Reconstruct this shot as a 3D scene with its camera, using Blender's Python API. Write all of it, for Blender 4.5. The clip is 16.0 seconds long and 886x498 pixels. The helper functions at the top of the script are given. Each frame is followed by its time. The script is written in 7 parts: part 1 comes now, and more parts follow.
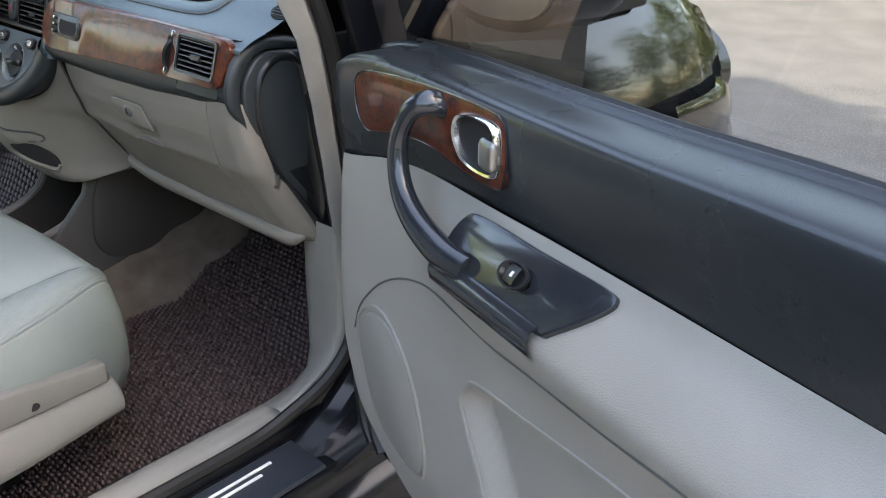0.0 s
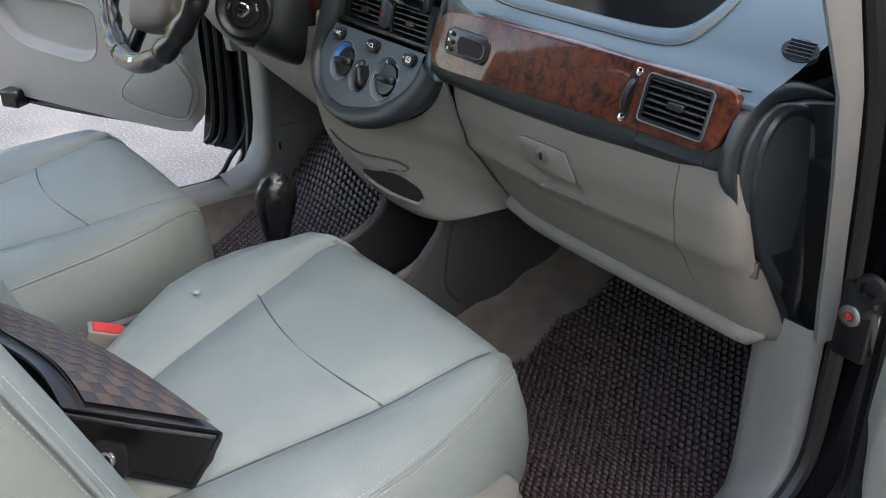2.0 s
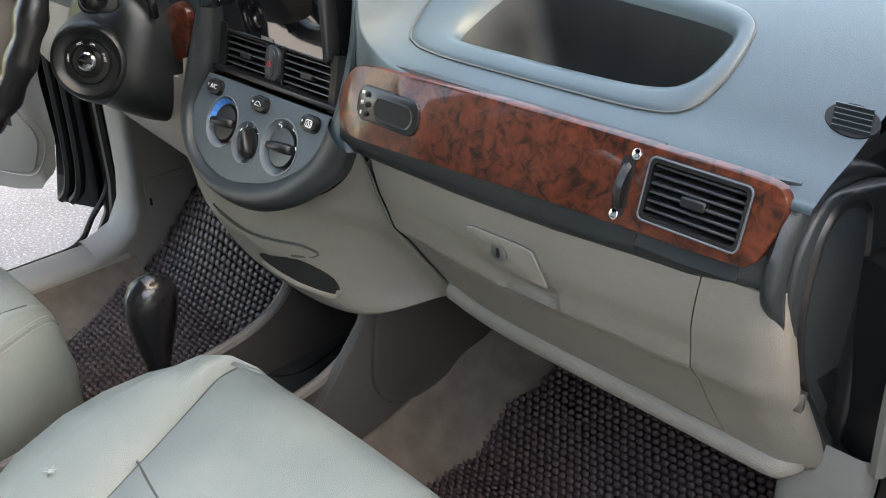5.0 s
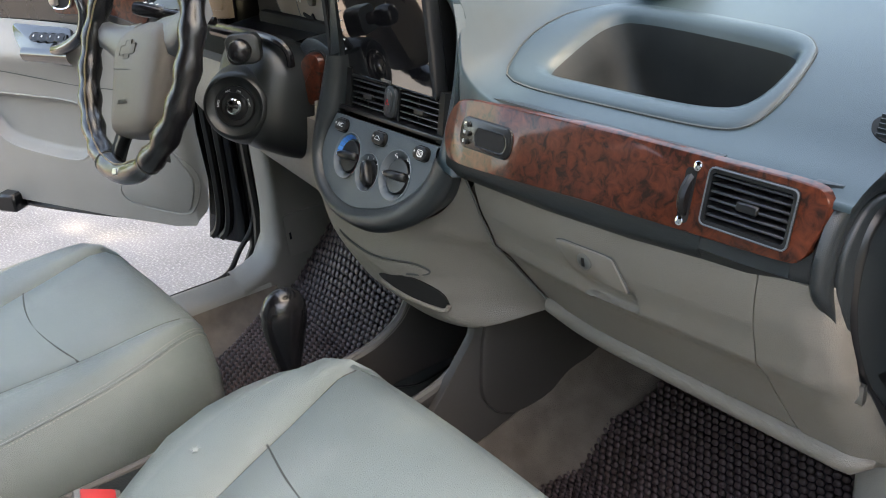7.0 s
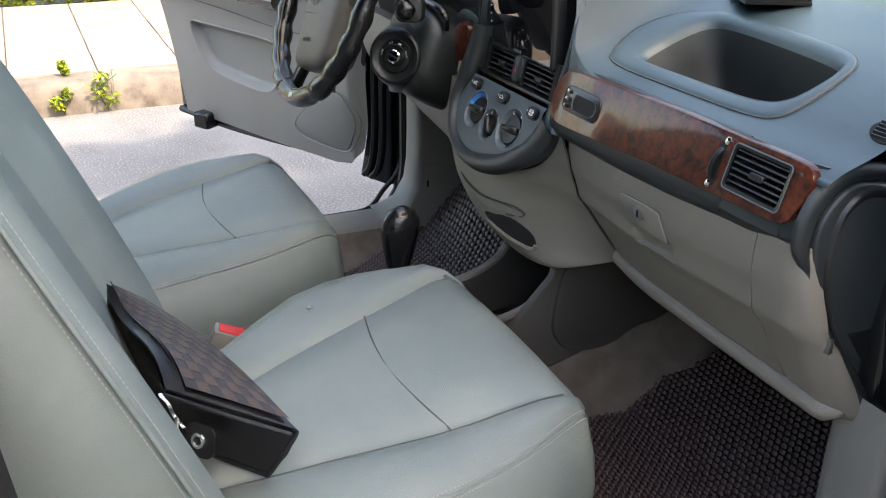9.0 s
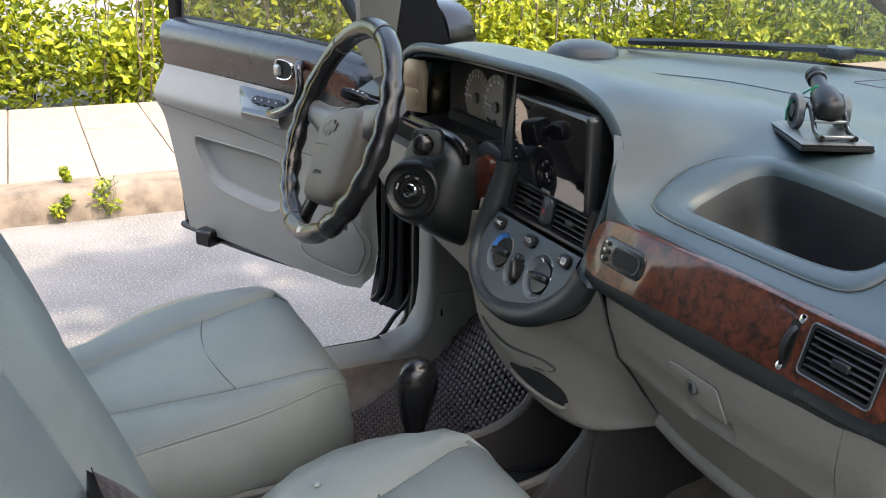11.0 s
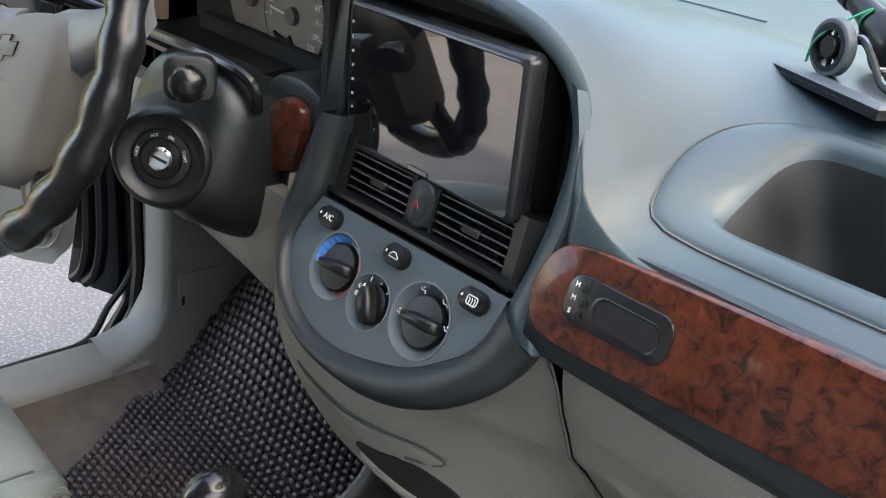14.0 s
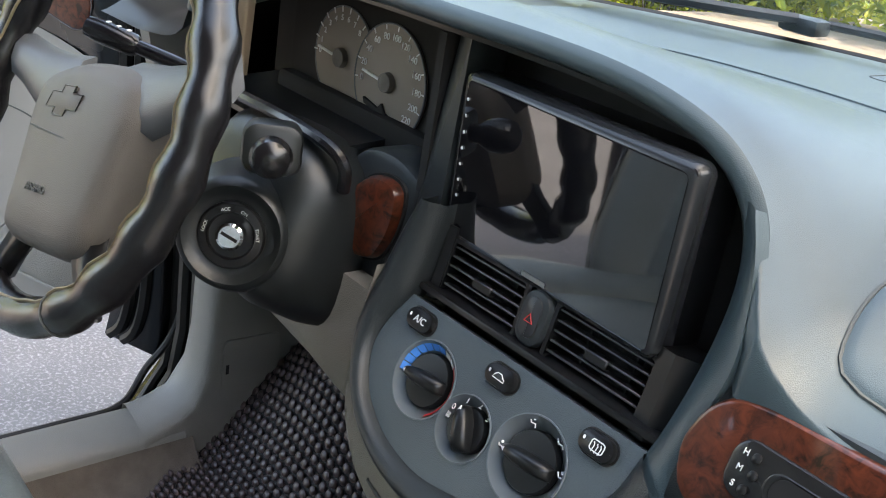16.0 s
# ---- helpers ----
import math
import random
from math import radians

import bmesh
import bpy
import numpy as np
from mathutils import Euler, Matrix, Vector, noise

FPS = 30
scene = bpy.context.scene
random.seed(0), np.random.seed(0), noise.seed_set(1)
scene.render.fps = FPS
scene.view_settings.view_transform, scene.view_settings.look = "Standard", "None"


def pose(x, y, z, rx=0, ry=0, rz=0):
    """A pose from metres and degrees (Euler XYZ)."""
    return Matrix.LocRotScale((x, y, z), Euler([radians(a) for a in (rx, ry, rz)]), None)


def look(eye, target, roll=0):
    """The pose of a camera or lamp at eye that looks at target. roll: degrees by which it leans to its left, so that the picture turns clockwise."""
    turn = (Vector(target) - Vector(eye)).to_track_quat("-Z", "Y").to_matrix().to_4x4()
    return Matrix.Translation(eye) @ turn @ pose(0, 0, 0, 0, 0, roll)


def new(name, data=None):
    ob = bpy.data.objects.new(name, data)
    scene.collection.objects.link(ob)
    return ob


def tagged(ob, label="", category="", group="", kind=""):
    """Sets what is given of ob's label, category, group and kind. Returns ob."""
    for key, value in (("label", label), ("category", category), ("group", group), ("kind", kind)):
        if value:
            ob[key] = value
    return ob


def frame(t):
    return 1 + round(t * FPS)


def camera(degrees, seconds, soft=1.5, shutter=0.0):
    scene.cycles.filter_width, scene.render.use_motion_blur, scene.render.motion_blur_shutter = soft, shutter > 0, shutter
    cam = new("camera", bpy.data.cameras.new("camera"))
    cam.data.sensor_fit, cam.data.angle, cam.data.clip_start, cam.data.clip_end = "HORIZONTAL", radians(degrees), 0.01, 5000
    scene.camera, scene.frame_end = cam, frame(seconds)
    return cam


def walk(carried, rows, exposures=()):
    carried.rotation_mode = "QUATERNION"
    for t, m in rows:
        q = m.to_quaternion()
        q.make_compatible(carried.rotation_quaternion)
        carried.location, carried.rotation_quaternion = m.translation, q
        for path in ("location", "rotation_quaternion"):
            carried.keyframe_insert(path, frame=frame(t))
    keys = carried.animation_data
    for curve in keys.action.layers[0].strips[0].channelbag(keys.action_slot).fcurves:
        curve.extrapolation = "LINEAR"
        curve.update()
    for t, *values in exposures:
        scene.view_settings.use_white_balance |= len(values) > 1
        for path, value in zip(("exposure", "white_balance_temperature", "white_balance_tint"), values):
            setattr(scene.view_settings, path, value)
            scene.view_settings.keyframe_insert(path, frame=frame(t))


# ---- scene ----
cam = camera(50.7, 16.0, soft=1.0)
PATH = [
    (0, (1.739, -0.77, 1.27), (0.543, 0.587, 0.416), 0.8),
    (0.5, (1.708, -0.77, 1.272), (0.403, 0.463, 0.389), -1.7),
    (1, (1.555, -0.782, 1.286), (0.192, 0.386, 0.403), -2.2),
    (1.5, (1.351, -0.796, 1.279), (-0.044, 0.333, 0.395), -0.9),
    (2, (1.252, -0.795, 1.269), (-0.184, 0.257, 0.359), -0.2),
    (2.5, (1.124, -0.74, 1.254), (-0.347, 0.23, 0.307), -1.0),
    (3, (1.053, -0.648, 1.263), (-0.434, 0.293, 0.314), -2.5),
    (3.5, (1.02, -0.621, 1.275), (-0.419, 0.375, 0.306), -4.2),
    (4, (0.974, -0.626, 1.273), (-0.325, 0.547, 0.306), -2.9),
    (4.2, (0.963, -0.625, 1.274), (-0.292, 0.604, 0.318), -1.7),
    (6.3, (1.032, -0.658, 1.266), (-0.313, 0.51, 0.357), -2.1),
    (6.5, (1.047, -0.657, 1.272), (-0.34, 0.476, 0.383), -3.8),
    (7, (1.094, -0.677, 1.281), (-0.404, 0.354, 0.448), -5.5),
    (7.5, (1.156, -0.771, 1.289), (-0.422, 0.166, 0.492), -2.2),
    (8, (1.251, -0.822, 1.293), (-0.344, 0.054, 0.462), 0.0),
    (8.5, (1.317, -0.804, 1.293), (-0.306, 0.021, 0.464), 1.4),
    (9, (1.37, -0.742, 1.297), (-0.292, 0.005, 0.473), 0.7),
    (9.5, (1.388, -0.702, 1.303), (-0.314, -0.022, 0.502), -0.3),
    (10, (1.351, -0.697, 1.349), (-0.398, 0.008, 0.683), 0.3),
    (10.2, (1.327, -0.71, 1.351), (-0.426, 0.025, 0.729), 0.8),
    (12.3, (0.892, -0.623, 1.29), (-0.723, 0.269, 0.518), 2.4),
    (12.5, (0.826, -0.603, 1.288), (-0.755, 0.34, 0.506), 2.5),
    (13, (0.702, -0.612, 1.286), (-0.727, 0.544, 0.5), 4.3),
    (13.5, (0.654, -0.594, 1.275), (-0.65, 0.695, 0.477), 5.5),
    (14, (0.599, -0.553, 1.255), (-0.671, 0.745, 0.417), 6.5),
    (14.5, (0.517, -0.508, 1.253), (-0.759, 0.785, 0.416), 7.8),
    (15, (0.47, -0.488, 1.258), (-0.836, 0.815, 0.486), 8.3),
    (15.5, (0.465, -0.492, 1.261), (-0.869, 0.787, 0.496), 8.3),
    (16, (0.451, -0.513, 1.246), (-0.892, 0.759, 0.486), 9.7),
]
walk(cam, [(t, look(eye, target, roll)) for t, eye, target, roll in PATH],
     exposures=[(0, 3.15, 8100, 12), (2, 3.08, 8100, 12), (3, 3.08, 8100, 12), (3.5, 3.33, 8500, 12), (4, 3.62, 8800, 12), (6.5, 3.57, 8800, 12), (7.0, 3.31, 8600, 12), (7.6, 2.93, 8100, 12), (8.5, 2.95, 8100, 12), (10.2, 2.88, 8100, 12), (12.5, 2.82, 8200, 12), (13.0, 3.13, 8200, 12), (13.5, 3.25, 8300, 12), (14.5, 3.55, 8300, 12), (16, 3.42, 8300, 12)])

# ---- light ----
SUN_ELEV, SUN_AZ = 58.0, 70.0      # azimuth counted from +y towards +x
world = bpy.data.worlds.new("daylight")
scene.world = world
world.use_nodes = True
wn = world.node_tree.nodes
sky = wn.new("ShaderNodeTexSky")
sky.sky_type = 'NISHITA'
sky.sun_disc = False
sky.sun_elevation = radians(SUN_ELEV)
sky.sun_rotation = radians(SUN_AZ)
sky.air_density, sky.dust_density = 1.0, 2.0
wn["Background"].inputs["Strength"].default_value = 0.15
world.node_tree.links.new(sky.outputs[0], wn["Background"].inputs["Color"])
sun = new("sun", bpy.data.lights.new("sun", 'SUN'))
sun.data.energy, sun.data.angle, sun.data.color = 1.1, radians(0.6), (1.0, 0.94, 0.84)
_a, _e = radians(SUN_AZ), radians(SUN_ELEV)
sun.matrix_world = look((20 * math.sin(_a) * math.cos(_e), 20 * math.cos(_a) * math.cos(_e), 20 * math.sin(_e)), (0, 0, 0))


# ---- materials ----
def material(name, colour, rough=0.5, metal=0.0, grain=0.0, grain_scale=400.0, vary=0.12, vary_scale=9.0, coat=0.0,
             stain=None, stain_amount=0.0, stain_scale=6.0, fine=0.0, fine_scale=900.0, spec=0.5):
    """Principled surface with broad tone variation, optional leather-like grain, and optional stains."""
    m = bpy.data.materials.new(name)
    m.use_nodes = True
    n, l = m.node_tree.nodes, m.node_tree.links
    b = n["Principled BSDF"]
    b.inputs["Roughness"].default_value = rough
    b.inputs["Metallic"].default_value = metal
    b.inputs["Coat Weight"].default_value = coat
    b.inputs["Coat Roughness"].default_value = 0.06
    b.inputs["Specular IOR Level"].default_value = spec
    co = n.new("ShaderNodeTexCoord")
    ns = n.new("ShaderNodeTexNoise")
    ns.inputs["Scale"].default_value = vary_scale
    ns.inputs["Detail"].default_value = 6
    l.new(co.outputs["Object"], ns.inputs["Vector"])
    ramp = n.new("ShaderNodeMapRange")
    ramp.inputs["From Min"].default_value, ramp.inputs["From Max"].default_value = 0.3, 0.7
    ramp.inputs["To Min"].default_value, ramp.inputs["To Max"].default_value = 1 - vary, 1 + vary
    l.new(ns.outputs["Fac"], ramp.inputs["Value"])
    mul = n.new("ShaderNodeMix")
    mul.data_type, mul.blend_type = 'RGBA', 'MULTIPLY'
    mul.inputs["Factor"].default_value = 1.0
    mul.inputs[6].default_value = (*colour, 1)
    l.new(ramp.outputs[0], mul.inputs[7])
    out = mul.outputs[2]
    if stain:
        s2 = n.new("ShaderNodeTexNoise")
        s2.inputs["Scale"].default_value = stain_scale
        s2.inputs["Detail"].default_value = 8
        s2.inputs["Roughness"].default_value = 0.65
        l.new(co.outputs["Object"], s2.inputs["Vector"])
        r2 = n.new("ShaderNodeMapRange")
        r2.inputs["From Min"].default_value, r2.inputs["From Max"].default_value = 0.5, 0.72
        r2.inputs["To Max"].default_value = stain_amount
        l.new(s2.outputs["Fac"], r2.inputs["Value"])
        mx = n.new("ShaderNodeMix")
        mx.data_type = 'RGBA'
        l.new(r2.outputs[0], mx.inputs["Factor"])
        l.new(out, mx.inputs[6])
        mx.inputs[7].default_value = (*stain, 1)
        out = mx.outputs[2]
    l.new(out, b.inputs["Base Color"])
    rr = n.new("ShaderNodeMapRange")
    rr.inputs["To Min"].default_value, rr.inputs["To Max"].default_value = rough * 0.85, min(1, rough * 1.15)
    l.new(ns.outputs["Fac"], rr.inputs["Value"])
    l.new(rr.outputs[0], b.inputs["Roughness"])
    if grain:
        vo = n.new("ShaderNodeTexVoronoi")
        vo.feature = 'DISTANCE_TO_EDGE'
        vo.inputs["Scale"].default_value = grain_scale
        l.new(co.outputs["Object"], vo.inputs["Vector"])
        mr = n.new("ShaderNodeMapRange")
        mr.inputs["From Max"].default_value = 0.25
        l.new(vo.outputs["Distance"], mr.inputs["Value"])
        bp = n.new("ShaderNodeBump")
        bp.inputs["Strength"].default_value = grain
        bp.inputs["Distance"].default_value = 0.0006
        l.new(mr.outputs[0], bp.inputs["Height"])
        l.new(bp.outputs[0], b.inputs["Normal"])
    elif fine:
        fn = n.new("ShaderNodeTexNoise")
        fn.inputs["Scale"].default_value = fine_scale
        fn.inputs["Detail"].default_value = 4
        l.new(co.outputs["Object"], fn.inputs["Vector"])
        bp = n.new("ShaderNodeBump")
        bp.inputs["Strength"].default_value = fine
        bp.inputs["Distance"].default_value = 0.002
        l.new(fn.outputs["Fac"], bp.inputs["Height"])
        l.new(bp.outputs[0], b.inputs["Normal"])
    return m


def burl_wood(name):
    m = material(name, (0.16, 0.045, 0.018), 0.36, coat=0.42, spec=0.12)
    n, l = m.node_tree.nodes, m.node_tree.links
    b = n["Principled BSDF"]
    b.inputs["Coat Roughness"].default_value = 0.07
    co = n.new("ShaderNodeTexCoord")
    big = n.new("ShaderNodeTexNoise")
    big.inputs["Scale"].default_value, big.inputs["Detail"].default_value, big.inputs["Distortion"].default_value = 80, 10, 0.8
    big.inputs["Roughness"].default_value = 0.62
    l.new(co.outputs["Object"], big.inputs["Vector"])
    r = n.new("ShaderNodeValToRGB")
    r.color_ramp.elements[0].position, r.color_ramp.elements[0].color = 0.36, (0.020, 0.009, 0.0065, 1)
    r.color_ramp.elements[1].position, r.color_ramp.elements[1].color = 0.74, (0.135, 0.034, 0.015, 1)
    mid = r.color_ramp.elements.new(0.50)
    mid.color = (0.078, 0.020, 0.0105, 1)
    l.new(big.outputs["Fac"], r.inputs["Fac"])
    l.new(r.outputs["Color"], b.inputs["Base Color"])
    return m


DASH = material("slate_dash_plastic", (0.038, 0.060, 0.067), 0.34, grain=0.17, grain_scale=700, spec=0.55, vary=0.10, stain=(0.054, 0.076, 0.083), stain_amount=0.35, stain_scale=11)
DARK = material("charcoal_plastic", (0.019, 0.024, 0.026), 0.36, grain=0.22, grain_scale=650, vary=0.12, spec=0.45)
BLACK = material("black_plastic", (0.009, 0.0095, 0.010), 0.30, vary=0.15, spec=0.4)
HOLE = material("deep_black", (0.005, 0.005, 0.005), 0.8)
TAUPE = material("taupe_plastic", (0.205, 0.187, 0.158), 0.42, grain=0.5, grain_scale=420, vary=0.06, stain=(0.25, 0.234, 0.205), stain_amount=0.25, stain_scale=15)
GREY = material("grey_plastic", (0.262, 0.252, 0.228), 0.45, grain=0.35, grain_scale=420, vary=0.05, stain=(0.31, 0.305, 0.285), stain_amount=0.25, stain_scale=12)
LEATHER = material("grey_green_leather", (0.168, 0.200, 0.192), 0.31, grain=0.42, grain_scale=560, vary=0.08, vary_scale=5, stain=(0.245, 0.268, 0.263), stain_amount=0.4, stain_scale=7, spec=0.6)
TRIM = material("grey_trim_plastic", (0.200, 0.194, 0.175), 0.42, grain=0.3, grain_scale=400, vary=0.08, stain=(0.235, 0.228, 0.207), stain_amount=0.3, stain_scale=10)
TRAYIN = material("tray_inside", (0.0145, 0.0170, 0.0170), 0.52, vary=0.2, vary_scale=20, spec=0.3, stain=(0.028, 0.028, 0.026), stain_amount=0.3, stain_scale=14)
SIDE = material("beige_vinyl", (0.155, 0.154, 0.139), 0.45, grain=0.25, grain_scale=420, vary=0.05)
SEAM = material("seam_shadow", (0.07, 0.075, 0.07), 0.7)
THREAD = material("pale_thread", (0.33, 0.34, 0.31), 0.8)
PAINT = material("black_car_paint", (0.006, 0.0065, 0.008), 0.22, coat=0.12, vary=0.1, spec=0.25)
WING = material("polished_black_paint", (0.006, 0.0065, 0.008), 0.10, coat=0.5, vary=0.1)
RUBBER = material("black_rubber", (0.008, 0.008, 0.008), 0.5, vary=0.2)
CHROME = material("chrome", (0.82, 0.82, 0.82), 0.12, metal=1.0, vary=0.03)
STEEL = material("dull_steel", (0.35, 0.35, 0.34), 0.35, metal=1.0)
GREYBLUE = material("satin_grey_plastic", (0.09, 0.10, 0.105), 0.35, vary=0.05)
BRONZE = material("bronze_plastic", (0.24, 0.175, 0.115), 0.35, metal=0.3, vary=0.06)
WOOD = burl_wood("burl_wood")
MATS = material("honeycomb_mat", (0.047, 0.028, 0.027), 0.42, vary=0.2, vary_scale=5)
CONSOLE = material("dark_taupe_plastic", (0.043, 0.039, 0.035), 0.42, grain=0.22, grain_scale=600, vary=0.08)
LIPS = material("pale_taupe_plastic", (0.115, 0.106, 0.096), 0.38, grain=0.2, grain_scale=600, vary=0.08)
CARPET = material("beige_carpet", (0.125, 0.101, 0.080), 0.95, vary=0.25, vary_scale=30, fine=1.0, fine_scale=700)
HVAC = material("slate_panel", (0.060, 0.080, 0.090), 0.4, grain=0.3, grain_scale=700, vary=0.06)
WELL = material("dial_well_plastic", (0.115, 0.138, 0.150), 0.32, vary=0.06)
WRAP = material("black_wheel_wrap", (0.009, 0.009, 0.010), 0.18, grain=0.16, grain_scale=620, spec=0.6)
TAN = material("tan_leather_edge", (0.17, 0.13, 0.07), 0.5, vary=0.15, vary_scale=40)
# bluish grey puts the sky's reflection on the upper spokes into the colour
SPOKE = material("sky_tinted_spoke_plastic", (0.100, 0.104, 0.108), 0.36, grain=0.2, grain_scale=500, vary=0.06)
PAD = material("wheel_pad", (0.098, 0.088, 0.077), 0.5, grain=0.3, grain_scale=650)
SCREEN = material("screen_glass", (0.006, 0.006, 0.007), 0.03, vary=0.02, spec=0.8)
SCREEN.node_tree.nodes["Principled BSDF"].inputs["IOR"].default_value = 1.9
SURROUND = material("dial_surround", (0.020, 0.019, 0.018), 0.8, vary=0.1, spec=0.2)
FACE = material("gauge_face", (0.27, 0.23, 0.195), 0.7, vary=0.1, spec=0.3)
HOUSING = material("satin_black_housing", (0.020, 0.022, 0.024), 0.24, vary=0.06)
GLOSS = material("gloss_black_plastic", (0.008, 0.008, 0.009), 0.2, vary=0.1)
SCUFF = material("pale_scuff", (0.34, 0.36, 0.35), 0.6)
SHROUD = material("satin_black_plastic", (0.012, 0.0145, 0.015), 0.36, grain=0.10, grain_scale=800, vary=0.12, spec=0.5)
SLAT = material("vent_slat_plastic", (0.026, 0.028, 0.030), 0.33, vary=0.05)
WHITE = material("white_print", (0.75, 0.75, 0.73), 0.6, vary=0.03)
BLUE = material("blue_print", (0.04, 0.24, 0.66), 0.5, vary=0.03)
RED = material("red_print", (0.55, 0.03, 0.03), 0.5, vary=0.05)
GREEN = material("green_ribbon", (0.02, 0.35, 0.18), 0.6)
ASPHALT = material("pale_asphalt", (0.145, 0.142, 0.139), 0.9, vary=0.22, vary_scale=3, stain=(0.40, 0.39, 0.375), stain_amount=0.9, stain_scale=110, fine=0.7, fine_scale=220)
TILE = material("pavement_tile", (0.27, 0.225, 0.19), 0.85, vary=0.18, vary_scale=5, stain=(0.19, 0.145, 0.11), stain_amount=0.6, stain_scale=4, fine=0.4, fine_scale=150)
KERB = material("weathered_kerb", (0.19, 0.155, 0.125), 0.9, vary=0.3, vary_scale=8, stain=(0.075, 0.058, 0.043), stain_amount=0.85, stain_scale=7, fine=0.8, fine_scale=90)
SOIL = material("soil", (0.12, 0.085, 0.055), 0.95, vary=0.3, vary_scale=6, fine=1.0, fine_scale=60)
BARK = material("bark", (0.10, 0.08, 0.06), 0.9, vary=0.3, vary_scale=20, fine=1.0, fine_scale=60)


def leaf_material(name, a, b_, c):
    m = bpy.data.materials.new(name)
    m.use_nodes = True
    n, l = m.node_tree.nodes, m.node_tree.links
    b = n["Principled BSDF"]
    b.inputs["Roughness"].default_value = 0.5
    g = n.new("ShaderNodeNewGeometry")
    r = n.new("ShaderNodeValToRGB")
    r.color_ramp.elements[0].color, r.color_ramp.elements[1].color = (*a, 1), (*c, 1)
    r.color_ramp.elements.new(0.5).color = (*b_, 1)
    l.new(g.outputs["Random Per Island"], r.inputs["Fac"])
    l.new(r.outputs["Color"], b.inputs["Base Color"])
    tr = n.new("ShaderNodeBsdfTranslucent")
    l.new(r.outputs["Color"], tr.inputs["Color"])
    mx = n.new("ShaderNodeMixShader")
    mx.inputs[0].default_value = 0.35
    l.new(b.outputs[0], mx.inputs[1])
    l.new(tr.outputs[0], mx.inputs[2])
    l.new(mx.outputs[0], n["Material Output"].inputs["Surface"])
    return m


LEAF = leaf_material("hedge_leaf", (0.12, 0.18, 0.02), (0.27, 0.33, 0.025), (0.46, 0.47, 0.04))
LEAF_DARK = leaf_material("tree_leaf", (0.03, 0.07, 0.015), (0.06, 0.11, 0.02), (0.11, 0.16, 0.03))


def glass(name, tint, rough=0.0):
    m = bpy.data.materials.new(name)
    m.use_nodes = True
    n, l = m.node_tree.nodes, m.node_tree.links
    n.remove(n["Principled BSDF"])
    t = n.new("ShaderNodeBsdfTransparent")
    t.inputs["Color"].default_value = (*tint, 1)
    g = n.new("ShaderNodeBsdfGlossy")
    g.inputs["Roughness"].default_value = rough
    f = n.new("ShaderNodeLayerWeight")
    f.inputs["Blend"].default_value = 0.5
    pw = n.new("ShaderNodeMath")
    pw.operation, pw.inputs[1].default_value = 'POWER', 5.0
    l.new(f.outputs["Facing"], pw.inputs[0])
    ad = n.new("ShaderNodeMath")
    ad.operation, ad.inputs[1].default_value, ad.inputs[2].default_value = 'MULTIPLY_ADD', 0.94, 0.05
    l.new(pw.outputs[0], ad.inputs[0])
    mx = n.new("ShaderNodeMixShader")
    l.new(ad.outputs[0], mx.inputs[0])
    l.new(t.outputs[0], mx.inputs[1])
    l.new(g.outputs[0], mx.inputs[2])
    l.new(mx.outputs[0], n["Material Output"].inputs["Surface"])
    return m


GLASS = glass("clear_glass", (0.85, 0.9, 0.88))
TINTED = glass("tinted_glass", (0.48, 0.50, 0.49))


# ---- mesh helpers ----
def V(*p):
    return Vector(p)


def finish(ob, bm, mat, angle=38):
    bmesh.ops.recalc_face_normals(bm, faces=bm.faces)
    me = bpy.data.meshes.new(ob)
    bm.to_mesh(me)
    bm.free()
    me.materials.append(mat)
    me.shade_smooth()
    me.set_sharp_from_angle(angle=radians(angle))
    return me


def part(name, bm, mat, parent=None, label="", angle=38):
    ob = new(name, finish(name, bm, mat, angle))
    if parent:
        ob.parent = parent
        ob.matrix_parent_inverse = parent.matrix_world.inverted()
    if label:
        ob["label"] = label
    return ob


def thing(name, at, label, category, group="", kind=""):
    ob = new(name)
    ob.empty_display_size = 0.05
    ob.matrix_world = Matrix.Translation(at)
    return tagged(ob, label, category, group, kind)


def box(lo, hi, bev=0.0, seg=2, m=None, bm=None):
    bm = bm or bmesh.new()
    lo, hi = Vector(lo), Vector(hi)
    r = bmesh.ops.create_cube(bm, size=1.0, matrix=Matrix.Translation((lo + hi) / 2) @ Matrix.Diagonal((*(hi - lo), 1)))
    if bev:
        vs = r["verts"]
        es = list({e for v in vs for e in v.link_edges})
        g = bmesh.ops.bevel(bm, geom=es, offset=bev, segments=seg, affect='EDGES', profile=0.6)
        vs = list({v for f in g["faces"] for v in f.verts} | {v for v in vs if v.is_valid})
    else:
        vs = r["verts"]
    if m is not None:
        bmesh.ops.transform(bm, matrix=m, verts=vs)
    return bm


def loft(rings, closed=True, caps=True, bm=None, wrap=False):
    bm = bm or bmesh.new()
    vs = [[bm.verts.new(p) for p in r] for r in rings]
    n = len(rings[0])
    pairs = list(zip(vs, vs[1:])) + ([(vs[-1], vs[0])] if wrap else [])
    for a, b in pairs:
        for i in range(n if closed else n - 1):
            j = (i + 1) % n
            try:
                bm.faces.new((a[i], a[j], b[j], b[i]))
            except ValueError:
                pass
    if caps and closed and not wrap:
        bm.faces.new(vs[0])
        bm.faces.new(vs[-1])
    return bm


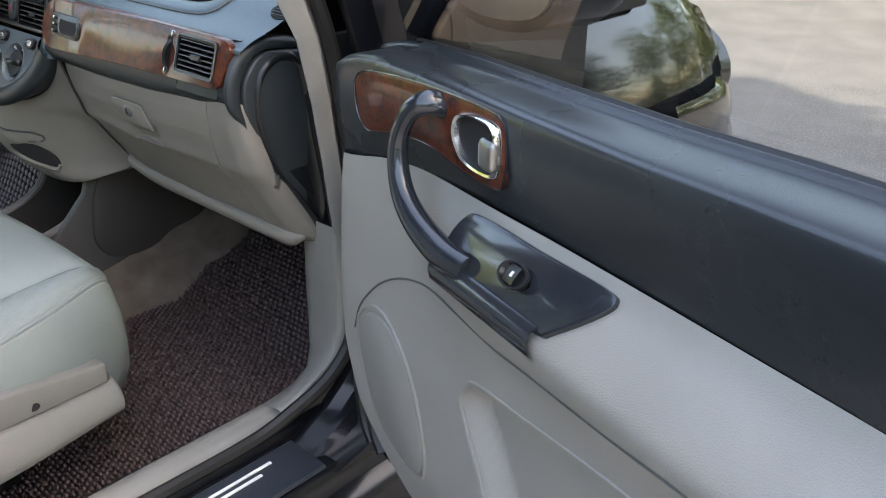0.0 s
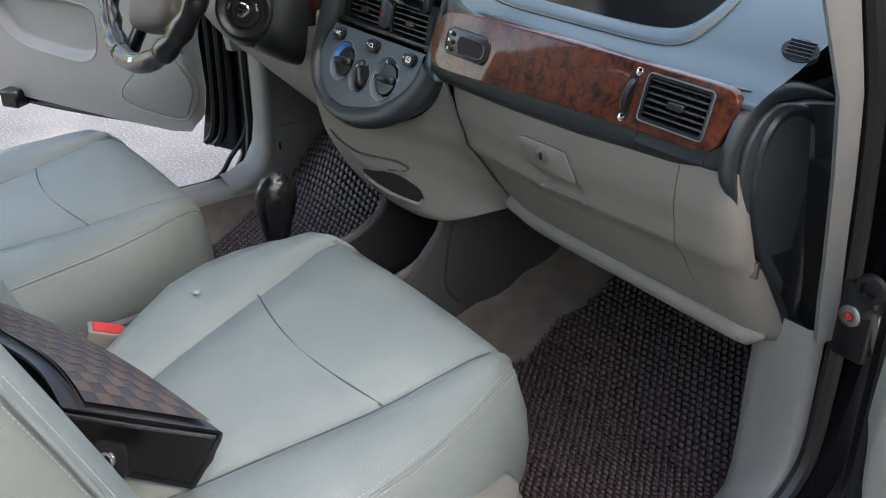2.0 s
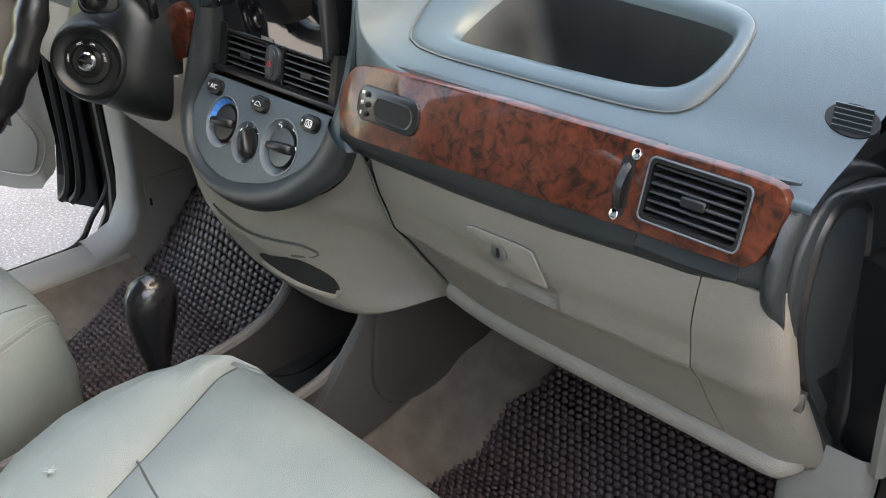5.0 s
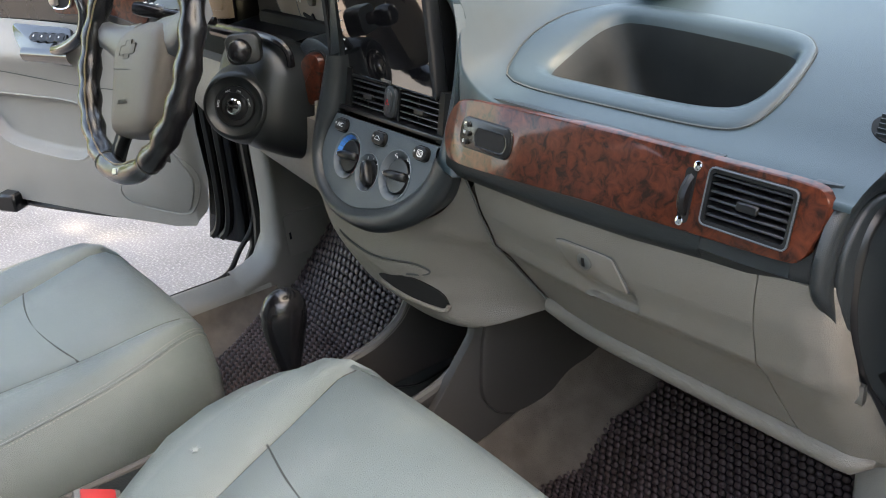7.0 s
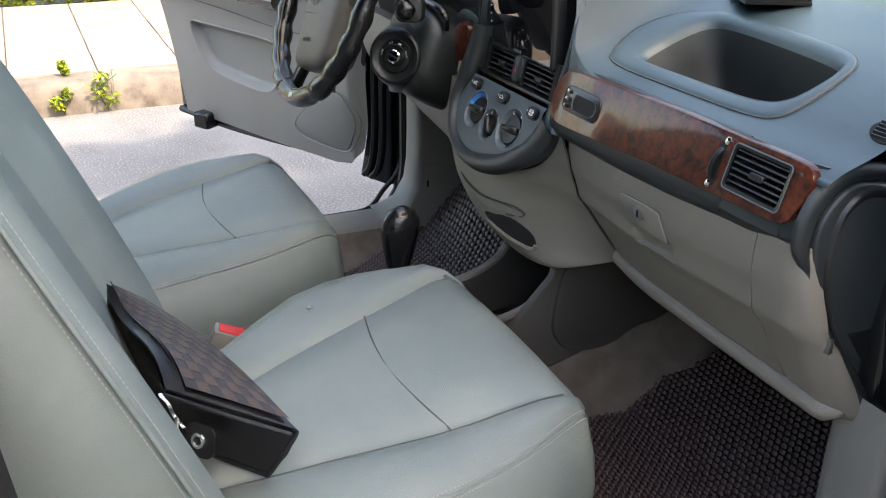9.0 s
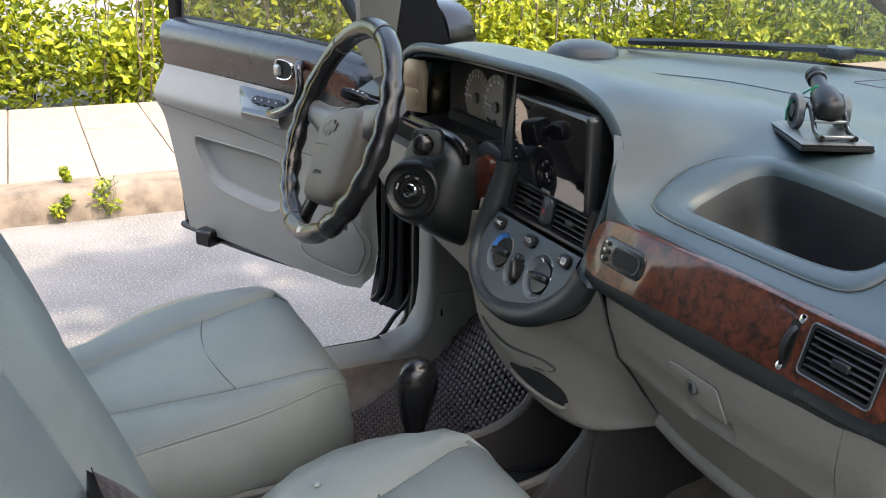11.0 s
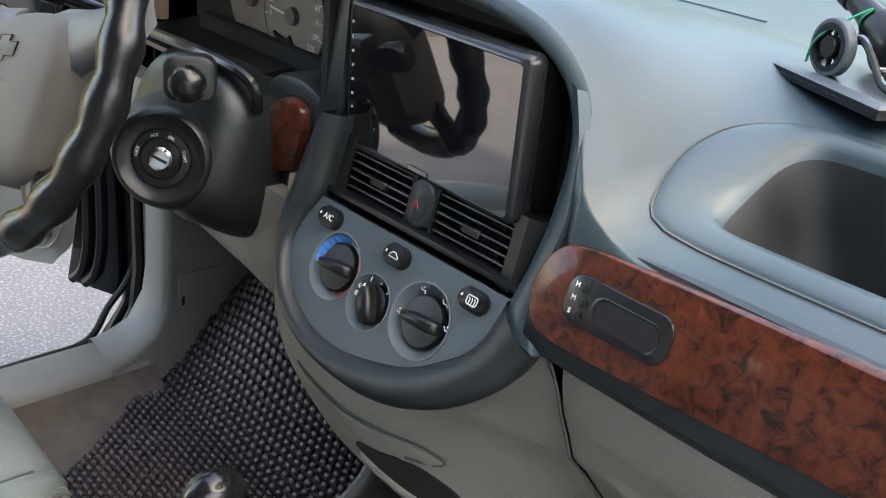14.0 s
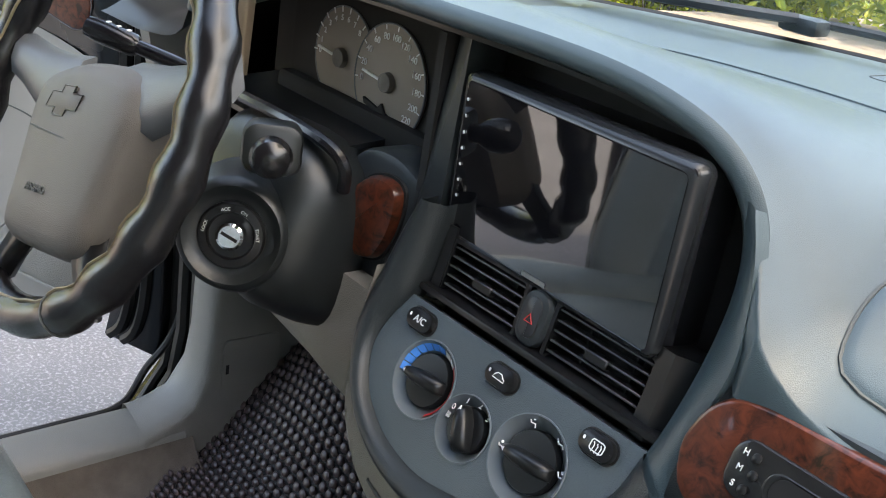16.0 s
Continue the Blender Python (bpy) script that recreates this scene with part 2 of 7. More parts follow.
def spline(pts, n=8, closed=False):
    """Catmull-Rom curve through the points."""
    pts = [Vector(p) for p in pts]
    out, k = [], len(pts)
    for i in range(k if closed else k - 1):
        if closed:
            p0, p1, p2, p3 = pts[i - 1], pts[i], pts[(i + 1) % k], pts[(i + 2) % k]
        else:
            p0, p1, p2, p3 = pts[max(i - 1, 0)], pts[i], pts[i + 1], pts[min(i + 2, k - 1)]
        for s in range(n):
            t = s / n
            out.append(0.5 * ((2 * p1) + (p2 - p0) * t + (2 * p0 - 5 * p1 + 4 * p2 - p3) * t * t + (3 * p1 - p0 - 3 * p2 + p3) * t ** 3))
    if not closed:
        out.append(pts[-1])
    return out


def tube(pts, r, n=8, closed=False, bm=None, flat=1.0, up=None):
    """A round tube along the points; r may be a list; flat squashes it along the up axis."""
    pts = [Vector(p) for p in pts]
    k = len(pts)
    rs = r if isinstance(r, (list, tuple)) else [r] * k
    rings, prev = [], None
    for i, p in enumerate(pts):
        a = pts[i - 1] if (i or closed) else pts[0]
        b = pts[(i + 1) % k] if (i < k - 1 or closed) else pts[-1]
        d = (b - a).normalized()
        if up is not None:
            s = d.cross(Vector(up)).normalized()
        elif prev is None:
            s = d.orthogonal().normalized()
        else:
            s = (prev - d * prev.dot(d)).normalized()
        prev = s
        q = d.cross(s)
        rings.append([p + s * (rs[i] * math.cos(2 * math.pi * j / n)) + q * (rs[i] * flat * math.sin(2 * math.pi * j / n)) for j in range(n)])
    return loft(rings, True, True, bm, wrap=closed)


def prism(outline, place, d0, d1, bev=0.0, bm=None):
    """Closed plate: outline of (u, v) pairs, mapped by place(u, v, d); front edge (d1) is chamfered by bev."""
    cu = sum(p[0] for p in outline) / len(outline)
    cv = sum(p[1] for p in outline) / len(outline)

    def inset(o, b):
        out = []
        k = len(o)
        for i in range(k):
            (ax, ay), (bx, by), (cx, cy) = o[i - 1], o[i], o[(i + 1) % k]
            tx, ty = cx - ax, cy - ay
            ln = math.hypot(tx, ty) or 1
            nx, ny = -ty / ln, tx / ln
            if nx * (cu - bx) + ny * (cv - by) < 0:
                nx, ny = -nx, -ny
            out.append((bx + nx * b, by + ny * b))
        return out
    o = [(p[0], p[1]) for p in outline]
    sg = 1 if d1 > d0 else -1
    rings = [[place(u, v, d0) for u, v in o]]
    if bev:
        rings.append([place(u, v, d1 - sg * bev) for u, v in o])
        rings.append([place(u, v, d1 - sg * bev * 0.3) for u, v in inset(o, bev * 0.3)])
        rings.append([place(u, v, d1) for u, v in inset(o, bev)])
    else:
        rings.append([place(u, v, d1) for u, v in o])
    return loft(rings, bm=bm)


def rounded(w, h, r, n=5, cx=0.0, cy=0.0):
    """Rounded rectangle outline."""
    out = []
    for sx, sy, a0 in ((1, 1, 0), (-1, 1, 90), (-1, -1, 180), (1, -1, 270)):
        for i in range(n + 1):
            a = radians(a0 + 90 * i / n)
            out.append((cx + sx * (w / 2 - r) + r * math.cos(a), cy + sy * (h / 2 - r) + r * math.sin(a)))
    return out


def circle(r, n=24, cx=0.0, cy=0.0, ry=None):
    return [(cx + r * math.cos(2 * math.pi * i / n), cy + (ry or r) * math.sin(2 * math.pi * i / n)) for i in range(n)]


def lathe(profile, m, n=24, bm=None, caps=True):
    """Profile of (radius, height), turned round the local z axis of m."""
    rings = [[m @ V(max(r, 1e-4) * math.cos(2 * math.pi * i / n), max(r, 1e-4) * math.sin(2 * math.pi * i / n), h) for i in range(n)] for r, h in profile]
    return loft(rings, bm=bm, caps=caps)


def lerp(x, table):
    if x <= table[0][0]:
        return table[0][1]
    for (a, fa), (b, fb) in zip(table, table[1:]):
        if x <= b:
            t = (x - a) / (b - a)
            return fa + (fb - fa) * t
    return table[-1][1]


def flow(x, table):
    """Smooth curve through the table's points."""
    if x <= table[0][0]:
        return table[0][1]
    for i in range(len(table) - 1):
        (xa, fa), (xb, fb) = table[i], table[i + 1]
        if x <= xb:
            x0, f0 = table[max(0, i - 1)]
            x3, f3 = table[min(len(table) - 1, i + 2)]
            ma, mb = (fb - f0) / (xb - x0), (f3 - fa) / (x3 - xa)
            h, t = xb - xa, (x - xa) / (xb - xa)
            return fa * (2 * t ** 3 - 3 * t * t + 1) + ma * h * (t ** 3 - 2 * t * t + t) + fb * (3 * t * t - 2 * t ** 3) + mb * h * (t ** 3 - t * t)
    return table[-1][1]


def smooth(a, b, x):
    t = min(1, max(0, (x - a) / (b - a)))
    return t * t * (3 - 2 * t)


def grid(nu, nv, f, bm=None, keep=None):
    bm = bm or bmesh.new()
    vs = [[bm.verts.new(f(i / nu, j / nv)) for j in range(nv + 1)] for i in range(nu + 1)]
    for i in range(nu):
        for j in range(nv):
            q = (vs[i][j], vs[i + 1][j], vs[i + 1][j + 1], vs[i][j + 1])
            if keep is None or keep(sum((v.co for v in q), Vector()) / 4):
                bm.faces.new(q)
    return bm


def front(y):
    """Places (x, z, d) on an upright plane that faces the seats; d counts towards them."""
    return lambda u, v, d: V(u, y - d, v)


def text_part(name, body, size, m, mat, parent, depth=0.0004, align='CENTER'):
    cu = bpy.data.curves.new(name, 'FONT')
    cu.body, cu.size, cu.extrude, cu.align_x, cu.align_y = body, size, depth, align, 'CENTER'
    ob = bpy.data.objects.new(name, cu)
    me = bpy.data.meshes.new_from_object(ob)
    me.name = name
    me.transform(m)
    bpy.data.objects.remove(ob)
    bpy.data.curves.remove(cu)
    me.materials.clear()
    me.materials.append(mat)
    o = new(name, me)
    o.parent = parent
    o.matrix_parent_inverse = parent.matrix_world.inverted()
    return o


def face_frame(x, y, z, tilt=0.0, spin=0.0):
    """A frame whose local z comes out of the dash towards the seats, local x to the right, local y up; tilt leans the top away."""
    return Matrix.Translation((x, y, z)) @ Matrix.Rotation(radians(90 - tilt), 4, 'X') @ Matrix.Rotation(radians(spin), 4, 'Z')

# ---- outdoors ----
def ground():
    bm = bmesh.new()
    s = 300.0
    bm.faces.new([bm.verts.new(p) for p in ((-s, -s, 0), (s, -s, 0), (s, s, 0), (-s, s, 0))])
    tagged(part("ground", bm, ASPHALT), "pale grey weathered asphalt road surface", "road", kind="structure")


def pavement():
    bm = box((-5.75, -14, -0.2), (-3.62, 30, 0.135))
    pv = tagged(part("pavement", bm, SOIL), "raised pavement of pale pinkish concrete tiles", "pavement", kind="structure")
    rng = random.Random(4)
    w, ln = 0.42, 0.42
    tile = finish("paving_tile", box((-w / 2 + .003, -ln / 2 + .003, -0.03), (w / 2 - .003, ln / 2 - .003, 0.0), 0.003, 1), TILE)
    for i in range(5):
        for j in range(44):
            t = new("paving_tile", tile)
            t.matrix_world = pose(-3.62 - w * (i + .5), -4 + ln * j, 0.15 + rng.uniform(-.003, .003), rng.uniform(-.4, .4), rng.uniform(-.4, .4), rng.uniform(-.3, .3))
            t.parent = pv


def kerb():
    root = thing("kerb", (-3.5, 0, 0), "weathered pale concrete kerb with dark stains", "kerb", kind="structure")
    rng = random.Random(8)
    for i in range(34):
        y0 = -10 + i * 1.0
        rings = []
        for y in [y0 + .006 + k * .247 for k in range(5)]:
            w = lambda a: a + noise.noise((y * 3, a * 9, 2.0)) * 0.012
            rings.append([V(w(-3.62), y, -.05), V(w(-3.38), y, -.05), V(w(-3.385), y, .05), V(w(-3.40), y, .115), V(w(-3.425), y, .142), V(w(-3.50), y, .152), V(w(-3.62), y, .152)])
        part("kerb_stone", loft(rings), KERB, root)


def from_lists(name, verts, faces, mat):
    me = bpy.data.meshes.new(name)
    me.from_pydata(verts, [], faces)
    me.materials.append(mat)
    return me


def leaf_cloud(name, spots, size, mat, seed):
    """Many small folded leaves round the given (centre, radius, count) spots."""
    rng = random.Random(seed)
    shape = [Vector(a) for a in ((-.5, 0, 0), (-.12, .27, .06), (.3, .2, .03), (.62, 0, -.08), (.3, -.2, .03), (-.12, -.27, .06))]
    verts, faces = [], []
    for c, r, count in spots:
        for _ in range(count):
            d = Vector((rng.gauss(0, 1), rng.gauss(0, 1), rng.gauss(0, 1))).normalized() * r * (rng.random() ** 0.4)
            p = Vector(c) + d
            if p.z < 0.03:
                continue
            s = size * rng.uniform(0.6, 1.35)
            q = Euler((rng.uniform(-1.0, 1.0), rng.uniform(-1.0, 1.0), rng.uniform(0, 6.28))).to_matrix()
            k = len(verts)
            verts += [p + q @ (a * s) for a in shape]
            faces += [(k, k + 1, k + 2, k + 3), (k, k + 3, k + 4, k + 5)]
    return from_lists(name, verts, faces, mat)


def hedge():
    rng = random.Random(3)
    spots = []
    y = -3.2
    while y < 14:
        for k in range(12):
            h = rng.uniform(0.08, 2.5) if k > 3 else rng.uniform(.05, .6)
            x = -5.95 - 0.22 * h - rng.uniform(0, 0.75)
            spots.append(((x, y + rng.uniform(-.3, .3), h), rng.uniform(.22, .42), 150))
        y += 0.30
    ob = new("hedge", leaf_cloud("hedge", spots, 0.066, LEAF, 5))
    tagged(ob, "sunlit yellow-green leafy roadside hedge", "hedge", kind="stuff")
    bm = bmesh.new()
    for k in range(260):
        y = rng.uniform(-3, 14)
        x = -6.0 - rng.uniform(0, .8)
        tube([V(x, y, 0.02), V(x + rng.uniform(-.1, .1), y + rng.uniform(-.15, .15), .7), V(x - .15 + rng.uniform(-.2, .2), y + rng.uniform(-.3, .3), 1.7)], [.010, .007, .003], 4, bm=bm)
    tagged(part("hedge_stems", bm, BARK), "thin brown woody stems inside the hedge", "stems", kind="stuff")
    spots = []
    for k in range(150):
        y = rng.uniform(-5, 30)
        spots.append(((-7.9 - rng.uniform(0, 1.8), y, rng.uniform(.3, 4.0)), rng.uniform(.6, 1.0), 170))
    for k in range(170):
        x = rng.uniform(-9, 9)
        spots.append(((x, 10.2 + rng.uniform(0, 2.5) + 0.25 * x, rng.uniform(.2, 4.0)), rng.uniform(.5, .9), 170))
    tagged(new("far_bushes", leaf_cloud("far_bushes", spots, 0.17, LEAF, 6)), "dense green bushes beyond the roadside", "bushes", kind="stuff")
    # trees out of view, added to cut low sky light from right and behind
    spots = []
    for k in range(240):
        y = rng.uniform(-16, 14)
        spots.append(((9.5 + rng.uniform(0, 2), y, rng.uniform(.4, 5.5)), rng.uniform(.8, 1.3), 90))
    for k in range(120):
        x = rng.uniform(-8, 9)
        spots.append(((x, -13 - rng.uniform(0, 2), rng.uniform(.4, 5.0)), rng.uniform(.8, 1.3), 90))
    tagged(new("road_edge_trees", leaf_cloud("road_edge_trees", spots, 0.30, LEAF_DARK, 16)), "dark green tree line added out of view to block low sky", "trees", kind="stuff")


def weeds():
    rng = random.Random(12)
    for x, y, z, r in ((-3.36, -.42, .02, .10), (-3.37, -.62, .02, .06), (-3.52, -.95, .16, .09), (-3.55, -.6, .155, .04)):
        root = thing("weed", (x, y, z), "small leafy green weed growing at the kerb", "weed", group="kerb weeds")
        ob = new("foliage", leaf_cloud("foliage", [((x + rng.uniform(-.3, .3) * r, y + rng.uniform(-.6, .6) * r, z + r * k * .45), r * .5, 30) for k in range(1, 4)], 0.03, LEAF, int(r * 999)))
        ob.parent = root
        ob.matrix_parent_inverse = root.matrix_world.inverted()
        bm = bmesh.new()
        for k in range(7):
            tube([V(x, y, z - .01), V(x + rng.uniform(-.4, .4) * r, y + rng.uniform(-.5, .5) * r, z + r), V(x + rng.uniform(-.6, .6) * r, y + rng.uniform(-.6, .6) * r, z + r * 1.8)], .0015, 4, bm=bm)
        part("stem", bm, LEAF_DARK, root)


def shade_tree():
    """A tree added out of view to keep the sun off the car; it stands behind the camera's right shoulder."""
    rng = random.Random(21)
    x, y = 6.8, 2.6
    cx, cy, cz = 4.7, 2.7, 8.6
    root = thing("shade_tree", (x, y, 0), "tall tree added out of view to shade the car, with a dense dark green crown", "tree")
    bm = tube(spline([(x, y, -.1), (x - .1, y, 3), (x - .5, y + .1, 5.5), (cx + .4, cy, 7.6)], 5), [.24 - .008 * i for i in range(16)], 10)
    for k in range(8):
        a = k * .785
        tube([V(x - .6, y + .1, 5.6 + .15 * k), V(cx + 1.0 * math.cos(a), cy + 1.0 * math.sin(a), 7.4), V(cx + 2.0 * math.cos(a), cy + 2.0 * math.sin(a), 8.6)], [.09, .05, .02], 6, bm=bm)
    part("trunk", bm, BARK, root)
    spots = []
    for k in range(130):
        a, r = rng.uniform(0, 6.28), 2.5 * math.sqrt(rng.random())
        spots.append(((cx + r * math.cos(a), cy + r * 1.1 * math.sin(a), cz + rng.uniform(-.6, .8) * (1.2 - r / 2.6)), rng.uniform(.35, .6), 150))
    ob = new("crown", leaf_cloud("crown", spots, 0.17, LEAF_DARK, 9))
    ob.parent = root
    ob.matrix_parent_inverse = root.matrix_world.inverted()


ground()
pavement()
kerb()
hedge()
weeds()
shade_tree()


# ---- car shell ----
def car_body():
    root = thing("car_body", (0, 0.4, 0), "black glossy car body with open front doors", "car body", kind="structure")
    # floor pan and tunnel
    part("floor_pan", box((-.74, -1.6, .22), (.74, .50, .335), .01), CARPET, root, "dusty beige carpet over the floor pan")
    # sills, both sides
    for s in (1, -1):
        prof = [(.60, .335), (.655, .342), (.682, .362), (.692, .385), (.700, .402), (.712, .411), (.728, .413), (.744, .408), (.754, .398), (.758, .385), (.758, .30), (.60, .30)]
        if s < 0:
            prof = [(.560, .335), (.600, .345), (.622, .372), (.629, .396), (.640, .407), (.672, .412), (.700, .414), (.714, .411), (.720, .400), (.722, .385), (.722, .30), (.56, .30)]
        part("sill_trim", loft([[V(s * a, y, b) for a, b in prof] for y in (-1.5, -.6, -.02, .0 if s > 0 else .05)]), TRIM, root, "grey plastic sill trim")
        if s < 0:
            part("sill_carpet", loft([[V(-a, y, b) for a, b in ((.47, .340), (.54, .346), (.585, .356), (.612, .372), (.627, .393), (.632, .372), (.60, .33))] for y in (-1.5, -.4, .02, .06)]), CARPET, root, "dusty beige carpet along the sill", angle=60)
        prof = [(.758, .30), (.758, .392), (.766, .402), (.776, .398), (.780, .382), (.80, .378), (.872, .374), (.882, .362), (.884, .335), (.90, .325), (.915, .30), (.915, .17), (.88, .15), (.758, .15)]
        if s < 0:
            prof = [(.722, .15), (.722, .386), (.728, .388), (.732, .375), (.745, .30), (.80, .255), (.86, .235), (.90, .21), (.90, .17), (.86, .15)]
        part("rocker", loft([[V(s * a, y, b) for a, b in prof] for y in (-1.5, -.6, .0, .12)]), PAINT, root)
        sx = .768 if s > 0 else .727
        bend = [(-.731, -.01, .406), (-.776, .05, .432), (-.783, .092, .475), (-.789, .118, .55), (-.791, .122, .66)] if s < 0 else [(.776, -.022, .424), (.783, .030, .447), (.786, .062, .470), (.788, .088, .503), (.789, .100, .55), (.790, .102, .66)]
        part("door_seal", tube(spline([(s * sx, -1.5, .402), (s * sx, -.7, .402), (s * sx, -.3, .402), (s * sx, -.10, .402), *bend, (s * .791, .103 if s < 0 else .098, .80), (s * .791, .072, .97), (s * .789, .032, 1.083), (s * .78, -.02, 1.20), (s * .76, -.26, 1.36), (s * .72, -.56, 1.54)], 8), .011 if s > 0 else .006, 8), RUBBER, root)
        # kick panel and pillar trim
        kick = []
        if s > 0:
            path = (((.775, .083, .700), (.690, .092, .700), (0, -1, 0)), ((.775, .084, .590), (.690, .090, .590), (0, -1, 0)), ((.775, .083, .530), (.690, .091, .510), (0, -1, .05)), ((.774, .072, .488), (.690, .090, .452), (0, -.85, .5)), ((.772, .050, .466), (.691, .080, .418), (0, -.6, .8)), ((.770, .022, .449), (.693, .050, .402), (0, -.4, .92)), ((.766, -.008, .434), (.696, .015, .398), (0, -.3, .95)), ((.762, -.035, .420), (.699, -.030, .396), (0, -.1, 1)))
        else:
            path = (((-.705, .090, .700), (-.646, .104, .700), (0, -1, 0)), ((-.705, .090, .619), (-.646, .104, .619), (0, -1, 0)), ((-.705, .088, .546), (-.646, .102, .535), (0, -1, .05)), ((-.705, .079, .490), (-.645, .096, .470), (0, -.85, .5)), ((-.706, .052, .444), (-.641, .074, .428), (0, -.6, .8)), ((-.708, .022, .430), (-.636, .040, .410), (0, -.4, .92)), ((-.710, -.001, .422), (-.631, .005, .402), (0, -.2, .98)), ((-.712, -.014, .420), (-.628, -.014, .399), (0, 0, 1)))
        for o, i, n in path:
            o, i, n = V(*o), V(*i), V(*n)
            wall = i - n * .25 if s > 0 else i + V(.010, .30 * smooth(.01, .07, i.y), -.08 * smooth(.06, .0, i.y))
            kick.append([wall, i - n * .006, i, i.lerp(o, .06) + n * .006, i.lerp(o, .25) + n * .009, i.lerp(o, .6) + n * .009, i.lerp(o, .9) + n * .006, o + n * .001, o - n * .012 + V(.004 * s, 0, 0)])
        kp = part("kick_panel", loft(kick, closed=False), TRIM, root, "grey plastic kick panel trim", angle=60)
        if s < 0:
            pk = lambda u, v, d: V(-.6445 + .034 * (u - .10) + d, u, v)
            part("kick_lid", prism(rounded(.095, .100, .010, 4, .158, .485), pk, -.002, .0026, .001), TRIM, kp)
            part("lid_slot", box((-.6425, .116, .478), (-.6408, .121, .494)), HOLE, kp)
        pil = []
        for z, y0, y1 in ((.692, .072, .106), (.75, .062, .096), (.80, .056, .087), (.90, .040, .073), (.99, .020, .056), (1.09, -.032, .018), (1.2, -.04, .03), (1.35, -.29, -.24), (1.53, -.62, -.55)):
            k = 1 - .08 * smooth(1.05, 1.5, z)
            pil.append([V(s * (.775 if s > 0 else .762) * k, y0 + .004, z), V(s * .782 * k, y0, z), V(s * .787 * k, y0 + .006, z), V(s * .789 * k, y1 - .006, z), V(s * .784 * k, y1, z), V(s * .774 * k, y1 + .03, z), V(s * (.768 if s > 0 else .735) * k, y1 + .02, z)])
        if s > 0:
            part("pillar_filler", loft([[V(.715, r[4].y + .004, r[4].z), V(r[0].x + .002, r[0].y + .006, r[0].z), V(r[0].x + .002, r[4].y + .03, r[0].z), V(.715, r[4].y + .05, r[4].z)] for r in pil[:4]]), BLACK, root, "black filler between dashboard and pillar")
        part("pillar_trim", loft(pil), TRIM, root, "grey pillar trim beside the dashboard")
        # painted door frame with flanges
        fr = []
        low = ((.04, .30, .785), (.09, .36, .79), (.14, .43, .795), (.17, .55, .80), (.175, .70, .80)) if s < 0 else ((-.06, .370, .785), (.0, .386, .786), (.05, .412, .788), (.09, .447, .79), (.120, .49, .793), (.145, .56, .797), (.162, .68, .80))
        for y, z, x0 in low + ((.165, .80, .80), (.14, .95, .80), (.10, 1.08, .795), (.05, 1.20, .78), (-.18, 1.35, .755), (-.42, 1.47, .725), (-.62, 1.56, .69)):
            fr.append([V(s * (x0 - .005), y - .028, z), V(s * (x0 + .012), y - .03, z), V(s * (x0 + .028), y - .01, z), V(s * (x0 + .045), y - .012, z), V(s * (x0 + .06), y + .02, z), V(s * (x0 + .10), y + .03, z), V(s * (x0 + .10), y + .10, z), V(s * (x0 - .005), y + .10, z)])
        part("door_frame", loft(fr), PAINT, root, "glossy black painted door frame")
        if s < 0:
            hp = part("hinge_pillar", box((-.835, .115, .24), (-.712, .20, 1.06), .006), PAINT, root, "black painted hinge pillar")
            for k, (x, y) in enumerate(((-.735, .108), (-.765, .104), (-.80, .106))):
                part("pillar_seal", tube([V(x, y - .05, .36), V(x, y - .012, .42), V(x, y, .50), V(x, y, .75), V(x, y - .02, 1.0)], .008 + .003 * (k % 2), 7), RUBBER, hp)
        # centre pillar and rear side closing panel, out of the doorway
        part("rear_quarter", box((s * .80 - .05, -2.9, .25), (s * .80 + .05, -1.12, 1.0), .02), PAINT, root)
        rows = ((0, .30), (0, .75), (.25, 1.02), (1, 1.55))
        bk = .20 if s < 0 else 0.0
        cp = part("centre_pillar", loft([[V(s * (.735 - t * .1), -.808 - bk - t * .12, z), V(s * (.748 - t * .1), -.798 - bk - t * .12, z), V(s * (.79 - t * .1), -.798 - bk - t * .12, z), V(s * (.80 - t * .1), -1.12 - t * .12, z), V(s * (.735 - t * .1), -1.12 - t * .12, z)] for t, z in rows]), TRIM, root, "grey centre pillar trim", angle=60)
        part("pillar_frame", loft([[V(s * (.79 - t * .1), -.806 - bk - t * .12, z), V(s * (.86 - t * .1), -.812 - bk - t * .12, z), V(s * (.88 - t * .1), -1.12 - t * .12, z), V(s * (.79 - t * .1), -1.12 - t * .12, z)] for t, z in rows]), PAINT, cp)
        part("pillar_seal", tube([V(s * (.796 - t * .1), -.794 - bk - t * .12, z) for t, z in rows], .012, 8), RUBBER, cp)
        part("rear_glass", box((s * .78 - .004, -2.8, 1.0), (s * .78 + .004, -1.2, 1.5)), TINTED, root)
    # roof and rear
    roof = [[V(x, y, z - .05 * (x / .7) ** 2) for x in (-.70, -.5, -.25, 0, .25, .5, .70)] for y, z in ((-3.0, 1.50), (-2.0, 1.60), (-1.0, 1.61), (-.45, 1.575), (-.40, 1.565))]
    up = [[p + V(0, 0, .05) for p in r] for r in roof]
    bm = bmesh.new()
    loft([a + b[::-1] for a, b in zip(roof, up)], bm=bm)
    part("roof", bm, PAINT, root)
    part("tailgate", box((-.78, -3.05, .25), (.78, -2.95, 1.0), .02), PAINT, root)
    part("bulkhead", box((-.74, .45, .22), (.74, .50, 1.035)), HOLE, root)
    part("cowl", box((-.74, .50, .90), (.74, 1.0, 1.02), .01), HOLE, root)
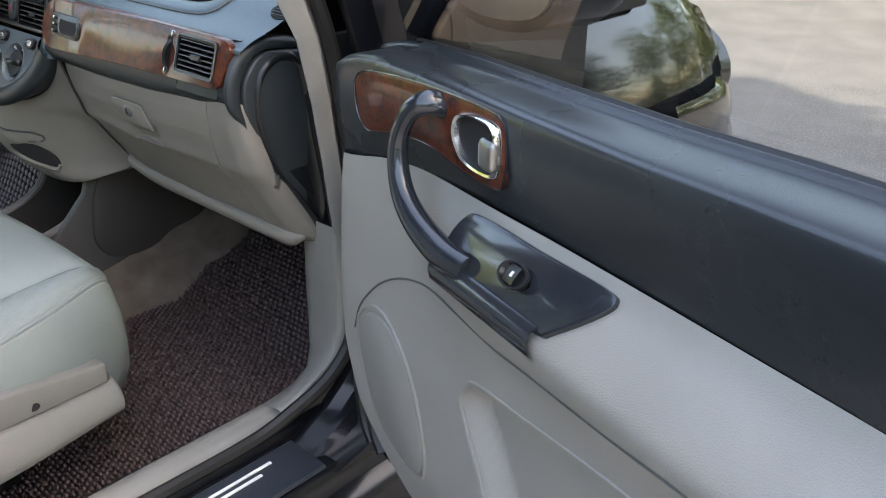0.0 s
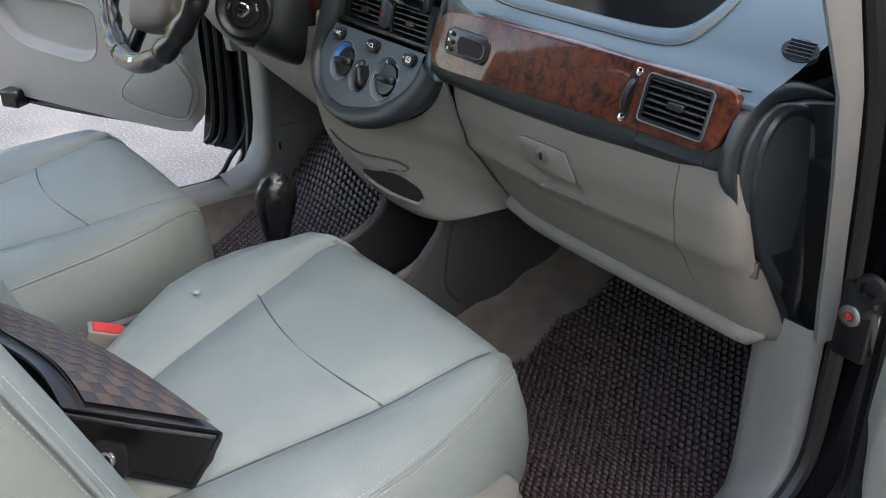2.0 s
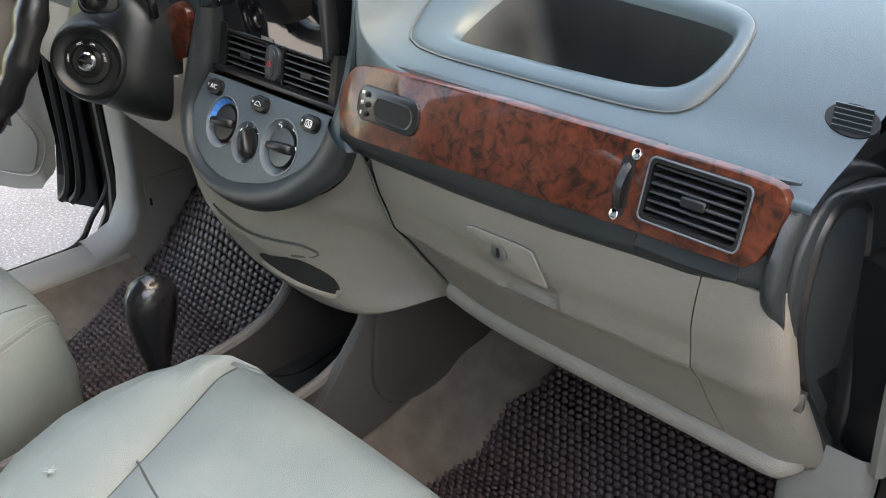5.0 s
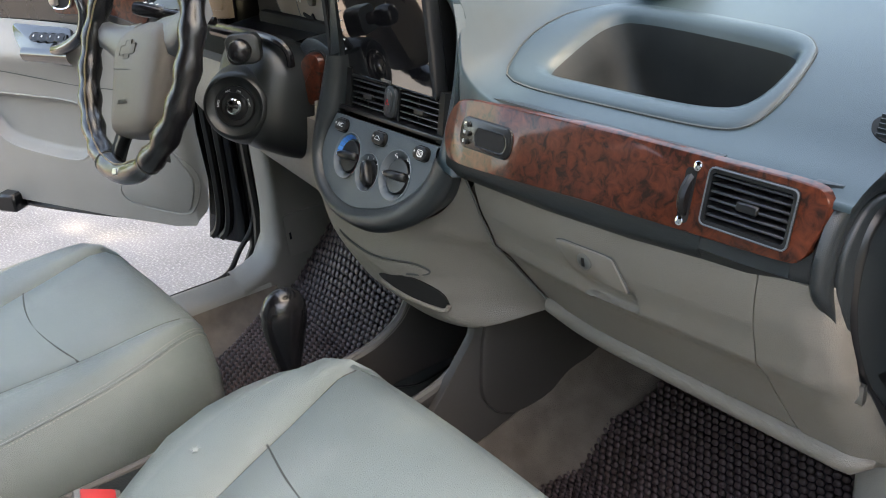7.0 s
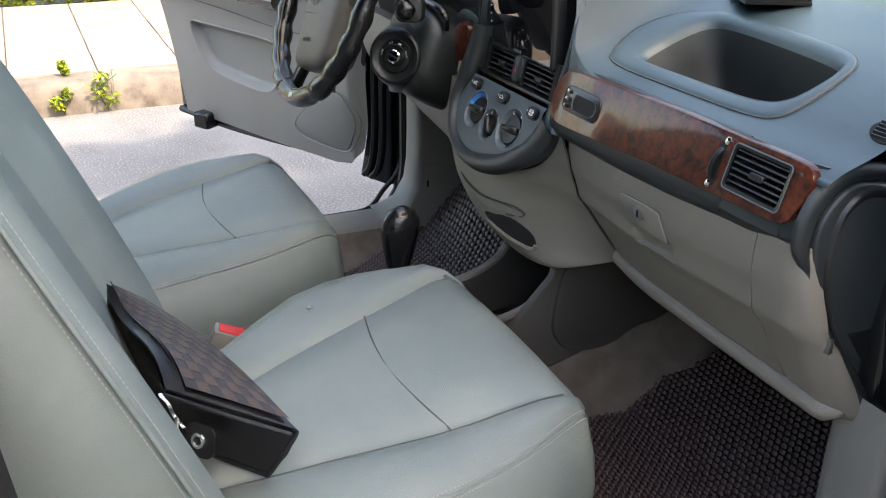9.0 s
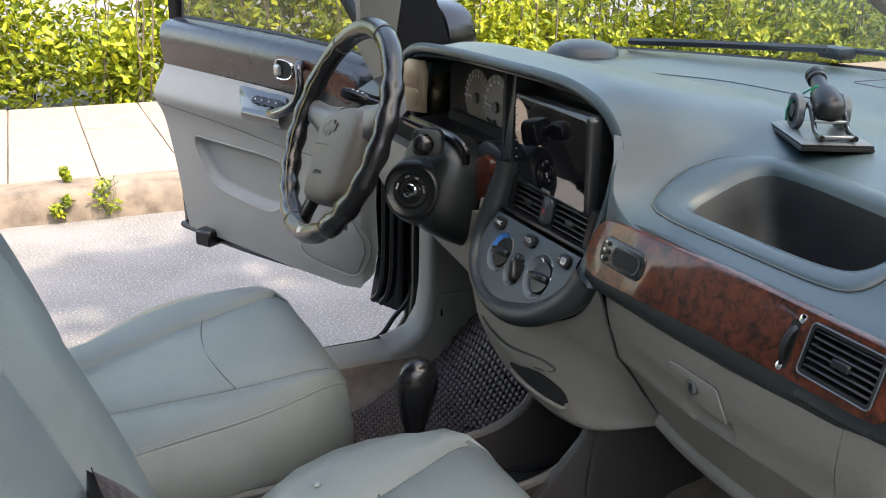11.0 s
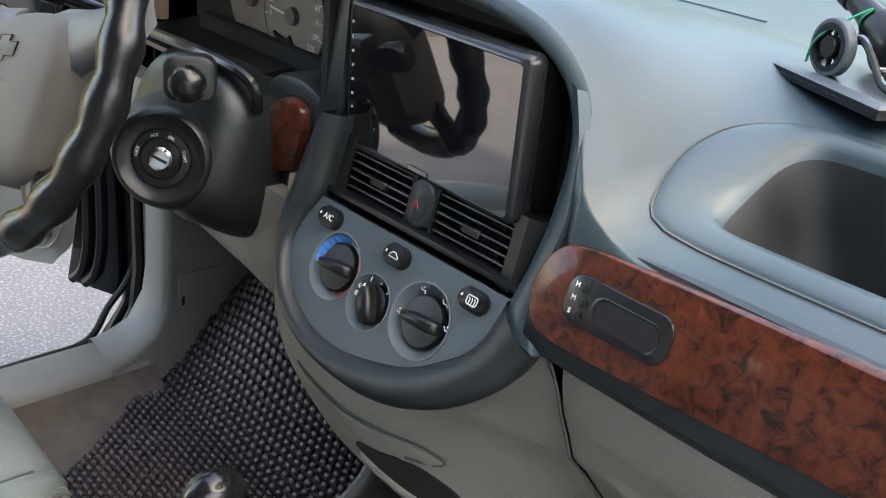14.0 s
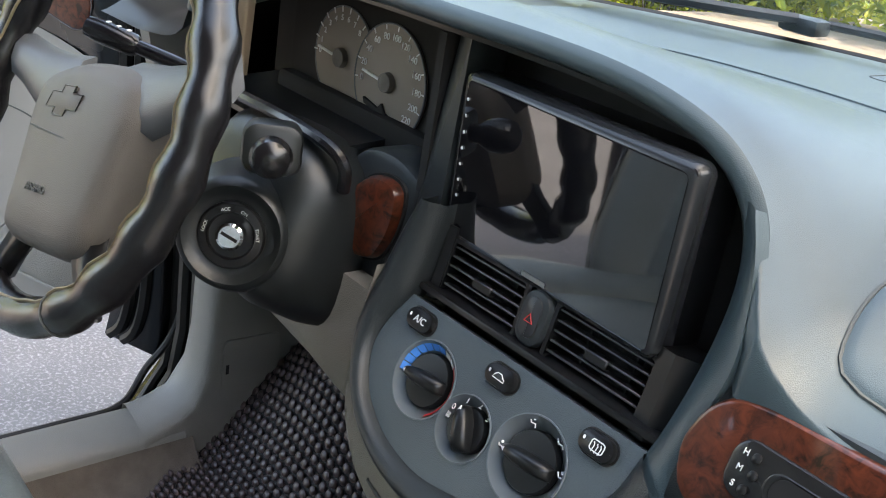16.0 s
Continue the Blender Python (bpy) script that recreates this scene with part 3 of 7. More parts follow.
    part("rear_window", box((-.72, -3.0, 1.0), (.72, -2.99, 1.52)), TINTED, root)
    # unseen side boxes added to keep light from leaking in behind the dash
    for s in (1, -1):
        part("wing_wall", box((s * .765 - .025, .19, .22), (s * .765 + .025, .70, 1.03)), HOLE, root)
    # windscreen with its black border
    top_y, top_z, bot_y, bot_z = -.42, 1.56, .60, 1.060
    def screen(u, v, off=0.0):
        bow = (1 - (2 * u - 1) ** 2)
        x = (u * 2 - 1) * (.74 - .08 * v)
        return V(x, bot_y + (top_y - bot_y) * v + bow * .36 * (1 - .75 * v) + .02, bot_z + (top_z - bot_z) * v + off)
    ws = part("windscreen", grid(16, 10, lambda u, v: screen(u, v)), GLASS, root, "clear windscreen glass")
    ws.visible_shadow = False
    # bonnet and wings seen beyond the doors
    rings = []
    for y, hz, hw, z0 in ((.70, .985, .80, .5), (.97, .975, .82, .45), (1.20, .935, .82, .40), (1.40, .870, .79, .35), (1.57, .78, .72, .30), (1.68, .66, .60, .28), (1.73, .52, .48, .26)):
        ring = []
        for k in range(25):
            a = k / 24
            x = (a * 2 - 1)
            sx = math.copysign(abs(x) ** .9, x)
            e = abs(x)
            if e < .72:
                ring.append(V(hw * x / .72 * .80, y, hz - .03 * (x / .72) ** 2))
            else:
                q = (e - .72) / .28
                ring.append(V(math.copysign(hw * (.80 + .20 * math.sin(q * math.pi / 2)), x), y, hz - .03 - (hz - .03 - z0) * (1 - math.cos(q * math.pi / 2))))
        rings.append(ring)
    part("bonnet", loft(rings), WING, root, "black bonnet and front wings")
    for s in (1, -1):
        part("headlight", loft([[V(s * (.60 + .16 * math.cos(a) * r), 1.51 - .10 * math.cos(a) * r + d, .68 + .10 * math.sin(a) * r) for a in [2 * math.pi * i / 20 for i in range(20)]] for r, d in ((1, -.05), (1, .0), (.7, .03), (.1, .04))]), GLOSS, root, "dark headlight lens")
    plan = [(.84, 1.00), (.84, 1.14), (.825, 1.25), (.785, 1.34), (.70, 1.45), (.58, 1.55), (.35, 1.63), (0, 1.66)]
    plan = [(x, y) for x, y in plan] + [(-x, y) for x, y in plan[-2::-1]]
    rows = [[V(x * (1 + k * .2), y + dy * smooth(1.0, 1.35, y), z) for x, y in plan] for z, dy, k in ((.70, -.05, -.05), (.685, -.01, 0), (.66, .02, .01), (.60, .045, .02), (.585, .04, .012), (.52, .075, .02), (.40, .09, .02), (.28, .07, .01), (.20, .02, -.05))]
    part("front_bumper", loft(rows, closed=False), WING, root, "black glossy front bumper", angle=50)
    # wiper along the windscreen base
    part("wiper_arm", tube(spline([(-.70, .63, 1.088), (-.56, .68, 1.098), (-.42, .76, 1.104), (-.30, .85, 1.108)], 6), .009, 6), DARK, root, "grey windscreen wiper arm")
    part("wiper_blade", tube(spline([(-.60, .70, 1.092), (-.30, .90, 1.104), (.10, .96, 1.106), (.40, .88, 1.100)], 6), .007, 6), RUBBER, root)
    part("wiper_pivot", box((-.34, .86, 1.085), (-.27, .91, 1.112), .012), DARK, root)
    part("tweeter_mound", lathe([(.085, -.01), (.080, .008), (.065, .020), (.04, .028), (.002, .031)], Matrix.Translation((-.655, .47, 1.072)), 24), DARK, root, "dark speaker mound on the dashboard corner", angle=60)
    part("screen_seal", tube([screen(k / 20, .012, -.004) for k in range(21)], .012, 6), RUBBER, root)
    part("floor_duct", lathe([(.085, .0), (.08, .02), (.062, .042), (.03, .052), (.001, .054)], Matrix.Translation((.505, -.445, .333)) @ Matrix.Diagonal((1.1, .8, 1, 1)), 20), SIDE, root, "beige plastic duct on the floor under the seat", angle=60)
    return root


car = car_body()


def door_check():
    """Check strap and hinge bolt on the passenger side frame."""
    root = thing("door_check", (.815, .09, .733), "black door check strap with a red-marked bolt on the frame", "door check")
    part("bracket", box((-.022, -.012, -.055), (.018, .004, .04), .005, 2, Matrix.Translation((.812, .098, .735))), BLACK, root)
    m = Matrix.Translation((.806, .086, .735)) @ Matrix.Rotation(radians(90), 4, 'X')
    bolt = part("bolt", lathe([(.013, -.004), (.013, .002), (.010, .004), (.006, .004), (.005, .002), (.001, .002)], m, 18), STEEL, root)
    part("bolt_mark", lathe([(.0045, .0022), (.0045, .0036), (.001, .0038)], m, 12), RED, bolt)
    part("strap", tube(spline([(.82, .088, .742), (.838, .076, .752), (.855, .055, .738), (.872, .03, .735)], 5), .006, 8, flat=.6), STEEL, root)
    part("grommet", lathe([(.018, 0), (.016, .006), (.010, .007), (.008, .002), (.001, .002)], Matrix.Translation((.822, .088, .775)) @ Matrix.Rotation(radians(90), 4, 'X'), 18), RUBBER, root)


def scuff_plate():
    root = thing("scuff_plate", (.826, -.5, .38), "carbon-patterned scuff plate with bright white lines on the sill", "scuff plate")
    part("plate", loft([[V(.786, y, .383), V(.790, y, .386), V(.866, y, .381), V(.870, y, .376), V(.786, y, .376)] for y in (-1.2, -.5, -.045, -.04)]), CARBON, root)
    part("line", box((.806, -.60, .3845), (.811, -.095, .3862)), WHITE, root)
    part("line", box((.819, -.60, .384), (.824, -.122, .3856)), WHITE, root)


CARBON = material("carbon_weave", (0.02, 0.026, 0.034), 0.35, grain=0.4, grain_scale=300, vary=0.2, vary_scale=200)
scuff_plate()
door_check()


# ---- dashboard ----
def base_top(y):
    return flow(y, [(-.05, .975), (-.03, .980), (0, .988), (.03, .998), (.06, 1.012), (.1, 1.028), (.15, 1.044), (.2, 1.055), (.28, 1.066), (.35, 1.070), (1.2, 1.070)])


# inner lip of the hood and of the padded rim, from the left end over the top, down the right side, under the climate panel and up the left side
LIP = [(-.488, -.045, 1.055), (-.473, -.045, 1.093), (-.443, -.043, 1.114), (-.378, -.040, 1.125), (-.25, -.034, 1.129), (-.10, -.022, 1.128), (0, -.010, 1.126), (.06, -.002, 1.121), (.109, .002, 1.111), (.140, .006, 1.097), (.161, .010, 1.075), (.172, .010, 1.048), (.1765, .006, 1.014), (.176, -.004, .972), (.174, -.018, .935), (.170, -.0305, .905),
       (.164, -.044, .874), (.150, -.055, .852), (.127, -.064, .834), (.099, -.072, .818), (.059, -.078, .806), (.012, -.082, .798), (-.031, -.080, .802), (-.062, -.0745, .813), (-.084, -.067, .828), (-.100, -.0545, .853), (-.098, -.042, .878), (-.087, -.031, .904), (-.083, -.018, .945), (-.080, -.012, .985)]
# where the rim meets the taupe shell, from the right end of the panel round to its left
RIM_LOW = [(.213, -.046, .880), (.205, -.048, .861), (.194, -.056, .842), (.174, -.066, .822), (.146, -.076, .803), (.102, -.085, .785), (.05, -.089, .776), (-.007, -.088, .778), (-.056, -.081, .790), (-.098, -.067, .815), (-.124, -.052, .846), (-.128, -.042, .880), (-.119, -.034, .922), (-.109, -.026, .962), (-.102, -.020, .985)]


def rim_top(x):
    return flow(x, [(-.62, 1.03), (-.52, 1.05), (-.49, 1.10), (-.45, 1.126), (-.38, 1.138), (-.25, 1.143), (-.10, 1.142), (0, 1.139), (.06, 1.134), (.109, 1.124), (.140, 1.111), (.161, 1.094), (.172, 1.084), (.182, 1.068), (.192, 1.046), (.204, 1.014), (.212, 1.001), (.225, .995), (.25, .991), (.28, .989), (.32, .988)])


def shoulder(x):
    """Height of the pad behind the hood: it runs out gently towards the tray."""
    return rim_top(x) if x < .06 else flow(x, [(0, 1.139), (.06, 1.134), (.109, 1.124), (.14, 1.107), (.16, 1.090), (.18, 1.066), (.20, 1.040), (.22, 1.017), (.24, 1.003), (.265, .993), (.30, .989), (.34, .988)])


def dash_top(x, y):
    b = base_top(y)
    front_h = max(0.0, shoulder(x) - .988)
    fall = 1 - smooth(-.05, .46, y)
    edge = -.012 * smooth(.010, -.05, y) ** 2
    swell = .012 * math.exp(-((y - .30) / .10) ** 2) * smooth(-.5, -.1, x)
    return b + front_h * fall * (1 - .35 * smooth(0, .3, y)) + edge + swell


TRAY = [(.253, .018), (.238, .052), (.234, .095), (.242, .140), (.270, .176), (.312, .186), (.413, .184), (.527, .172), (.566, .153), (.582, .118), (.590, .064), (.578, .028), (.540, .017), (.450, .0145), (.335, .0135), (.285, .0135)]
HOLLOW = [(.294, .050), (.291, .080), (.290, .130), (.300, .155), (.324, .164), (.40, .162), (.53, .148), (.560, .131), (.566, .085), (.554, .054), (.515, .046), (.43, .044), (.35, .044), (.310, .044)]


def polar(poly, n, cx, cy):
    """The outline's points at n even bearings from (cx, cy)."""
    out = []
    for k in range(n):
        a = 2 * math.pi * k / n
        dx, dy = math.cos(a), math.sin(a)
        far = 0
        for i in range(len(poly)):
            (ax, ay), (bx, by) = poly[i - 1], poly[i]
            ex, ey = bx - ax, by - ay
            den = dx * ey - dy * ex
            if abs(den) > 1e-12:
                t = ((ax - cx) * ey - (ay - cy) * ex) / den
                s = ((ax - cx) * dy - (ay - cy) * dx) / den
                if t > far and -1e-6 <= s <= 1 + 1e-6:
                    far = t
        out.append((cx + dx * far, cy + dy * far))
    return out



def inside(x, y, poly):
    c = False
    for i in range(len(poly)):
        (ax, ay), (bx, by) = poly[i - 1], poly[i]
        if (ay > y) != (by > y) and x < (bx - ax) * (y - ay) / (by - ay) + ax:
            c = not c
    return c


def dashboard():
    root = thing("dashboard", (0, .2, .7), "blue-grey moulded dashboard with burl wood trim and taupe lower half", "dashboard")
    tray = [(p.x, p.y) for p in spline([(a, b, 0) for a, b in TRAY], 5, True)]

    def edge_y(x):
        return lerp(x, [(-.73, -.050), (-.38, -.040), (-.25, -.034), (-.10, -.022), (0, -.010), (.06, -.002), (.109, .003), (.161, .012), (.177, .013), (.192, .004), (.204, -.009), (.214, -.017), (.23, -.020), (.25, -.021), (.30, -.021), (.45, -.020), (.72, -.026)])

    cols = [-.73 + .86 * k / 60 for k in range(60)] + [.13 + .11 * k / 44 for k in range(44)] + [.24 + .485 * k / 56 for k in range(57)]

    def top(u, v):
        x = cols[round(u * 160)]
        y = edge_y(x) + (.58 + .36 * (1 - (x / .74) ** 2) - edge_y(x)) * v ** 1.25
        return V(x, y, dash_top(x, y))
    rim_a = polar(tray, 120, .425, .092)
    rim_b = polar([(p.x, p.y) for p in spline([(q, r, 0) for q, r in HOLLOW], 5, True)], 120, .425, .092)
    hole = [(p[0] + (q[0] - p[0]) * .25, p[1] + (q[1] - p[1]) * .25) for p, q in zip(rim_a, rim_b)]
    part("pad_corner", grid(160, 70, top, keep=lambda c: c.x < -.53), BLACK, root, "black end of the pad behind the wheel", angle=60)
    bm = grid(160, 70, top, keep=lambda c: c.x > -.53 and not inside(c.x, c.y, hole))
    for vert in [q for q in bm.verts if q.is_boundary and .2 < q.co.x < .64 and edge_y(q.co.x) + .012 < q.co.y < .22]:
        near = min(hole, key=lambda p: (p[0] - vert.co.x) ** 2 + (p[1] - vert.co.y) ** 2)
        vert.co = V(near[0], near[1], dash_top(*near))
    # rounded leading edge turning down to the fascia
    rows = []
    for x in [c for c in cols if c > -.53]:
        y = edge_y(x)
        z = dash_top(x, y)
        f = smooth(.165, .190, x)
        low = min(z - .006, lerp(x, [(.160, 1.086), (.176, 1.069), (.192, 1.037), (.2035, 1.004), (.2075, .980), (.212, .9735)]))
        rows.append([V(x, y - (.009 - .004 * smooth(.212, .24, x)) * f * math.sin(a), z - (z - low) * f * (1 - math.cos(a))) for a in [math.pi / 2 * k / 7 for k in range(8)]])
    loft(rows, closed=False, bm=bm)
    bmesh.ops.remove_doubles(bm, verts=bm.verts, dist=.0003)
    part("upper_pad", bm, DASH, root, "blue-grey grained dashboard pad", angle=60)
    # tray insert: a broad rounded rim and a dark hollow with a ramp at its left end
    cx, cy, n = .425, .092, 120
    oo = polar(tray, n, cx, cy)
    hh = polar([(p.x, p.y) for p in spline([(a, b, 0) for a, b in HOLLOW], 5, True)], n, cx, cy)
    mixed = lambda t: [(p[0] + (q[0] - p[0]) * t, p[1] + (q[1] - p[1]) * t) for p, q in zip(oo, hh)]
    rings = []
    for t, dz in ((-.10, -.003), (-.03, -.0005), (.04, .0026), (.16, .0042), (.55, .0042), (.80, .002), (.93, -.003), (1.0, -.009)):
        rings.append([V(x, y, dash_top(x, y) + dz) for x, y in mixed(t)])
    part("tray_rim", loft(rings, caps=False), DASH, root, "broad rounded rim of the oval tray", angle=70)
    part("tray_groove", tube([V(x, y, dash_top(x, y) + .0006) for x, y in mixed(-.02)], .0014, 5, True), SEAM, root)
    # the hollow takes a darker colour than the pad round it
    floor_z = .915
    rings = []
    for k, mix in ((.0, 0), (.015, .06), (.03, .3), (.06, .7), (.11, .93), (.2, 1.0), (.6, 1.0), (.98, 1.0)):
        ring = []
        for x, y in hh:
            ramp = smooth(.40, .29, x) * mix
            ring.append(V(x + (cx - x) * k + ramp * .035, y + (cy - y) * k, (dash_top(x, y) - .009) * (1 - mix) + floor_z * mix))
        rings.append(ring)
    part("tray_hollow", loft(rings, caps=False), TRAYIN, root, "dark worn inside of the tray", angle=70)
    low_parts = set(root.children)
    # charcoal fascia behind the wood
    prof = [(.10, .872), (-.02, .874), (-.040, .880), (-.050, .892), (-.054, .912), (-.0535, .95), (-.0525, .985), (.0, .985)]
    sect = lambda x, keep: [V(x, y + .012 * smooth(.66, .72, x), z + (.012 * smooth(.40, .68, x) if z < .90 else 0)) for y, z in keep]
    bm = loft([sect(x, prof) for x in (.198, .3, .4, .5, .591)])
    loft([sect(x, prof) for x in (.683, .69, .70, .707)], bm=bm)
    loft([sect(x, prof[:4] + [(-.053, .905), (-.0535, .929), (.10, .929)]) for x in (.591, .64, .683)], bm=bm)
    part("fascia", bm, DARK, root, "charcoal plastic fascia")
    # burl wood plate with rounded left end
    wood = [(p.x, p.y) for p in spline([(.199, .925, 0), (.197, .943, 0), (.207, .967, 0), (.232, .979, 0), (.30, .982, 0), (.45, .986, 0), (.60, .987, 0), (.686, .987, 0), (.706, .980, 0), (.709, .965, 0), (.702, .938, 0), (.694, .926, 0), (.674, .921, 0), (.55, .917, 0), (.40, .911, 0), (.27, .905, 0), (.224, .905, 0), (.207, .911, 0)], 5, True)]
    hole = rounded(.088, .047, .006, 4, .637, .956)
    cu, cv = .45, .945
    inner = [(cu + (u - cu) * (1 - .003 / max(.02, math.hypot(u - cu, v - cv))), cv + (v - cv) * (1 - .003 / max(.02, math.hypot(u - cu, v - cv)) * 1.6)) for u, v in wood]
    bm = bmesh.new()
    for edge in (inner, hole):
        vs = [bm.verts.new((u, v, 0)) for u, v in edge]
        for a, b in zip(vs, vs[1:] + vs[:1]):
            bm.edges.new((a, b))
    bmesh.ops.triangle_fill(bm, edges=bm.edges, use_beauty=True)
    for vert in bm.verts:
        vert.co = V(vert.co.x, -.060, vert.co.y)
    loft([[V(u, -.060, v) for u, v in inner], [V(.3 * a + .7 * c, -.0593, .3 * b + .7 * d) for (a, b), (c, d) in zip(inner, wood)], [V(u, -.0575, v) for u, v in wood], [V(u, -.050, v) for u, v in wood]], caps=False, bm=bm)
    loft([[V(u, -.060, v) for u, v in hole], [V(u, -.050, v) for u, v in hole]], caps=False, bm=bm)
    bmesh.ops.remove_doubles(bm, verts=bm.verts, dist=.0002)
    part("wood_trim", bm, WOOD, root, "glossy burl wood trim strip")
    # clock set into the wood
    clk = part("clock", prism(rounded(.094, .036, .013, 6, .277, .944), front(-.058), 0, .0045, .002), CLOCKRIM, root, "satin grey clock surround")
    hollow = rounded(.060, .022, .0105, 6, .287, .943)
    part("clock_well", loft([[V(.287 + (u - .287) * k, -.0628 + d, .943 + (v - .943) * k) for u, v in hollow] for k, d in ((1.06, .0), (1.0, -.0006), (.92, .0), (.86, .003))], caps=False), CLOCKRIM, clk)
    part("clock_display", prism([(.287 + (u - .287) * .9, .943 + (v - .943) * .88) for u, v in hollow], front(-.0622), 0, .0008), HOLE, clk, "dark oval clock display")
    for i, z in enumerate((.954, .944, .934)):
        part("clock_button", lathe([(.003, 0), (.003, .002), (.0015, .003)], face_frame(.246 + .002 * (i % 2), -.0625, z), 10), BLACK, clk)
        text_part("clock_letter", "HMS"[i], .0055, face_frame(.2385, -.0628, z), WHITE, clk)
    # side air vent with wheel
    vent(root, "side_vent", .637, -.058, .956, .082, .041, 6, 6, True)
    part("vent_wheel", lathe([(.002, -.004), (.022, -.004), (.024, 0), (.022, .004), (.002, .004)], Matrix.Translation((.571, -.047, .950)) @ Matrix.Rotation(radians(90), 4, 'Y'), 28), BLACK, root)
    part("wheel_slot", prism(rounded(.013, .05, .005, 4, .571, .950), front(-.0598), 0, .0006), HOLE, root)
    for x, z in ((.577, .978), (.569, .927)):
        part("screw", lathe([(.0045, 0), (.0045, .002), (.003, .003)], face_frame(x, -.060, z), 12), CHROME, root)
    # the strip leans back a little and runs slightly askew
    lean = Matrix.Identity(4)
    lean[1][0], lean[1][2], lean[1][3] = -.012, .30, .012 * .45 - .30 * .935 + .016
    lean[2][3] = -.001
    def lean_back(ob):
        ob.data.transform(lean)
        for kid in ob.children:
            lean_back(kid)
    for ob in set(root.children) - low_parts:
        lean_back(ob)
    # defroster outlet near the right pillar
    gx, gy = .706, .060
    gr = part("pillar_grille", prism([(gx + .022 * math.cos(t) - .006 * math.sin(t), gy + .016 * math.sin(t)) for t in [2 * math.pi * q / 24 for q in range(24)]], lambda u, v, d: V(u, v, dash_top(u, v) + d), -.004, .0012), HOLE, root, "small black oval grille beside the pillar")
    for k in range(5):
        yy = gy - .011 + .0055 * k
        part("grille_slat", box((gx - .015 - .006 * (yy - gy) / .016, yy - .001, 0), (gx + .015 - .006 * (yy - gy) / .016, yy + .001, .003), 0, m=Matrix.Translation((0, 0, dash_top(gx, yy) + .0006))), DARK, gr)
    part("pad_crease", tube([V(x, y, dash_top(x, y) + .0002) for x, y in [(p.x, p.y) for p in spline([(-.40, .33, 0), (-.36, .39, 0), (-.24, .49, 0), (-.09, .520, 0), (.05, .513, 0)], 6)]], .0022, 5), DASH, root)
    part("sensor_mark", tube([V(x, y, dash_top(x, y) + .0002) for x, y in rounded(.085, .105, .018, 4, -.075, .785)], .0012, 5, True), SEAM, root)
    return root


def vent(parent, name, x, y, z, w, h, rows, cols, bright=False):
    """Air vent: a thin frame, a deep dark throat, slats across it and upright vanes behind them."""
    out, inn = rounded(w + .010, h + .010, .006, 4, x, z), rounded(w, h, .003, 4, x, z)
    fr = part(name, loft([[V(u, y + .006, v) for u, v in out], [V(u, y - .0035, v) for u, v in out], [V(u, y - .0050, v) for u, v in rounded(w + .007, h + .007, .005, 4, x, z)], [V(u, y - .0045, v) for u, v in rounded(w + .001, h + .001, .0035, 4, x, z)], [V(u, y + .024, v) for u, v in inn]], caps=False), BLACK, parent, "black air vent")
    part("vent_throat", prism(inn, front(y + .024), 0, .001), HOLE, fr)
    for i in range(rows):
        zz = z - h / 2 + h * (i + .5) / rows
        m = Matrix.Translation((x, y + .004, zz)) @ Matrix.Rotation(radians(-8), 4, 'X')
        part("slat", box((-w / 2, -.0070, -.0010), (w / 2, .0070, .0010), .0005, 1, m), SLAT, fr)
    for i in range(cols):
        xx = x - w / 2 + w * (i + .5) / cols
        part("fin", box((xx - .0008, y + .012, z - h / 2), (xx + .0008, y + .021, z + h / 2)), SLAT, fr)
    if bright:
        part("vent_rim", tube([V(u, y - .0048, v) for u, v in rounded(w + .009, h + .009, .0055, 4, x, z)], .0009, 6, True), GREYBLUE, fr, "thin satin grey frame")
    part("vent_tab", box((x - .011, y - .0055, z - .005), (x + .011, y + .003, z + .003), .0012, 1), BLACK, fr)
    return fr


CLOCKRIM = material("satin_clock_plastic", (0.0150, 0.0150, 0.0150), 0.26, metal=0.1, vary=0.05)
dash = dashboard()


def backed(bm, by):
    """Gives an open sheet a turned-back edge."""
    es = [e for e in bm.edges if len(e.link_faces) == 1]
    r = bmesh.ops.extrude_edge_only(bm, edges=es)
    bmesh.ops.translate(bm, vec=by, verts=[v for v in r["geom"] if isinstance(v, bmesh.types.BMVert)])
    return bm


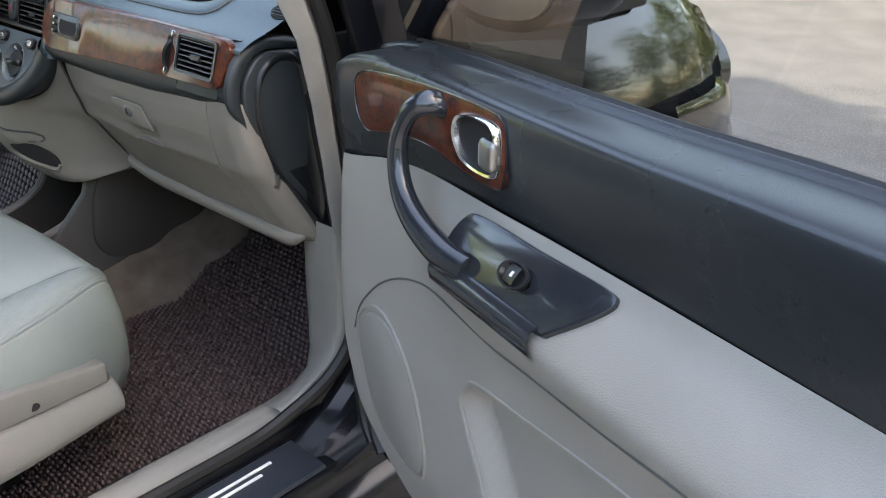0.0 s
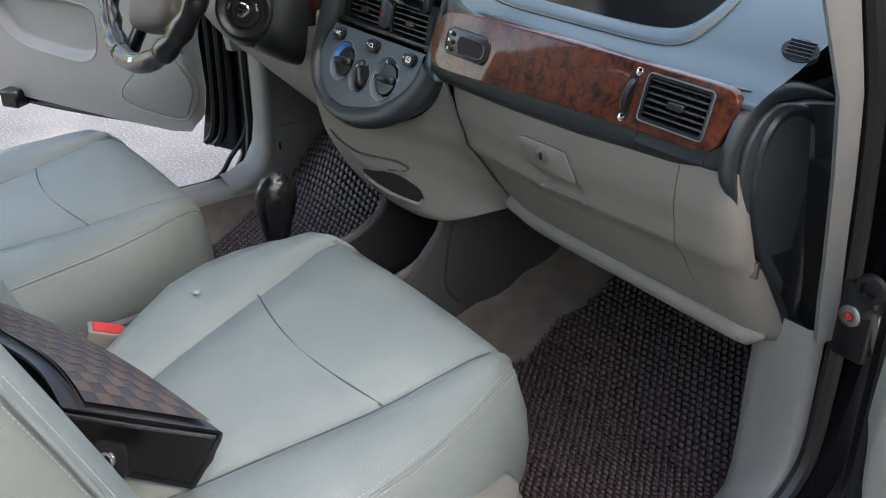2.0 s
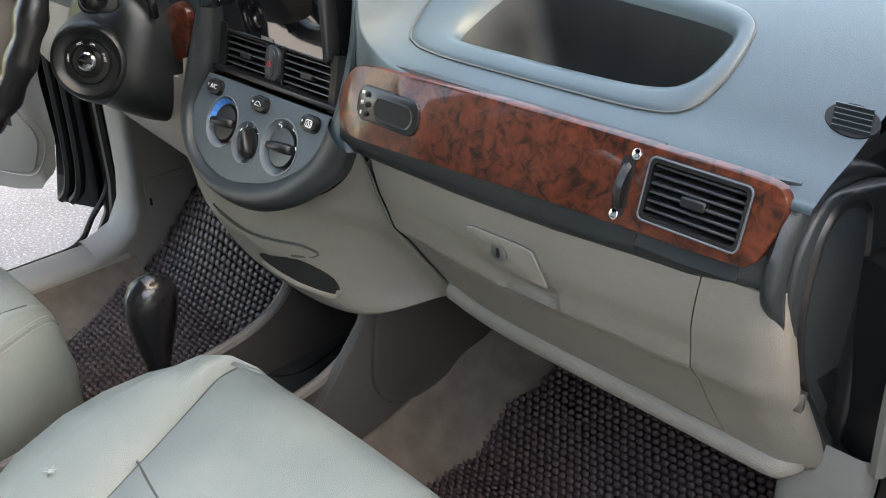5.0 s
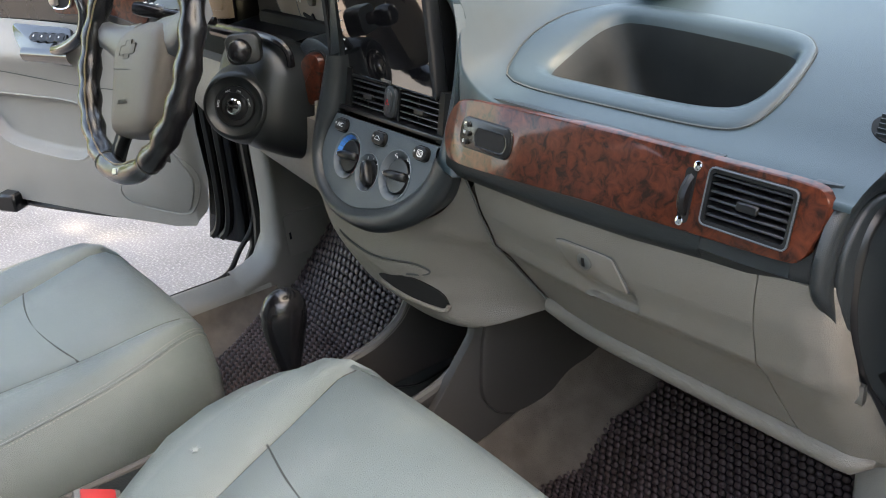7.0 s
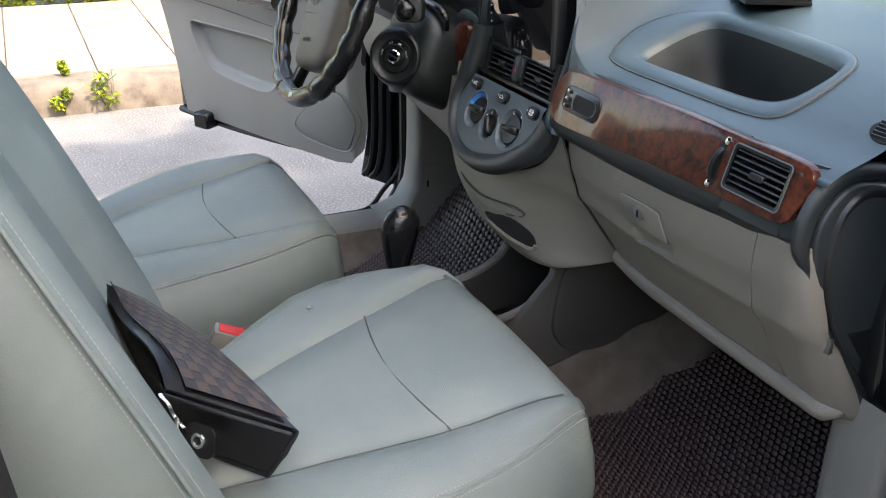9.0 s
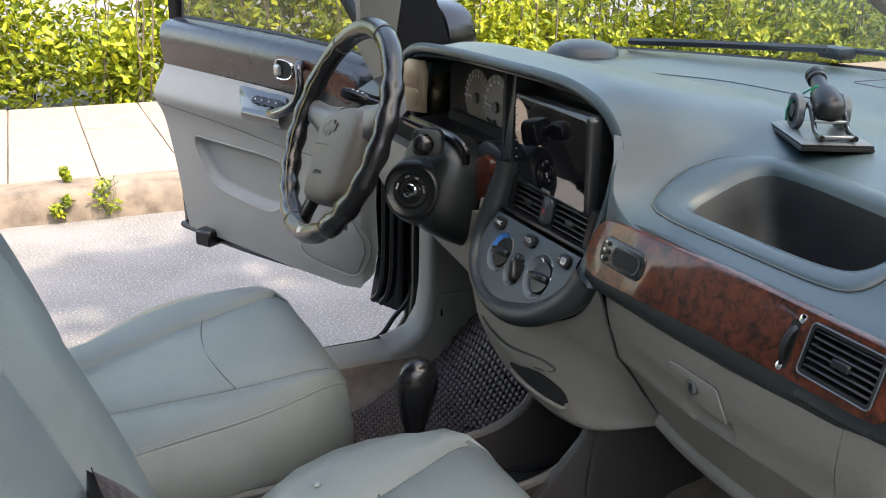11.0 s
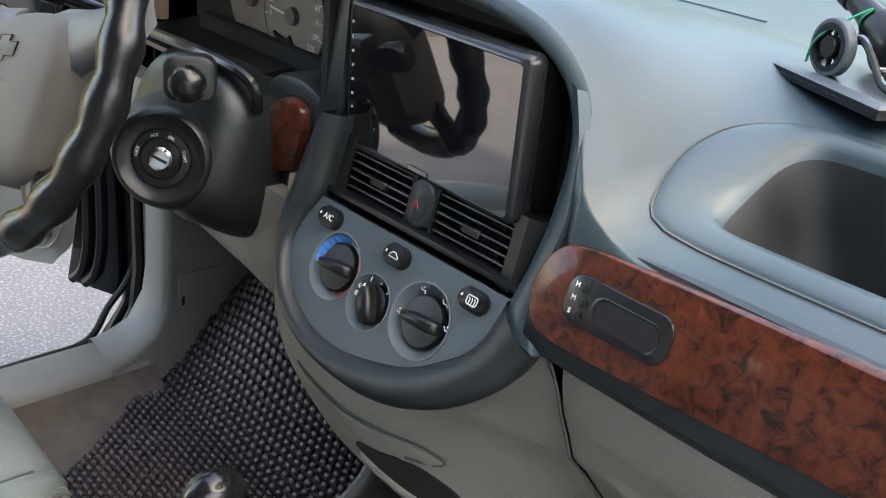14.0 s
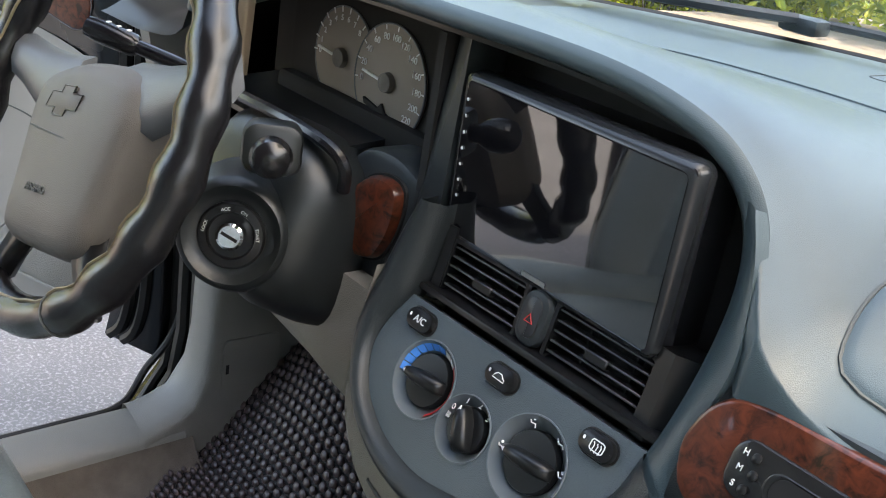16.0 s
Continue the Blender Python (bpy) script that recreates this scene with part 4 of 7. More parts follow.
def lower_dash():
    PROF = [(.660, .066), (.675, .052), (.70, .034), (.74, .010), (.775, -.010), (.80, -.024), (.83, -.034), (.86, -.039), (.888, -.041)]

    def face(x, z):
        return lerp(z, PROF) + .012 * smooth(.40, .23, x) - .006 * math.exp(-((z - .785) / .012) ** 2)

    def left_edge(z):
        return lerp(z, [(.69, .290), (.72, .272), (.76, .254), (.80, .242), (.84, .234), (.888, .230)])

    def gf(u, v):
        z = .690 + .197 * v
        x = left_edge(z) + (.651 - .010 * math.sin(v * 3.14) - left_edge(z)) * u
        low = .783 + .10 * (x - .44) * smooth(.44, .40, x)
        dip = .011 * smooth(.402, .425, x) * smooth(.497, .488, x) * smooth(low, low + .004, z) * smooth(.816, .792, z)
        return V(x, face(x, z) + dip, z + .012 * v * smooth(.40, .68, x))
    door = part("glovebox_door", backed(grid(110, 80, gf), (0, .012, 0)), TAUPE, dash, "taupe glovebox lid", angle=60)

    def side(u, v):
        z = .664 + .224 * v
        a = .6525 - .010 * math.sin((z - .69) / .197 * 3.14)
        r = .718 + .016 * (1 - v)
        x = a + (r - a) * u
        return V(x, face(x, z) + (.007 + .013 * (1 - v)) * smooth(.55, 1, u) ** 1.5 + .010 * smooth(.965, 1, u), z + .012 * v * smooth(.40, .68, x))
    part("end_panel", backed(grid(12, 20, side), (0, .012, 0)), TAUPE, dash, angle=60)
    pl = lambda u, v, d: V(u, face(u, v) - d, v)
    lt = [(p.x, p.y) for p in spline([(.389, .848, 0), (.43, .851, 0), (.468, .851, 0), (.477, .844, 0), (.487, .815, 0), (.479, .811, 0), (.44, .812, 0), (.412, .814, 0), (.400, .824, 0)], 3, True)]
    latch = part("latch_plate", prism(lt, pl, -.004, .0040, .0018), TAUPE, door)
    part("latch_groove", tube([pl(u, v, .0002) for u, v in lt], .0013, 5, True), SEAM, door)
    part("lock", lathe([(.010, -.003), (.010, .0025), (.007, .0035), (.001, .0035)], face_frame(.432, face(.432, .835) - .0022, .835, -6), 18), STEEL, latch, "round metal lock")
    part("key_slot", box((-.002, -.005, .0032), (.002, .005, .0042), m=face_frame(.432, face(.432, .835) - .0022, .835, -6)), HOLE, latch)
    # rolled lower lip under the lid
    rings = []
    for i in range(29):
        u = i / 28
        x = .283 + .440 * u
        z = .683 - .012 * u + .012 * smooth(.10, 0, u)
        y = face(x, z + .01) + .012
        k = 1 - .75 * smooth(.955, 1, u)
        rings.append([V(x, y + .004 * (1 - k) + .020 * k * math.cos(a), z + .004 * (1 - k) + .016 * k * math.sin(a)) for a in [2 * math.pi * k / 14 for k in range(14)]])
    part("lower_roll", loft(rings), TAUPE, dash, angle=80)
    part("under_panel", box((.20, .06, .672), (.72, .42, .685), .004), TAUPE, dash)
    # driver's knee panel
    part("knee_panel", backed(grid(16, 12, lambda u, v: V(-.70 + .59 * u, .02 - .045 * v - .025 * math.sin(v * 3.14) + .06 * (1 - v) ** 2, .705 + (.215 - .045 * smooth(.6, .8, u)) * v - .075 * (1 - v) * u)), (0, .03, 0)), TAUPE, dash, "taupe knee panel under the column", angle=60)
    # shell below the pod
    top = spline([(a, 0, b + .004) for a, _, b in RIM_LOW[:13]][::-1], 4)
    left = spline([(-.120, 0, .919), (-.130, 0, .84), (-.122, 0, .780), (-.085, 0, .728), (-.035, 0, .690), (.02, 0, .658), (.07, 0, .634), (.115, 0, .625)], 6)
    right = spline([(.213, 0, .884), (.224, 0, .868), (.233, 0, .845), (.240, 0, .808), (.252, 0, .765), (.268, 0, .728), (.284, 0, .700), (.288, 0, .688)], 6)
    bottom = [V(.115 + .173 * t, 0, .625 + .063 * t ** 1.5) for t in [k / 30 for k in range(31)]]

    def at(c, t):
        k = t * (len(c) - 1)
        i = min(int(k), len(c) - 2)
        return c[i].lerp(c[i + 1], k - i)

    def shell(u, v):
        p = at(top, u) * (1 - v) + at(bottom, u) * v + at(left, v) * (1 - u) + at(right, v) * u
        p -= (top[0] * (1 - u) * (1 - v) + top[-1] * u * (1 - v) + bottom[0] * (1 - u) * v + bottom[-1] * u * v)
        y = lerp(v, [(0, -.046), (.15, -.054), (.35, -.058), (.55, -.052), (.75, -.032), (.9, -.012), (1, .004)])
        y += .05 * smooth(.10, 0, u) ** 2 * smooth(0, .3, v)
        k = smooth(.45, 1, u)
        y = y * (1 - k) + (face(p.x, max(.675, min(.887, p.z))) - .002) * k
        return V(p.x, y, p.z)
    bm = grid(34, 26, shell)
    # turn the left and lower edges back under the dash
    ls = [shell(0, k / 26) for k in range(27)] + [shell(k / 34, 1) for k in range(1, 35)]
    loft([ls, [p + V(.010, .05, .004) for p in ls], [p + V(.012, .16, .006) for p in ls]], closed=False, bm=bm)
    bmesh.ops.remove_doubles(bm, verts=bm.verts, dist=.0004)
    part("centre_shell", bm, TAUPE, dash, "taupe centre stack shell", angle=50)
    # drawer front with its groove, and under it a flat black patch for the pocket's shade
    lay = [shell(i / 70, k / 60) for i in range(71) for k in range(61)]

    def on(x, z, d):
        near = sorted(lay, key=lambda p: (p.x - x) ** 2 + (p.z - z) ** 2)[:4]
        w = [1 / (1e-6 + (p.x - x) ** 2 + (p.z - z) ** 2) for p in near]
        return V(x, sum(p.y * q for p, q in zip(near, w)) / sum(w) - d, z)
    dr = spline([(-.095, .736, 0), (-.083, .729, 0), (-.047, .718, 0), (.006, .714, 0), (.068, .722, 0), (.108, .726, 0), (.129, .721, 0), (.122, .713, 0), (.09, .707, 0)], 4)
    part("drawer_groove", tube([on(p.x, p.y, .0012) for p in dr], .0015, 5), SEAM, dash)
    dl = [(p.x, p.y - .0035) for p in dr[2:26]] + [(.115, .708), (.08, .700), (.03, .692), (-.02, .694), (-.055, .708)]
    part("drawer_front", prism(dl, on, -.004, .0022, .001), TAUPE, dash, "shallow taupe drawer front")
    pk = [(p.x, p.y) for p in spline([(.027, .689, 0), (.055, .695, 0), (.082, .702, 0), (.111, .702, 0), (.143, .692, 0), (.153, .680, 0), (.152, .668, 0), (.120, .671, 0), (.091, .675, 0), (.060, .678, 0), (.036, .682, 0)], 4, True)]
    pocket = part("pocket", prism(pk, on, -.004, .0032), HOLE, dash, "flat black patch standing for the shaded open pocket")
    part("pocket_lip", tube([on(p.x, p.y, .0035) for p in spline([(.034, .679, 0), (.060, .6745, 0), (.091, .6715, 0), (.120, .6675, 0), (.150, .664, 0), (.157, .673, 0)], 5)], .0036, 8), TAUPE, pocket)
    edge_pts = [shell(1, k / 20) for k in range(21)]
    part("shell_groove", tube([p - V(.0015, .0012, 0) for p in edge_pts], .0010, 5), SEAM, dash)


def solid(bm, t):
    bmesh.ops.recalc_face_normals(bm, faces=bm.faces)
    bmesh.ops.solidify(bm, geom=list(bm.faces), thickness=t)
    return bm


lower_dash()


def side_cap():
    """Black end cover of the dashboard, an arch with a hollow D in it."""
    arch = [(.082, .664), (.032, .747), (.002, .800), (-.018, .838), (-.030, .870), (-.046, .893), (-.051, .912), (-.047, .939), (-.027, .970), (.014, .986), (.054, .983), (.092, .970), (.125, .956)]
    inn = [(.090, .664), (.040, .747), (.010, .800), (-.009, .838), (-.019, .866), (-.026, .889), (-.028, .910), (-.023, .933), (-.005, .957), (.015, .966), (.039, .965), (.080, .960), (.120, .950)]
    a, b = spline([(.0, y, z) for y, z in arch], 6), spline([(.0, y, z) for y, z in inn], 6)
    rings = [[p + V(.702, .008, -.004) for p in a], [p + V(.708, .001, 0) for p in a], [p.lerp(q, .12) + V(.714, 0, 0) for p, q in zip(a, b)], [p.lerp(q, .45) + V(.718, 0, 0) for p, q in zip(a, b)], [p.lerp(q, .85) + V(.7175, 0, 0) for p, q in zip(a, b)], [p.lerp(q, .97) + V(.714, 0, 0) for p, q in zip(a, b)], [q + V(.702, 0, 0) for q in b]]
    part("end_arch", loft(rings, closed=False), DARK, dash, "charcoal arched end of the dashboard", angle=70)
    at = lambda u, v, d: V(.710 + d + .26 * max(0, u - .03) - .01 * max(0, .75 - v), u, v)
    pl = [(p.y + .0012, p.z) for p in b] + [(.132, .86), (.146, .72), (.152, .655)]
    cap = part("end_cap", prism(pl, at, -.01, .011, .004), DARK, dash, "charcoal end cover", angle=50)
    dd = [(p.x, p.y) for p in spline([(.045, .954, 0), (.022, .949, 0), (.003, .930, 0), (-.006, .895, 0), (-.002, .855, 0), (.017, .806, 0), (.054, .746, 0), (.085, .702, 0), (.088, .750, 0), (.078, .850, 0), (.068, .915, 0), (.060, .944, 0)], 5, True)]
    cy, cz = .040, .85
    rings = [[at(cy + (u - cy) * k, cz + (v - cz) * k, d) for u, v in dd] for k, d in ((1.10, .0105), (1.07, .015), (1.02, .0165), (.98, .0145), (.94, .0118), (.5, .0116), (.05, .0116))]
    part("hollow", loft(rings), BLACK, cap, angle=60)
    part("clip", box((.720, .012, .770), (.730, .018, .790), .001), STEEL, cap)
    part("end_wall", prism([(.02, .965), (-.015, .90), (.01, .83), (.045, .775), (.10, .70), (.12, .668), (.42, .668), (.42, .965)], lambda u, v, d: V(d, u, v), .69, .706), DARK, dash)


side_cap()


def pod():
    """Instrument and centre stack surround with everything set in it."""
    lip = spline(LIP, 5)
    cut = 15 * 5
    # hood edge: a soft roll from the dark inside over the lip on to the pad
    rings = []
    for k, p in enumerate(lip[:cut + 1]):
        a, b = lip[max(0, k - 1)], lip[min(len(lip) - 1, k + 1)]
        d = V(b.x - a.x, 0, b.z - a.z).normalized()
        n = V(-d.z, 0, d.x)
        w = smooth(cut - 22, cut - 2, k)
        n = n if n.z > 0 or n.x > 0 else -n
        rings.append([p - n * .004 + V(0, .060, 0), p - n * .003 + V(0, .020, 0), p - n * .001 + V(0, .006, 0), p, p + n * .003 + V(0, -.003, 0), p + n * .007 + V(0, -.004, 0), p + n * .012 + V(0, -.0025 - .002 * w, 0), p + n * (.0165 + .004 * w) + V(0, .004 - .008 * w, 0)])
    part("hood_edge", loft(rings, closed=False), DASH, dash, "rounded edge of the instrument hood", angle=70)
    # the flank beside the screen runs down from the hood to the wood and into the rim round the climate panel
    L = [(.161, .010, 1.075), (.172, .010, 1.048), (.1765, .006, 1.014), (.176, -.004, .972), (.174, -.018, .935), (.170, -.0305, .905), (.166, -.040, .884)]
    R = [(.176, .0035, 1.079), (.192, -.0055, 1.046), (.2035, -.0185, 1.012), (.207, -.0265, .985), (.200, -.031, .945), (.201, -.039, .905), (.213, -.046, .880)]
    ls, rs = spline(L, 6), spline(R, 6)

    rows = [[p + V(0, .010, 0), p + V(.001, .002, 0)] + [p.lerp(q, t) + V(0, -.004 * math.sin(t * math.pi) * smooth(1.09, 1.0, p.z), .004 * math.sin(t * math.pi)) for t in (.05, .15, .3, .5, .7, .88, 1)] + [q + V(.003, .012, -.003)] for p, q in zip(ls, rs)]
    part("pad_flank", loft(rows, closed=False), DASH, dash, "padded flank beside the screen", angle=70)
    # padded rim round the climate panel
    inn = spline(LIP[15:], 5)
    out = spline(RIM_LOW, 5)
    rings = []
    for k, q in enumerate(inn):
        t = k / (len(inn) - 1)
        f = t * (len(out) - 1)
        i = min(int(f), len(out) - 2)
        p = out[i].lerp(out[i + 1], f - i)
        fwd = V(0, -.0105, .002)
        rings.append([q + V(0, .022, .002), q + V(0, .003, .0), q + V(0, -.003, 0), q.lerp(p, .12) + fwd * .75, q.lerp(p, .3) + fwd * 1.15, q.lerp(p, .55) + fwd * 1.25, q.lerp(p, .8) + fwd * .9, p + fwd * .25, p + V(0, .004, -.001), q.lerp(p, .93) + V(0, .055, .006)])
    part("panel_rim", loft(rings, closed=False), DARK, dash, "charcoal padded rim round the climate panel", angle=70)
    # dark recess
    bm = bmesh.new()
    box((-.50, .068, .93), (-.12, .080, 1.112), bm=bm)
    box((-.133, -.004, .95), (-.124, .06, 1.118), bm=bm)
    part("recess", bm, HOLE, dash)
    part("recess_back", prism([(-.128, .80), (-.128, 1.118), (.09, 1.108), (.145, 1.085), (.175, 1.050), (.19, 1.015), (.195, .93), (.16, .86), (.08, .83), (-.10, .83)], front(.048), 0, .006), HOLE, dash)
    part("hood_liner", solid(grid(20, 3, lambda u, v: V(-.48 + .62 * u, lerp(-.48 + .62 * u, [(-.48, -.028), (-.25, -.016), (-.10, -.004), (0, .008), (.14, .024)]) + .09 * v, rim_top(-.48 + .62 * u) - .018 - .002 * v)), .004), BLACK, dash)
    # bronze switch panel at the left of the binnacle
    sp = part("switch_panel", prism([(-.462, 1.006), (-.462, 1.06), (-.452, 1.096), (-.440, 1.106), (-.402, 1.106), (-.394, 1.09), (-.398, 1.010)], lambda u, v, d: V(u, -.040 + .3 * (u + .43) - d, v), -.004, .006, .003), BRONZE, dash, "bronze plastic switch panel")
    for z in (1.074, 1.038):
        part("panel_key", prism(rounded(.046, .030, .007, 4, -.430, z), lambda u, v, d: V(u, -.040 + .3 * (u + .43) - d, v), .005, .009, .002), BRONZE, sp)
    part("binnacle_floor", solid(grid(16, 6, lambda u, v: V(-.49 + .25 * u, -.038 + .12 * v, .980 + .012 * v)), .006), BLACK, dash)
    part("binnacle_divider", loft([[V(-.130, y, .950), V(-.098, y, .950), V(-.098, y + .006, 1.12), V(-.118, y + .012, 1.12)] for y in (-.006, .06)]), DARK, dash)
    part("binnacle_lip", tube(spline([(-.44, -.052, .998), (-.36, -.056, 1.002), (-.29, -.056, 1.004), (-.235, -.052, 1.002), (-.200, -.046, .994), (-.188, -.042, .980), (-.190, -.040, .960)], 6), .0060, 8), GLOSS, dash, "glossy black edge below the instruments")
    # head unit
    unit = part("head_unit", prism(rounded(.236, .140, .006, 5, .0235, 1.0245), front(.045), 0, .0505, .002), BLACK, dash, "black aftermarket touchscreen unit")
    part("display", prism(rounded(.2245, .1285, .004, 3, .0235, 1.0247), front(-.0058), 0, .0016), SCREEN, unit, "dark glossy display glass")
    for i in range(7):
        part("touch_key", lathe([(.0014, 0), (.0014, .0004)], face_frame(-.086 + .0005 * i, -.0080, 1.074 - .0135 * i), 10), WHITE, unit)
    part("logo", box((.008, -.0084, .9605), (.034, -.0078, .9645)), STEEL, unit, "small pale maker's mark bar")
    ring = lambda g, y: [V(u, y, v) for u, v in rounded(.2405 - 2 * g, .1450 - 2 * g, .010 - .5 * g, 6, .0235, 1.0247)]
    part("housing", loft([ring(g, y) for g, y in ((.0015, .014), (0, .010), (0, .004), (.0006, .000), (.0022, -.0046), (.0045, -.0068), (.0072, -.0076), (.0080, -.0066))], caps=False), HOUSING, unit, "satin black rounded edge of the screen housing", angle=60)
    turn = Matrix.Translation((.0235, 0, 1.0247)) @ Matrix.Rotation(radians(-2.5), 4, 'Z') @ Matrix.Rotation(radians(1.5), 4, 'X') @ Matrix.Translation((-.0235, 0, -1.0247))
    for ob in [unit] + list(unit.children):
        ob.data.transform(turn)
    # centre vents and hazard switch, a little tipped
    before = set(dash.children)
    vent(dash, "centre_vent", -.029, -.004, .9325, .086, .042, 5, 2)
    vent(dash, "centre_vent", .0965, -.004, .9325, .090, .042, 5, 2)
    hz = part("hazard_switch", prism(rounded(.029, .046, .013, 6, .0335, .934), front(-.002), 0, .013, .005), DARK, dash)
    part("hazard_key", prism(rounded(.018, .034, .009, 6, .0335, .935), front(-.0145), 0, .0022, .002), SLAT, hz)
    part("hazard_mark", tube([V(.0295, -.0170, .931), V(.0375, -.0170, .931), V(.0335, -.0170, .938)], .0006, 5, True), RED, hz)
    part("vent_ledge", box((-.090, -.020, .9055), (.172, .02, .9115), .002), BLACK, dash)
    part("vent_cheek", loft([[V(.1425, -.010, z), V(.156, -.012, z), V(.174, .002, z), V(.174, .03, z), V(.1425, .03, z)] for z in (.900, .955, .966)]), BLACK, dash)
    part("vent_cheek", loft([[V(-.073, -.010, z), V(-.082, -.012, z), V(-.090, .02, z), V(-.073, .02, z)] for z in (.900, .955, .966)]), BLACK, dash)
    tip = Matrix.Translation((0, -.004, .932)) @ Matrix.Rotation(radians(-12), 4, 'X') @ Matrix.Translation((0, .004, -.932))

    def shift(ob, by):
        ob.data.transform(by)
        for kid in ob.children:
            shift(kid, by)
    for ob in set(dash.children) - before:
        shift(ob, tip)
    # climate panel, a half disc that leans back, with three hollow wells
    c, q = 1 / 1.118, .5 / 1.118
    pm = Matrix(((1, 0, 0, .037), (0, q, -c, -.036), (0, c, q, .89), (0, 0, 0, 1)))
    pf = lambda u, v, d: pm @ V(u, v, d)
    edge = [pm.inverted() @ V(*p) for p in LIP[15:28]]
    edge = [(p.x, p.y) for p in spline([(p.x * .995, p.y + .0005, 0) for p in edge], 5)]
    dials = ((-.068, -.038, .0325, 5), (-.010, -.050, .0265, -62), (.054, -.039, .0340, 4))
    bm = bmesh.new()
    for loop in [edge] + [circle(r, 40, u, v) for u, v, r, _ in dials]:
        vs = [bm.verts.new((a, b, 0)) for a, b in loop]
        for a, b in zip(vs, vs[1:] + vs[:1]):
            bm.edges.new((a, b))
    bmesh.ops.triangle_fill(bm, edges=bm.edges, use_beauty=True)
    bmesh.ops.transform(bm, matrix=pm, verts=bm.verts)
    loft([[pf(a, b, 0) for a, b in edge], [pf(a * 1.01, b * 1.01, -.004) for a, b in edge], [pf(a * 1.01, b * 1.01, -.02) for a, b in edge]], caps=False, bm=bm)
    bmesh.ops.remove_doubles(bm, verts=bm.verts, dist=.0002)
    panel = part("climate_panel", bm, HVAC, dash, "slate grey climate control panel")
    arc = lambda m, r0, r1, a, h, d: prism([(r0 * math.cos(a - h), r0 * math.sin(a - h)), (r1 * math.cos(a - h), r1 * math.sin(a - h)), (r1 * math.cos(a + h), r1 * math.sin(a + h)), (r0 * math.cos(a + h), r0 * math.sin(a + h))], lambda u, v, w: m @ V(u, v, w - .0095 * (1 - (math.hypot(u, v) - .72 * d) / (.26 * d)) + .0006), 0, .0006)
    for i, (u, v, r, spin) in enumerate(dials):
        m = pm @ Matrix.Translation((u, v, 0))
        well = part("dial_well", lathe([(r * 1.035, -.0004), (r * 1.03, .0012), (r * 1.0, .0012), (r * .98, -.0005), (r * .72, -.0100), (r * .70, -.0125)], m, 44, caps=False), WELL, panel, "smooth grey bowl round the knob")
        knob = part("knob", lathe([(r * .71, -.0125), (r * .70, -.0050), (r * .67, -.0034), (.002, -.0030)], m, 36), BLACK, well)
        bar = m @ Matrix.Rotation(radians(spin), 4, 'Z')
        w = .0062 if i != 1 else .0078
        ring = lambda x, h, k: [bar @ V(x, -w * k, -.0036), bar @ V(x, -w * k * .92, h * .55), bar @ V(x, -w * k * .55, h * .93), bar @ V(x, 0, h), bar @ V(x, w * k * .55, h * .93), bar @ V(x, w * k * .92, h * .55), bar @ V(x, w * k, -.0036)]
        part("grip", loft([ring(x * r, h, k) for x, h, k in ((-.69, -.001, .25), (-.66, .004, .45), (-.5, .008, .75), (-.2, .0098, 1), (.2, .0098, 1.05), (.5, .008, 1.0), (.66, .003, .9), (.69, -.001, .8))]), BLACK, knob, angle=50)
        part("pointer", prism([(-r * .655, 0), (-r * .52, .0016), (-r * .52, -.0016)], lambda a, b, d: bar @ V(a, b, d + .0042 + (a + r * .66) * .5), 0, .0012), WHITE, knob)
        if i == 0:
            for k in range(7):
                part("cold_mark", arc(m, r * .78, r * .93, radians(183 - k * 15.5), .118, r), BLUE, well)
            for k in range(2):
                part("mild_mark", arc(m, r * .78, r * .93, radians(73 - k * 17), .12, r), WHITE, well)
            for k in range(6):
                part("warm_mark", arc(m, r * .88, r * .95, radians(38 - k * 17), .145, r), RED, well)
        if i == 1:
            for t, a in (("0", 157), ("1", 119), ("2", 83), ("3", 50)):
                a = radians(a)
                text_part("fan_number", t, .0072, m @ Matrix.Translation((r * .84 * math.cos(a), r * .84 * math.sin(a), -.0034)), WHITE, well)
            for k in range(4):
                a = radians(45 + 90 * k)
                part("fan_blade", lathe([(.0013, 0), (.0013, .0006)], m @ Matrix.Translation((-r * .84 + .0017 * math.cos(a), .001 + .0017 * math.sin(a), -.0042)), 8), WHITE, well)
        if i == 2:
            for a in (186, 118, 58, 10):
                b = radians(a)
                am = m @ Matrix.Translation((r * .85 * math.cos(b), r * .85 * math.sin(b), -.0036))
                part("air_mark", tube([am @ V(-.0035, .0022, 0), am @ V(-.001, -.001, 0), am @ V(.003, -.0004, 0), am @ V(.0042, -.003, 0)], .0007, 5), WHITE, well)
                part("air_mark", lathe([(.0012, 0), (.0012, .0006)], am @ Matrix.Translation((.0006, .0028, 0)), 8), WHITE, well)
    for u, label in ((-.099, "A/C"), (.0005, ""), (.0995, "")):
        bx = prism(rounded(.034, .0205, .0098, 6, u, .0008), pf, -.002, .0006)
        part("button_seat", bx, HOLE, panel)
        btn = part("button", prism(rounded(.031, .0175, .0085, 6, u, .0008), pf, -.002, .0062, .0026), BLACK, panel)
        part("button_lamp", prism(rounded(.0020, .0030, .0008, 2, u - .0105, .0018), pf, .0058, .0064), WHITE, btn)
